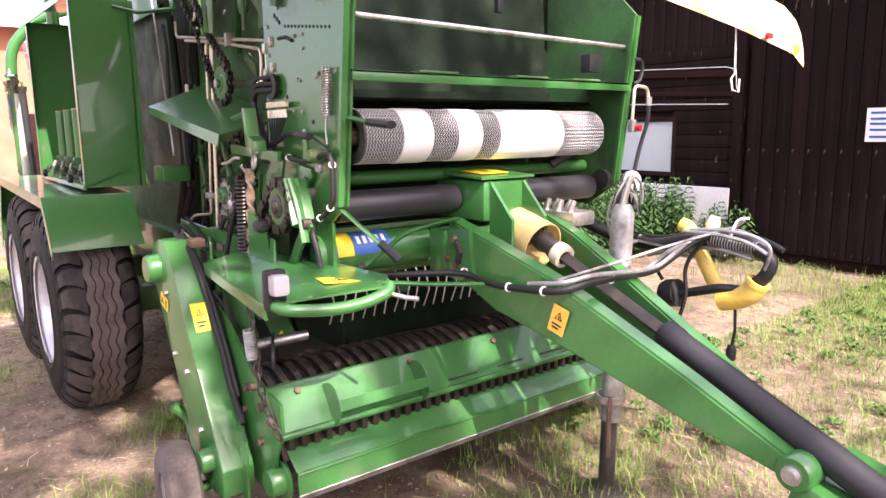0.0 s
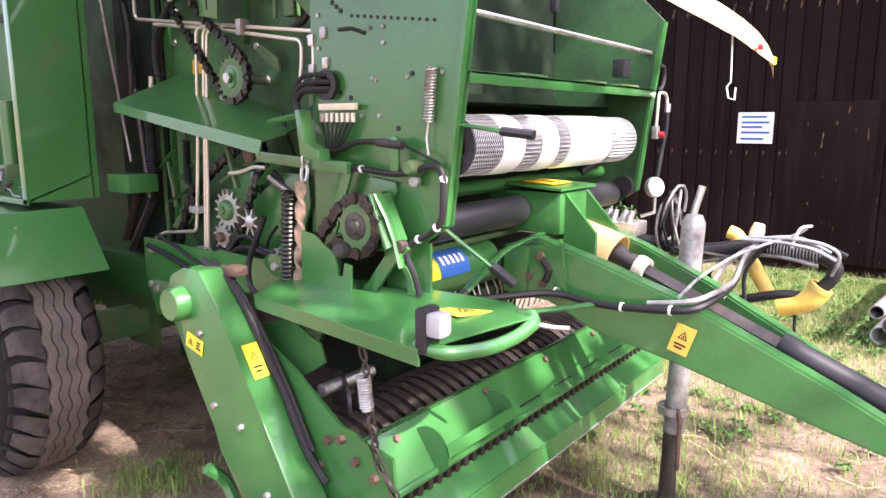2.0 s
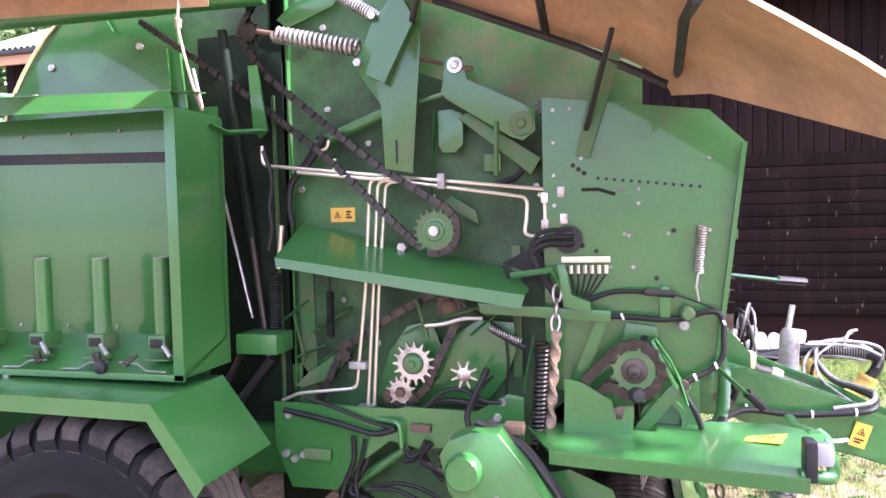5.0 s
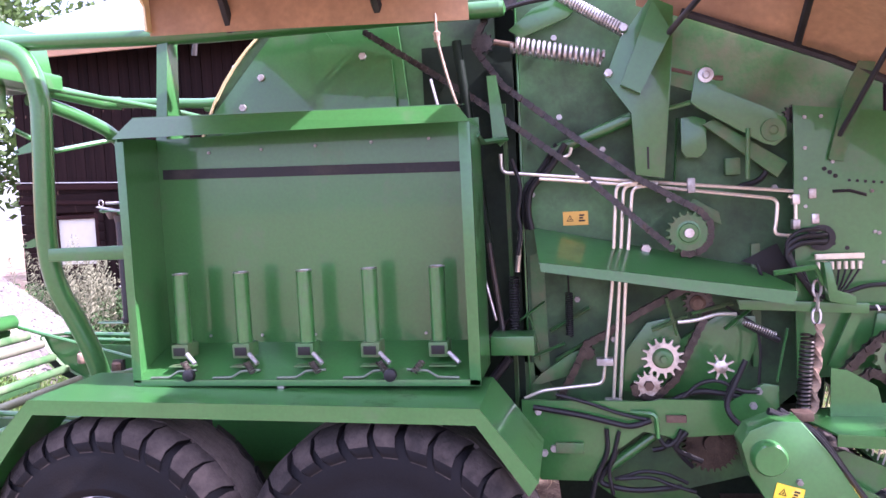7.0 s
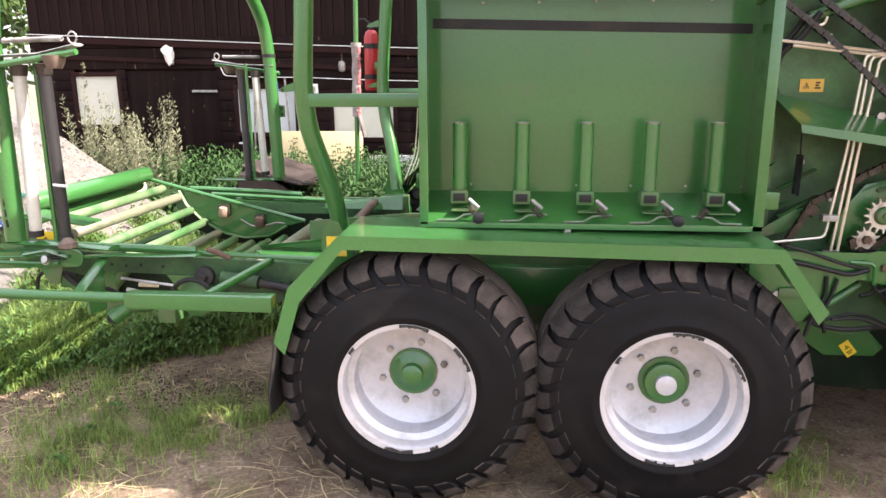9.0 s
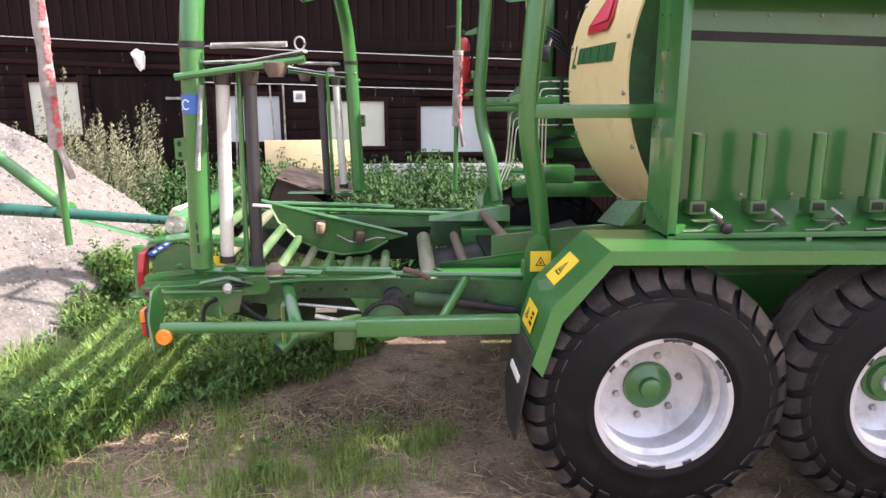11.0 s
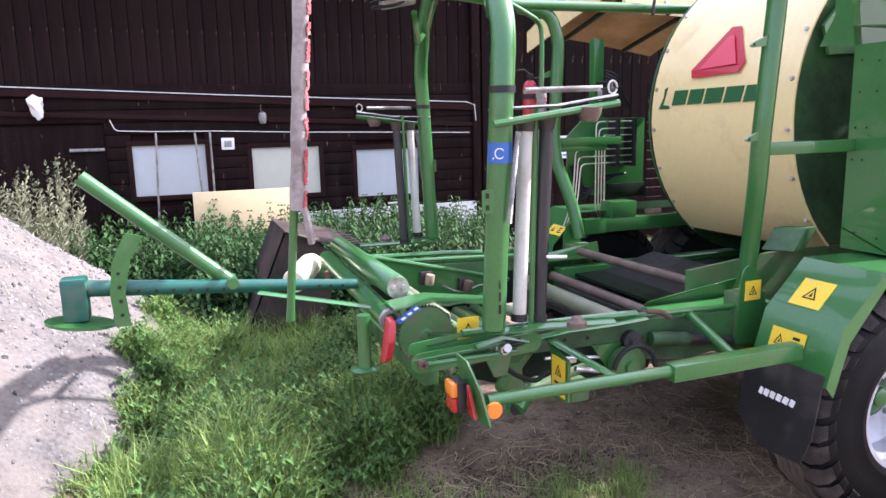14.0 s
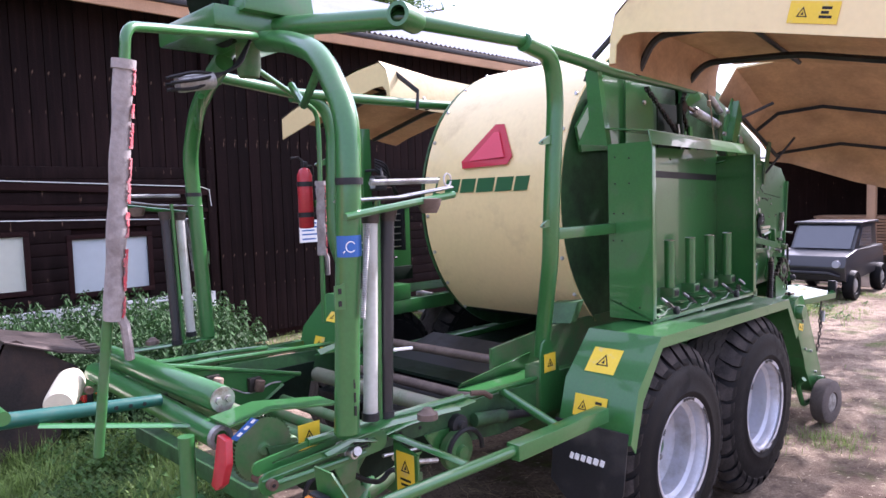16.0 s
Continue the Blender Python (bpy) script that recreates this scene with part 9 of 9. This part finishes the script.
for k in range(120000):
    x, y = rng.uniform(2.2, 10.5), rng.uniform(-0.6, 5.2)
    f = noise.noise(Vector((x * 1.2, y * 1.2, 8.0))) + 0.6 * noise.noise(Vector((x * 5.0, y * 5.0, 2.0)))
    if rng.random() < 0.40 + 0.8 * f + 0.25 * (y - 1.0):
        (yellow if rng.random() < 0.2 else short).append((x, y, ground_height(x, y) - 0.004, 0.025 + 0.07 * rng.random() ** 1.5))
        if rng.random() < 0.012:
            weeds.append((x, y, ground_height(x, y), 0.03 + 0.04 * rng.random()))
for k in range(22000):
    x, y = rng.uniform(-5, 7), rng.uniform(-4.5, 4.5)
    clump = noise.noise(Vector((x * 1.1, y * 1.1, 12.0)))
    if rng.random() < (0.25 + 1.2 * clump) * (0.3 if x > 1.0 else 1.0) and edge_distance(x, y) < 0:
        dry.append((x, y, ground_height(x, y) + 0.004, 0.02 + 0.09 * rng.random() ** 1.6))
for k in range(1200):
    x, y = rng.uniform(-3.6, -0.3), rng.uniform(-2.1, -0.4)
    if edge_distance(x, y) < 0 and noise.noise(Vector((x * 2.0, y * 2.0, 15.0))) > -0.15:
        dry.append((x, y, ground_height(x, y) + 0.004, 0.05 + 0.12 * rng.random() ** 2))
blades("tall_grass", tall, GRASS, "thick green grass behind the machine", "grass", 1.25, 0.0042)
blades("short_grass", short, GRASS, "thin tufts of short grass in the yard", "grass", 1.3, 0.0022)
blades("yellow_grass", yellow, YGRASS, "thin yellowed grass in the yard", "grass", 1.6, 0.0022)
def straw(places):
    """Dry stalks lying on the earth, in one mesh."""
    r = np.random.default_rng(41)
    V, F = [], []
    for x, y, z, h in places:
        a, L, w = r.uniform(0, 6.28), 0.03 + 1.3 * h, 0.0011 + 0.0012 * r.random()
        dx, dy = math.cos(a) * L * 0.5, math.sin(a) * L * 0.5
        k = r.uniform(-0.25, 0.25)
        mx, my = x - dy * k, y + dx * k
        i = len(V)
        for px, py, up in ((x - dx, y - dy, 0.0), (mx, my, 0.006), (x + dx, y + dy, 0.018 * r.random() ** 2)):
            g = ground_height(px, py) + 0.004 + up
            V.extend([(px - w * math.sin(a), py + w * math.cos(a), g), (px + w * math.sin(a), py - w * math.cos(a), g + 0.001)])
        F.extend([(i, i + 1, i + 3, i + 2), (i + 2, i + 3, i + 5, i + 4)])
    return tagged(raw("straw", V, F, STRAW), "scattered bits of dry straw on the earth", "straw", kind="stuff")


straw(dry)


def soil_clods():
    """Crumbs of dark wet soil trodden into the track, in one mesh."""
    r = np.random.default_rng(31)
    tet = np.array([(1, 0, -0.5), (-0.5, 0.87, -0.5), (-0.5, -0.87, -0.5), (0, 0, 0.8)])
    V, F = [], []
    for cx0, cy0, sx, sy, n in ((-2.0, -0.92, 0.28, 0.10, 1500), (-1.62, -0.72, 0.25, 0.08, 900), (-2.7, -0.72, 0.30, 0.09, 900), (-2.35, -0.6, 0.4, 0.16, 700), (-3.1, -0.95, 0.25, 0.10, 500), (-1.2, -0.6, 0.5, 0.3, 600)):
        for k in range(n):
            x, y = cx0 + r.normal(0, sx), cy0 + r.normal(0, sy)
            s = 0.003 + 0.009 * r.random() ** 3
            i = len(V)
            V.extend((tet * s * r.uniform(0.6, 1.5, (4, 3)) + np.array([x, y, ground_height(x, y) + 0.2 * s])).tolist())
            F.extend([(i, i + 1, i + 3), (i + 1, i + 2, i + 3), (i + 2, i, i + 3), (i, i + 2, i + 1)])
    return tagged(raw("soil_crumbs", V, F, SOIL), "crumbs of dark wet soil on the track", "soil", kind="stuff")


soil_clods()


def broad_weeds():
    """Low weeds with rosettes of broad leaves, in one mesh."""
    r = np.random.default_rng(21)
    V, F = [], []
    for x, y, z, h in weeds:
        for k in range(6):
            a = k * 1.05 + r.uniform(-0.3, 0.3)
            d = Vector((math.cos(a), math.sin(a), 0))
            L, w = 0.04 + 0.05 * r.random(), 0.013 + 0.012 * r.random()
            s = Vector((-d.y, d.x, 0)) * w
            b = Vector((x, y, z + h * (0.3 + 0.14 * k)))
            i = len(V)
            V.extend([b, b + d * L * 0.4 + s + Vector((0, 0, 0.025)), b + d * L + Vector((0, 0, -0.005)), b + d * L * 0.4 - s + Vector((0, 0, 0.025)), b + d * L * 0.55 + Vector((0, 0, 0.012))])
            F.extend([(i, i + 1, i + 4), (i + 1, i + 2, i + 4), (i + 2, i + 3, i + 4), (i + 3, i, i + 4)])
    return tagged(raw("broad_weeds", V, F, WEED), "broad-leaved weeds among the grass", "weeds", kind="stuff")


broad_weeds()


def nettles():
    """Stalks with pairs of toothed leaves, in one mesh."""
    rng = np.random.default_rng(11)
    V, F = [], []
    def leaf(c, d, L, w, droop):
        side = Vector((-d.y, d.x, 0)).normalized() * w
        i = len(V)
        V.extend([c, c + d * L * 0.35 + side + Vector((0, 0, 0.02)), c + d * L * 0.75 + side * 0.6 - Vector((0, 0, droop * 0.5)), c + d * L - Vector((0, 0, droop)), c + d * L * 0.75 - side * 0.6 - Vector((0, 0, droop * 0.5)), c + d * L * 0.35 - side + Vector((0, 0, 0.02)), c + d * L * 0.5])
        F.extend([(i, i + 1, i + 6), (i + 1, i + 2, i + 6), (i + 2, i + 3, i + 6), (i + 3, i + 4, i + 6), (i + 4, i + 5, i + 6), (i + 5, i, i + 6)])
    count = 0
    while count < 2600:
        x, y = rng.uniform(-7.0, 0.85), rng.uniform(1.5, 5.35)
        lo = 2.3 + 0.35 * math.sin(x * 1.3) + (0.9 if x > -0.9 else 0.0) + (0.9 if x > 0.5 else 0) + (1.1 if x < -3.6 else 0)
        if y < lo or (x > -0.1 and (y < 4.9 or rng.random() < 0.5)) or heap_reach(x, y) < 0.98:
            continue
        count += 1
        h = (0.42 + 0.62 * rng.random() ** 1.5) * (1.0 + 0.30 * noise.noise(Vector((x * 1.3, y * 1.3, 3.0)))) * (0.75 if y < lo + 0.4 else 1.0) * (0.65 if x > 0.2 else 1.0)
        z0 = ground_height(x, y)
        lean = Vector((rng.uniform(-0.08, 0.08), rng.uniform(-0.10, 0.05), 0))
        n = int(6 + 7 * h)
        i = len(V)
        V.extend([Vector((x - 0.004, y, z0)), Vector((x + 0.004, y, z0)), Vector((x, y, z0 + h)) + lean])
        F.append((i, i + 1, i + 2))
        for k in range(n):
            f = 0.25 + 0.75 * k / n
            c = Vector((x, y, z0 + h * f)) + lean * f
            a = k * 1.57 + rng.uniform(-0.4, 0.4)
            for s in (0, math.pi):
                leaf(c, Vector((math.cos(a + s), math.sin(a + s), 0.15)), (0.070 + 0.065 * (1 - abs(f - 0.5)) * rng.uniform(0.7, 1.3)) * (1.0 if f < 0.8 else 0.6), 0.021 if f < 0.8 else 0.012, 0.045)
    return tagged(raw("nettles", V, F, LEAFD), "dense bed of green nettles along the barn", "nettles", kind="stuff")


nettles()


def plumes():
    rng = np.random.default_rng(5)
    V, F = [], []
    for k in range(90):
        x, y = rng.uniform(-5.9, -4.6), rng.uniform(3.5, 4.8)
        h = rng.uniform(1.0, 1.7)
        z0 = ground_height(x, y)
        lean = rng.uniform(-0.2, 0.2)
        i = len(V)
        V.extend([(x - 0.006, y, z0), (x + 0.006, y, z0), (x + lean, y, z0 + h)])
        F.append((i, i + 1, i + 2))
        for j in range(60):
            f = rng.uniform(0.35, 1.0)
            c = np.array([x + lean * f, y, z0 + h * f])
            a, L = rng.uniform(0, 6.28), 0.02 + 0.10 * (1.05 - f)
            e = c + np.array([math.cos(a) * L, math.sin(a) * L, L * rng.uniform(0.2, 1.1)])
            i = len(V)
            V.extend([tuple(c), tuple(e + np.array([0.007, 0, 0.0])), tuple(e + np.array([-0.007, 0.004, 0.016]))])
            F.append((i, i + 1, i + 2))
    return tagged(raw("seed_weeds", V, F, PLUME), "tall pale seeding weeds beside the barn", "weeds", kind="stuff")


plumes()


def gravel():
    """Loose stones on the heap."""
    rng = np.random.default_rng(8)
    ico = bmesh.new()
    bmesh.ops.create_icosphere(ico, subdivisions=1, radius=1.0)
    bv = np.array([v.co[:] for v in ico.verts])
    bf = [tuple(v.index for v in f.verts) for f in ico.faces]
    ico.free()
    V, F = [], []
    n = 0
    while n < 40000:
        x, y = rng.uniform(-7.2, -3.5), rng.uniform(-1.6, 5.0)
        d = heap_reach(x, y)
        if d > 1.0 or rng.random() < d ** 3:
            continue
        s = 0.006 + 0.014 * rng.random() ** 4
        sc = rng.uniform(0.6, 1.2, 3) * s
        i = len(V)
        V.extend((bv * sc * (1 + 0.2 * rng.standard_normal((len(bv), 1))) + np.array([x, y, ground_height(x, y) + 0.2 * s])).tolist())
        F.extend([(a + i, b + i, c + i) for a, b, c in bf])
        n += 1
    return tagged(raw("gravel", V, F, GRAVEL), "loose grey stones on the gravel heap", "gravel", kind="stuff")


gravel()
hv, hf = [], []
N = 90
for j in range(N + 1):
    for i in range(N + 1):
        x, y = -8.4 + 5.0 * i / N, -1.6 + 7.0 * j / N
        d = heap_reach(x, y)
        hv.append((x, y, ground_height(x, y) + (0.012 if d < 0.97 else -0.03)))
for j in range(N):
    for i in range(N):
        a = j * (N + 1) + i
        hf.append((a, a + 1, a + N + 2, a + N + 1))
HEAP = mat("gravel_heap", (0.096, 0.091, 0.086), 0.95, var=0.7, scale=5, fine=38, bump=1.0, dirt=(0.165, 0.145, 0.125), dirt_amount=0.7, dirt_scale=1.6)
tagged(raw("gravel_heap", hv, hf, HEAP, smooth=True), "heap of pale grey gravel beside the machine", "gravel heap")


def tree(x, y, h, seed, dark=False, spread=0.30, low=0.22, leaves=7000):
    r = random.Random(seed)
    t = thing("tree", "tall leafy tree, behind the buildings and once unseen for shade" if not dark else "dark spruce behind the barn", "tree", "trees in the background", at=(x, y, 0))
    trunk = bmesh.new()
    tube([(x, y, 0), (x + 0.1, y, h * 0.4), (x - 0.1, y, h * 0.9)], 0.16, 8, trunk)
    for k in range(9):
        z = h * (0.3 + 0.06 * k)
        a = r.uniform(0, 6.28)
        tube([(x, y, z), (x + math.cos(a) * h * 0.14, y + math.sin(a) * h * 0.14, z + h * 0.08), (x + math.cos(a) * h * 0.24, y + math.sin(a) * h * 0.24, z + h * 0.1)], 0.05, 5, trunk)
    part("trunk", trunk, BARK, t)
    rg = np.random.default_rng(seed)
    clumps = []
    for k in range(46):
        f = rg.uniform(low, 1.0)
        R = h * spread * (1.05 - f if dark else math.sin(math.pi * min(0.98, f * 0.95 + 0.05)) ** 0.7)
        a = rg.uniform(0, 6.28)
        clumps.append((x + R * math.cos(a) * rg.uniform(0.4, 1), y + R * math.sin(a) * rg.uniform(0.4, 1), h * f, h * 0.07))
    C = np.array(clumps)
    n = leaves
    pick = C[rg.integers(0, len(C), n)]
    pos = pick[:, :3] + rg.standard_normal((n, 3)) * pick[:, 3:4] * np.array([1, 1, 0.7])
    u, w = rg.standard_normal((n, 3)), rg.standard_normal((n, 3))
    u = u / np.linalg.norm(u, axis=1)[:, None] * 0.13
    w = w / np.linalg.norm(w, axis=1)[:, None] * 0.09
    V = np.stack([pos - u, pos + w, pos + u, pos - w], 1).reshape(-1, 3)
    F = [(4 * i, 4 * i + 1, 4 * i + 2, 4 * i + 3) for i in range(n)]
    raw("crown", V.tolist(), F, LEAF, t)
    return t


tree(-13.5, 11.0, 9.0, 1)
tree(-17.5, 8.2, 8.0, 2)
tree(-12.0, 15.5, 11.0, 3)
tree(15.0, 23.0, 14.5, 4, True)
tree(19.5, 24.0, 13.5, 5, True)
tree(-22.0, 12.0, 9.0, 6)

# unseen tree, added towards the sun to dapple the machine's front with shade
tree(10.4, -1.6, 9.6, 9, spread=0.26, low=0.40, leaves=1500)

# ---- cords ----
bp("cord", tube([(0.78, -1.40, 2.80), (0.791, -1.45, 2.584), (0.821, -1.45, 2.449), (0.856, -1.45, 2.326), (0.889, -1.45, 2.246)], 0.006, 6, bend=0.05), PALERUST, "pale brown cord")
bp("cord_knot", lathe([(0.0, -0.03), (0.014, -0.015), (0.012, 0.0), (0.016, 0.015), (0.0, 0.03)], (0.79, -1.44, 2.59), (0, 0, 1), 8), PALERUST)
bp("hanging_hook", tube([(2.983, 0.9, 2.04), (2.99, 0.9, 1.81), (2.971, 0.9, 1.784), (2.983, 0.9, 1.728), (3.014, 0.9, 1.718), (3.016, 0.9, 1.781)], 0.005, 6), WHITE, "white hanging cable with a hook")

# rods, hoses and housings on the near side of the table
bp("silver_rod", tube([(-2.017, -1.420, 0.849), (-1.893, -1.420, 0.821)], 0.012, 8), STEEL, "bright steel rod")
bp("round_housing", lathe([(0.0, 0.0), (0.03, 0.0), (0.035, 0.02), (0.085, 0.025), (0.095, 0.035), (0.095, 0.07), (0.0, 0.07)], (-1.686, -1.39, 0.788), (0, 1, 0), 28), GREEN2)
bp("rubber_hose", tube([(-1.686 + 0.115 * math.cos(a), -1.40, 0.788 + 0.115 * math.sin(a)) for a in [0.3 * k for k in range(11)]], 0.012, 8), HOSE)
bp("rubber_hose", tube([(-2.392, -1.400, 0.957), (-2.354, -1.400, 0.901), (-2.293, -1.400, 0.849), (-2.201, -1.400, 0.808), (-2.141, -1.400, 0.854), (-2.070, -1.400, 0.808)], 0.011, 8, bend=0.04), HOSE)
bp("rubber_hose", tube([(-2.552, -1.360, 0.806), (-2.539, -1.360, 0.894), (-2.460, -1.360, 0.929), (-2.320, -1.360, 0.899)], 0.010, 8, bend=0.04), HOSE)
bp("slotted_bar", tube([(-2.516, -1.460, 1.032), (-2.393, -1.460, 1.054), (-2.278, -1.460, 1.025)], 0.026, 6, flat=0.3), GREEN)
bp("slot", tube([(-2.382, -1.472, 1.039), (-2.316, -1.472, 1.044)], 0.004, 5), INK)
bp("slot", tube([(-2.383, -1.472, 1.027), (-2.317, -1.472, 1.031)], 0.004, 5), INK)
bp("slot", tube([(-2.384, -1.472, 1.014), (-2.318, -1.472, 1.018)], 0.004, 5), INK)
bp("pull_rod", tube([(-2.781, -1.450, 1.008), (-2.462, -1.450, 1.023), (-2.269, -1.450, 1.038)], 0.012, 8), GREEN)
bp("pull_rod", tube([(-2.757, -1.470, 0.991), (-2.439, -1.470, 0.991), (-2.330, -1.470, 0.993)], 0.010, 8), GREEN)
bp("flat_link", tube([(-2.263, -1.400, 1.006), (-2.061, -1.400, 1.024), (-1.825, -1.400, 1.023), (-1.635, -1.400, 1.031)], 0.03, 6, flat=0.25), GREEN)
bp("pivot_pin", cyl((-2.387, -1.500, 1.020), (-2.378, -1.420, 0.995), 0.018, n=14), STEEL)
tb = bp("drop_tube", cyl((-2.224, -1.25, 0.627), (-2.074, -1.15, 0.747), 0.042, n=18), GREEN)
part("tube_bore", cyl((-2.224, -1.253, 0.627), (-2.224, -1.248, 0.627), 0.030, n=16), INK, tb)
bp("drop_plate", sideplate([(-2.274, 0.877), (-2.194, 0.897), (-2.174, 0.607), (-2.264, 0.597)], -1.24, 0.02, None, 0.003), GREEN2)
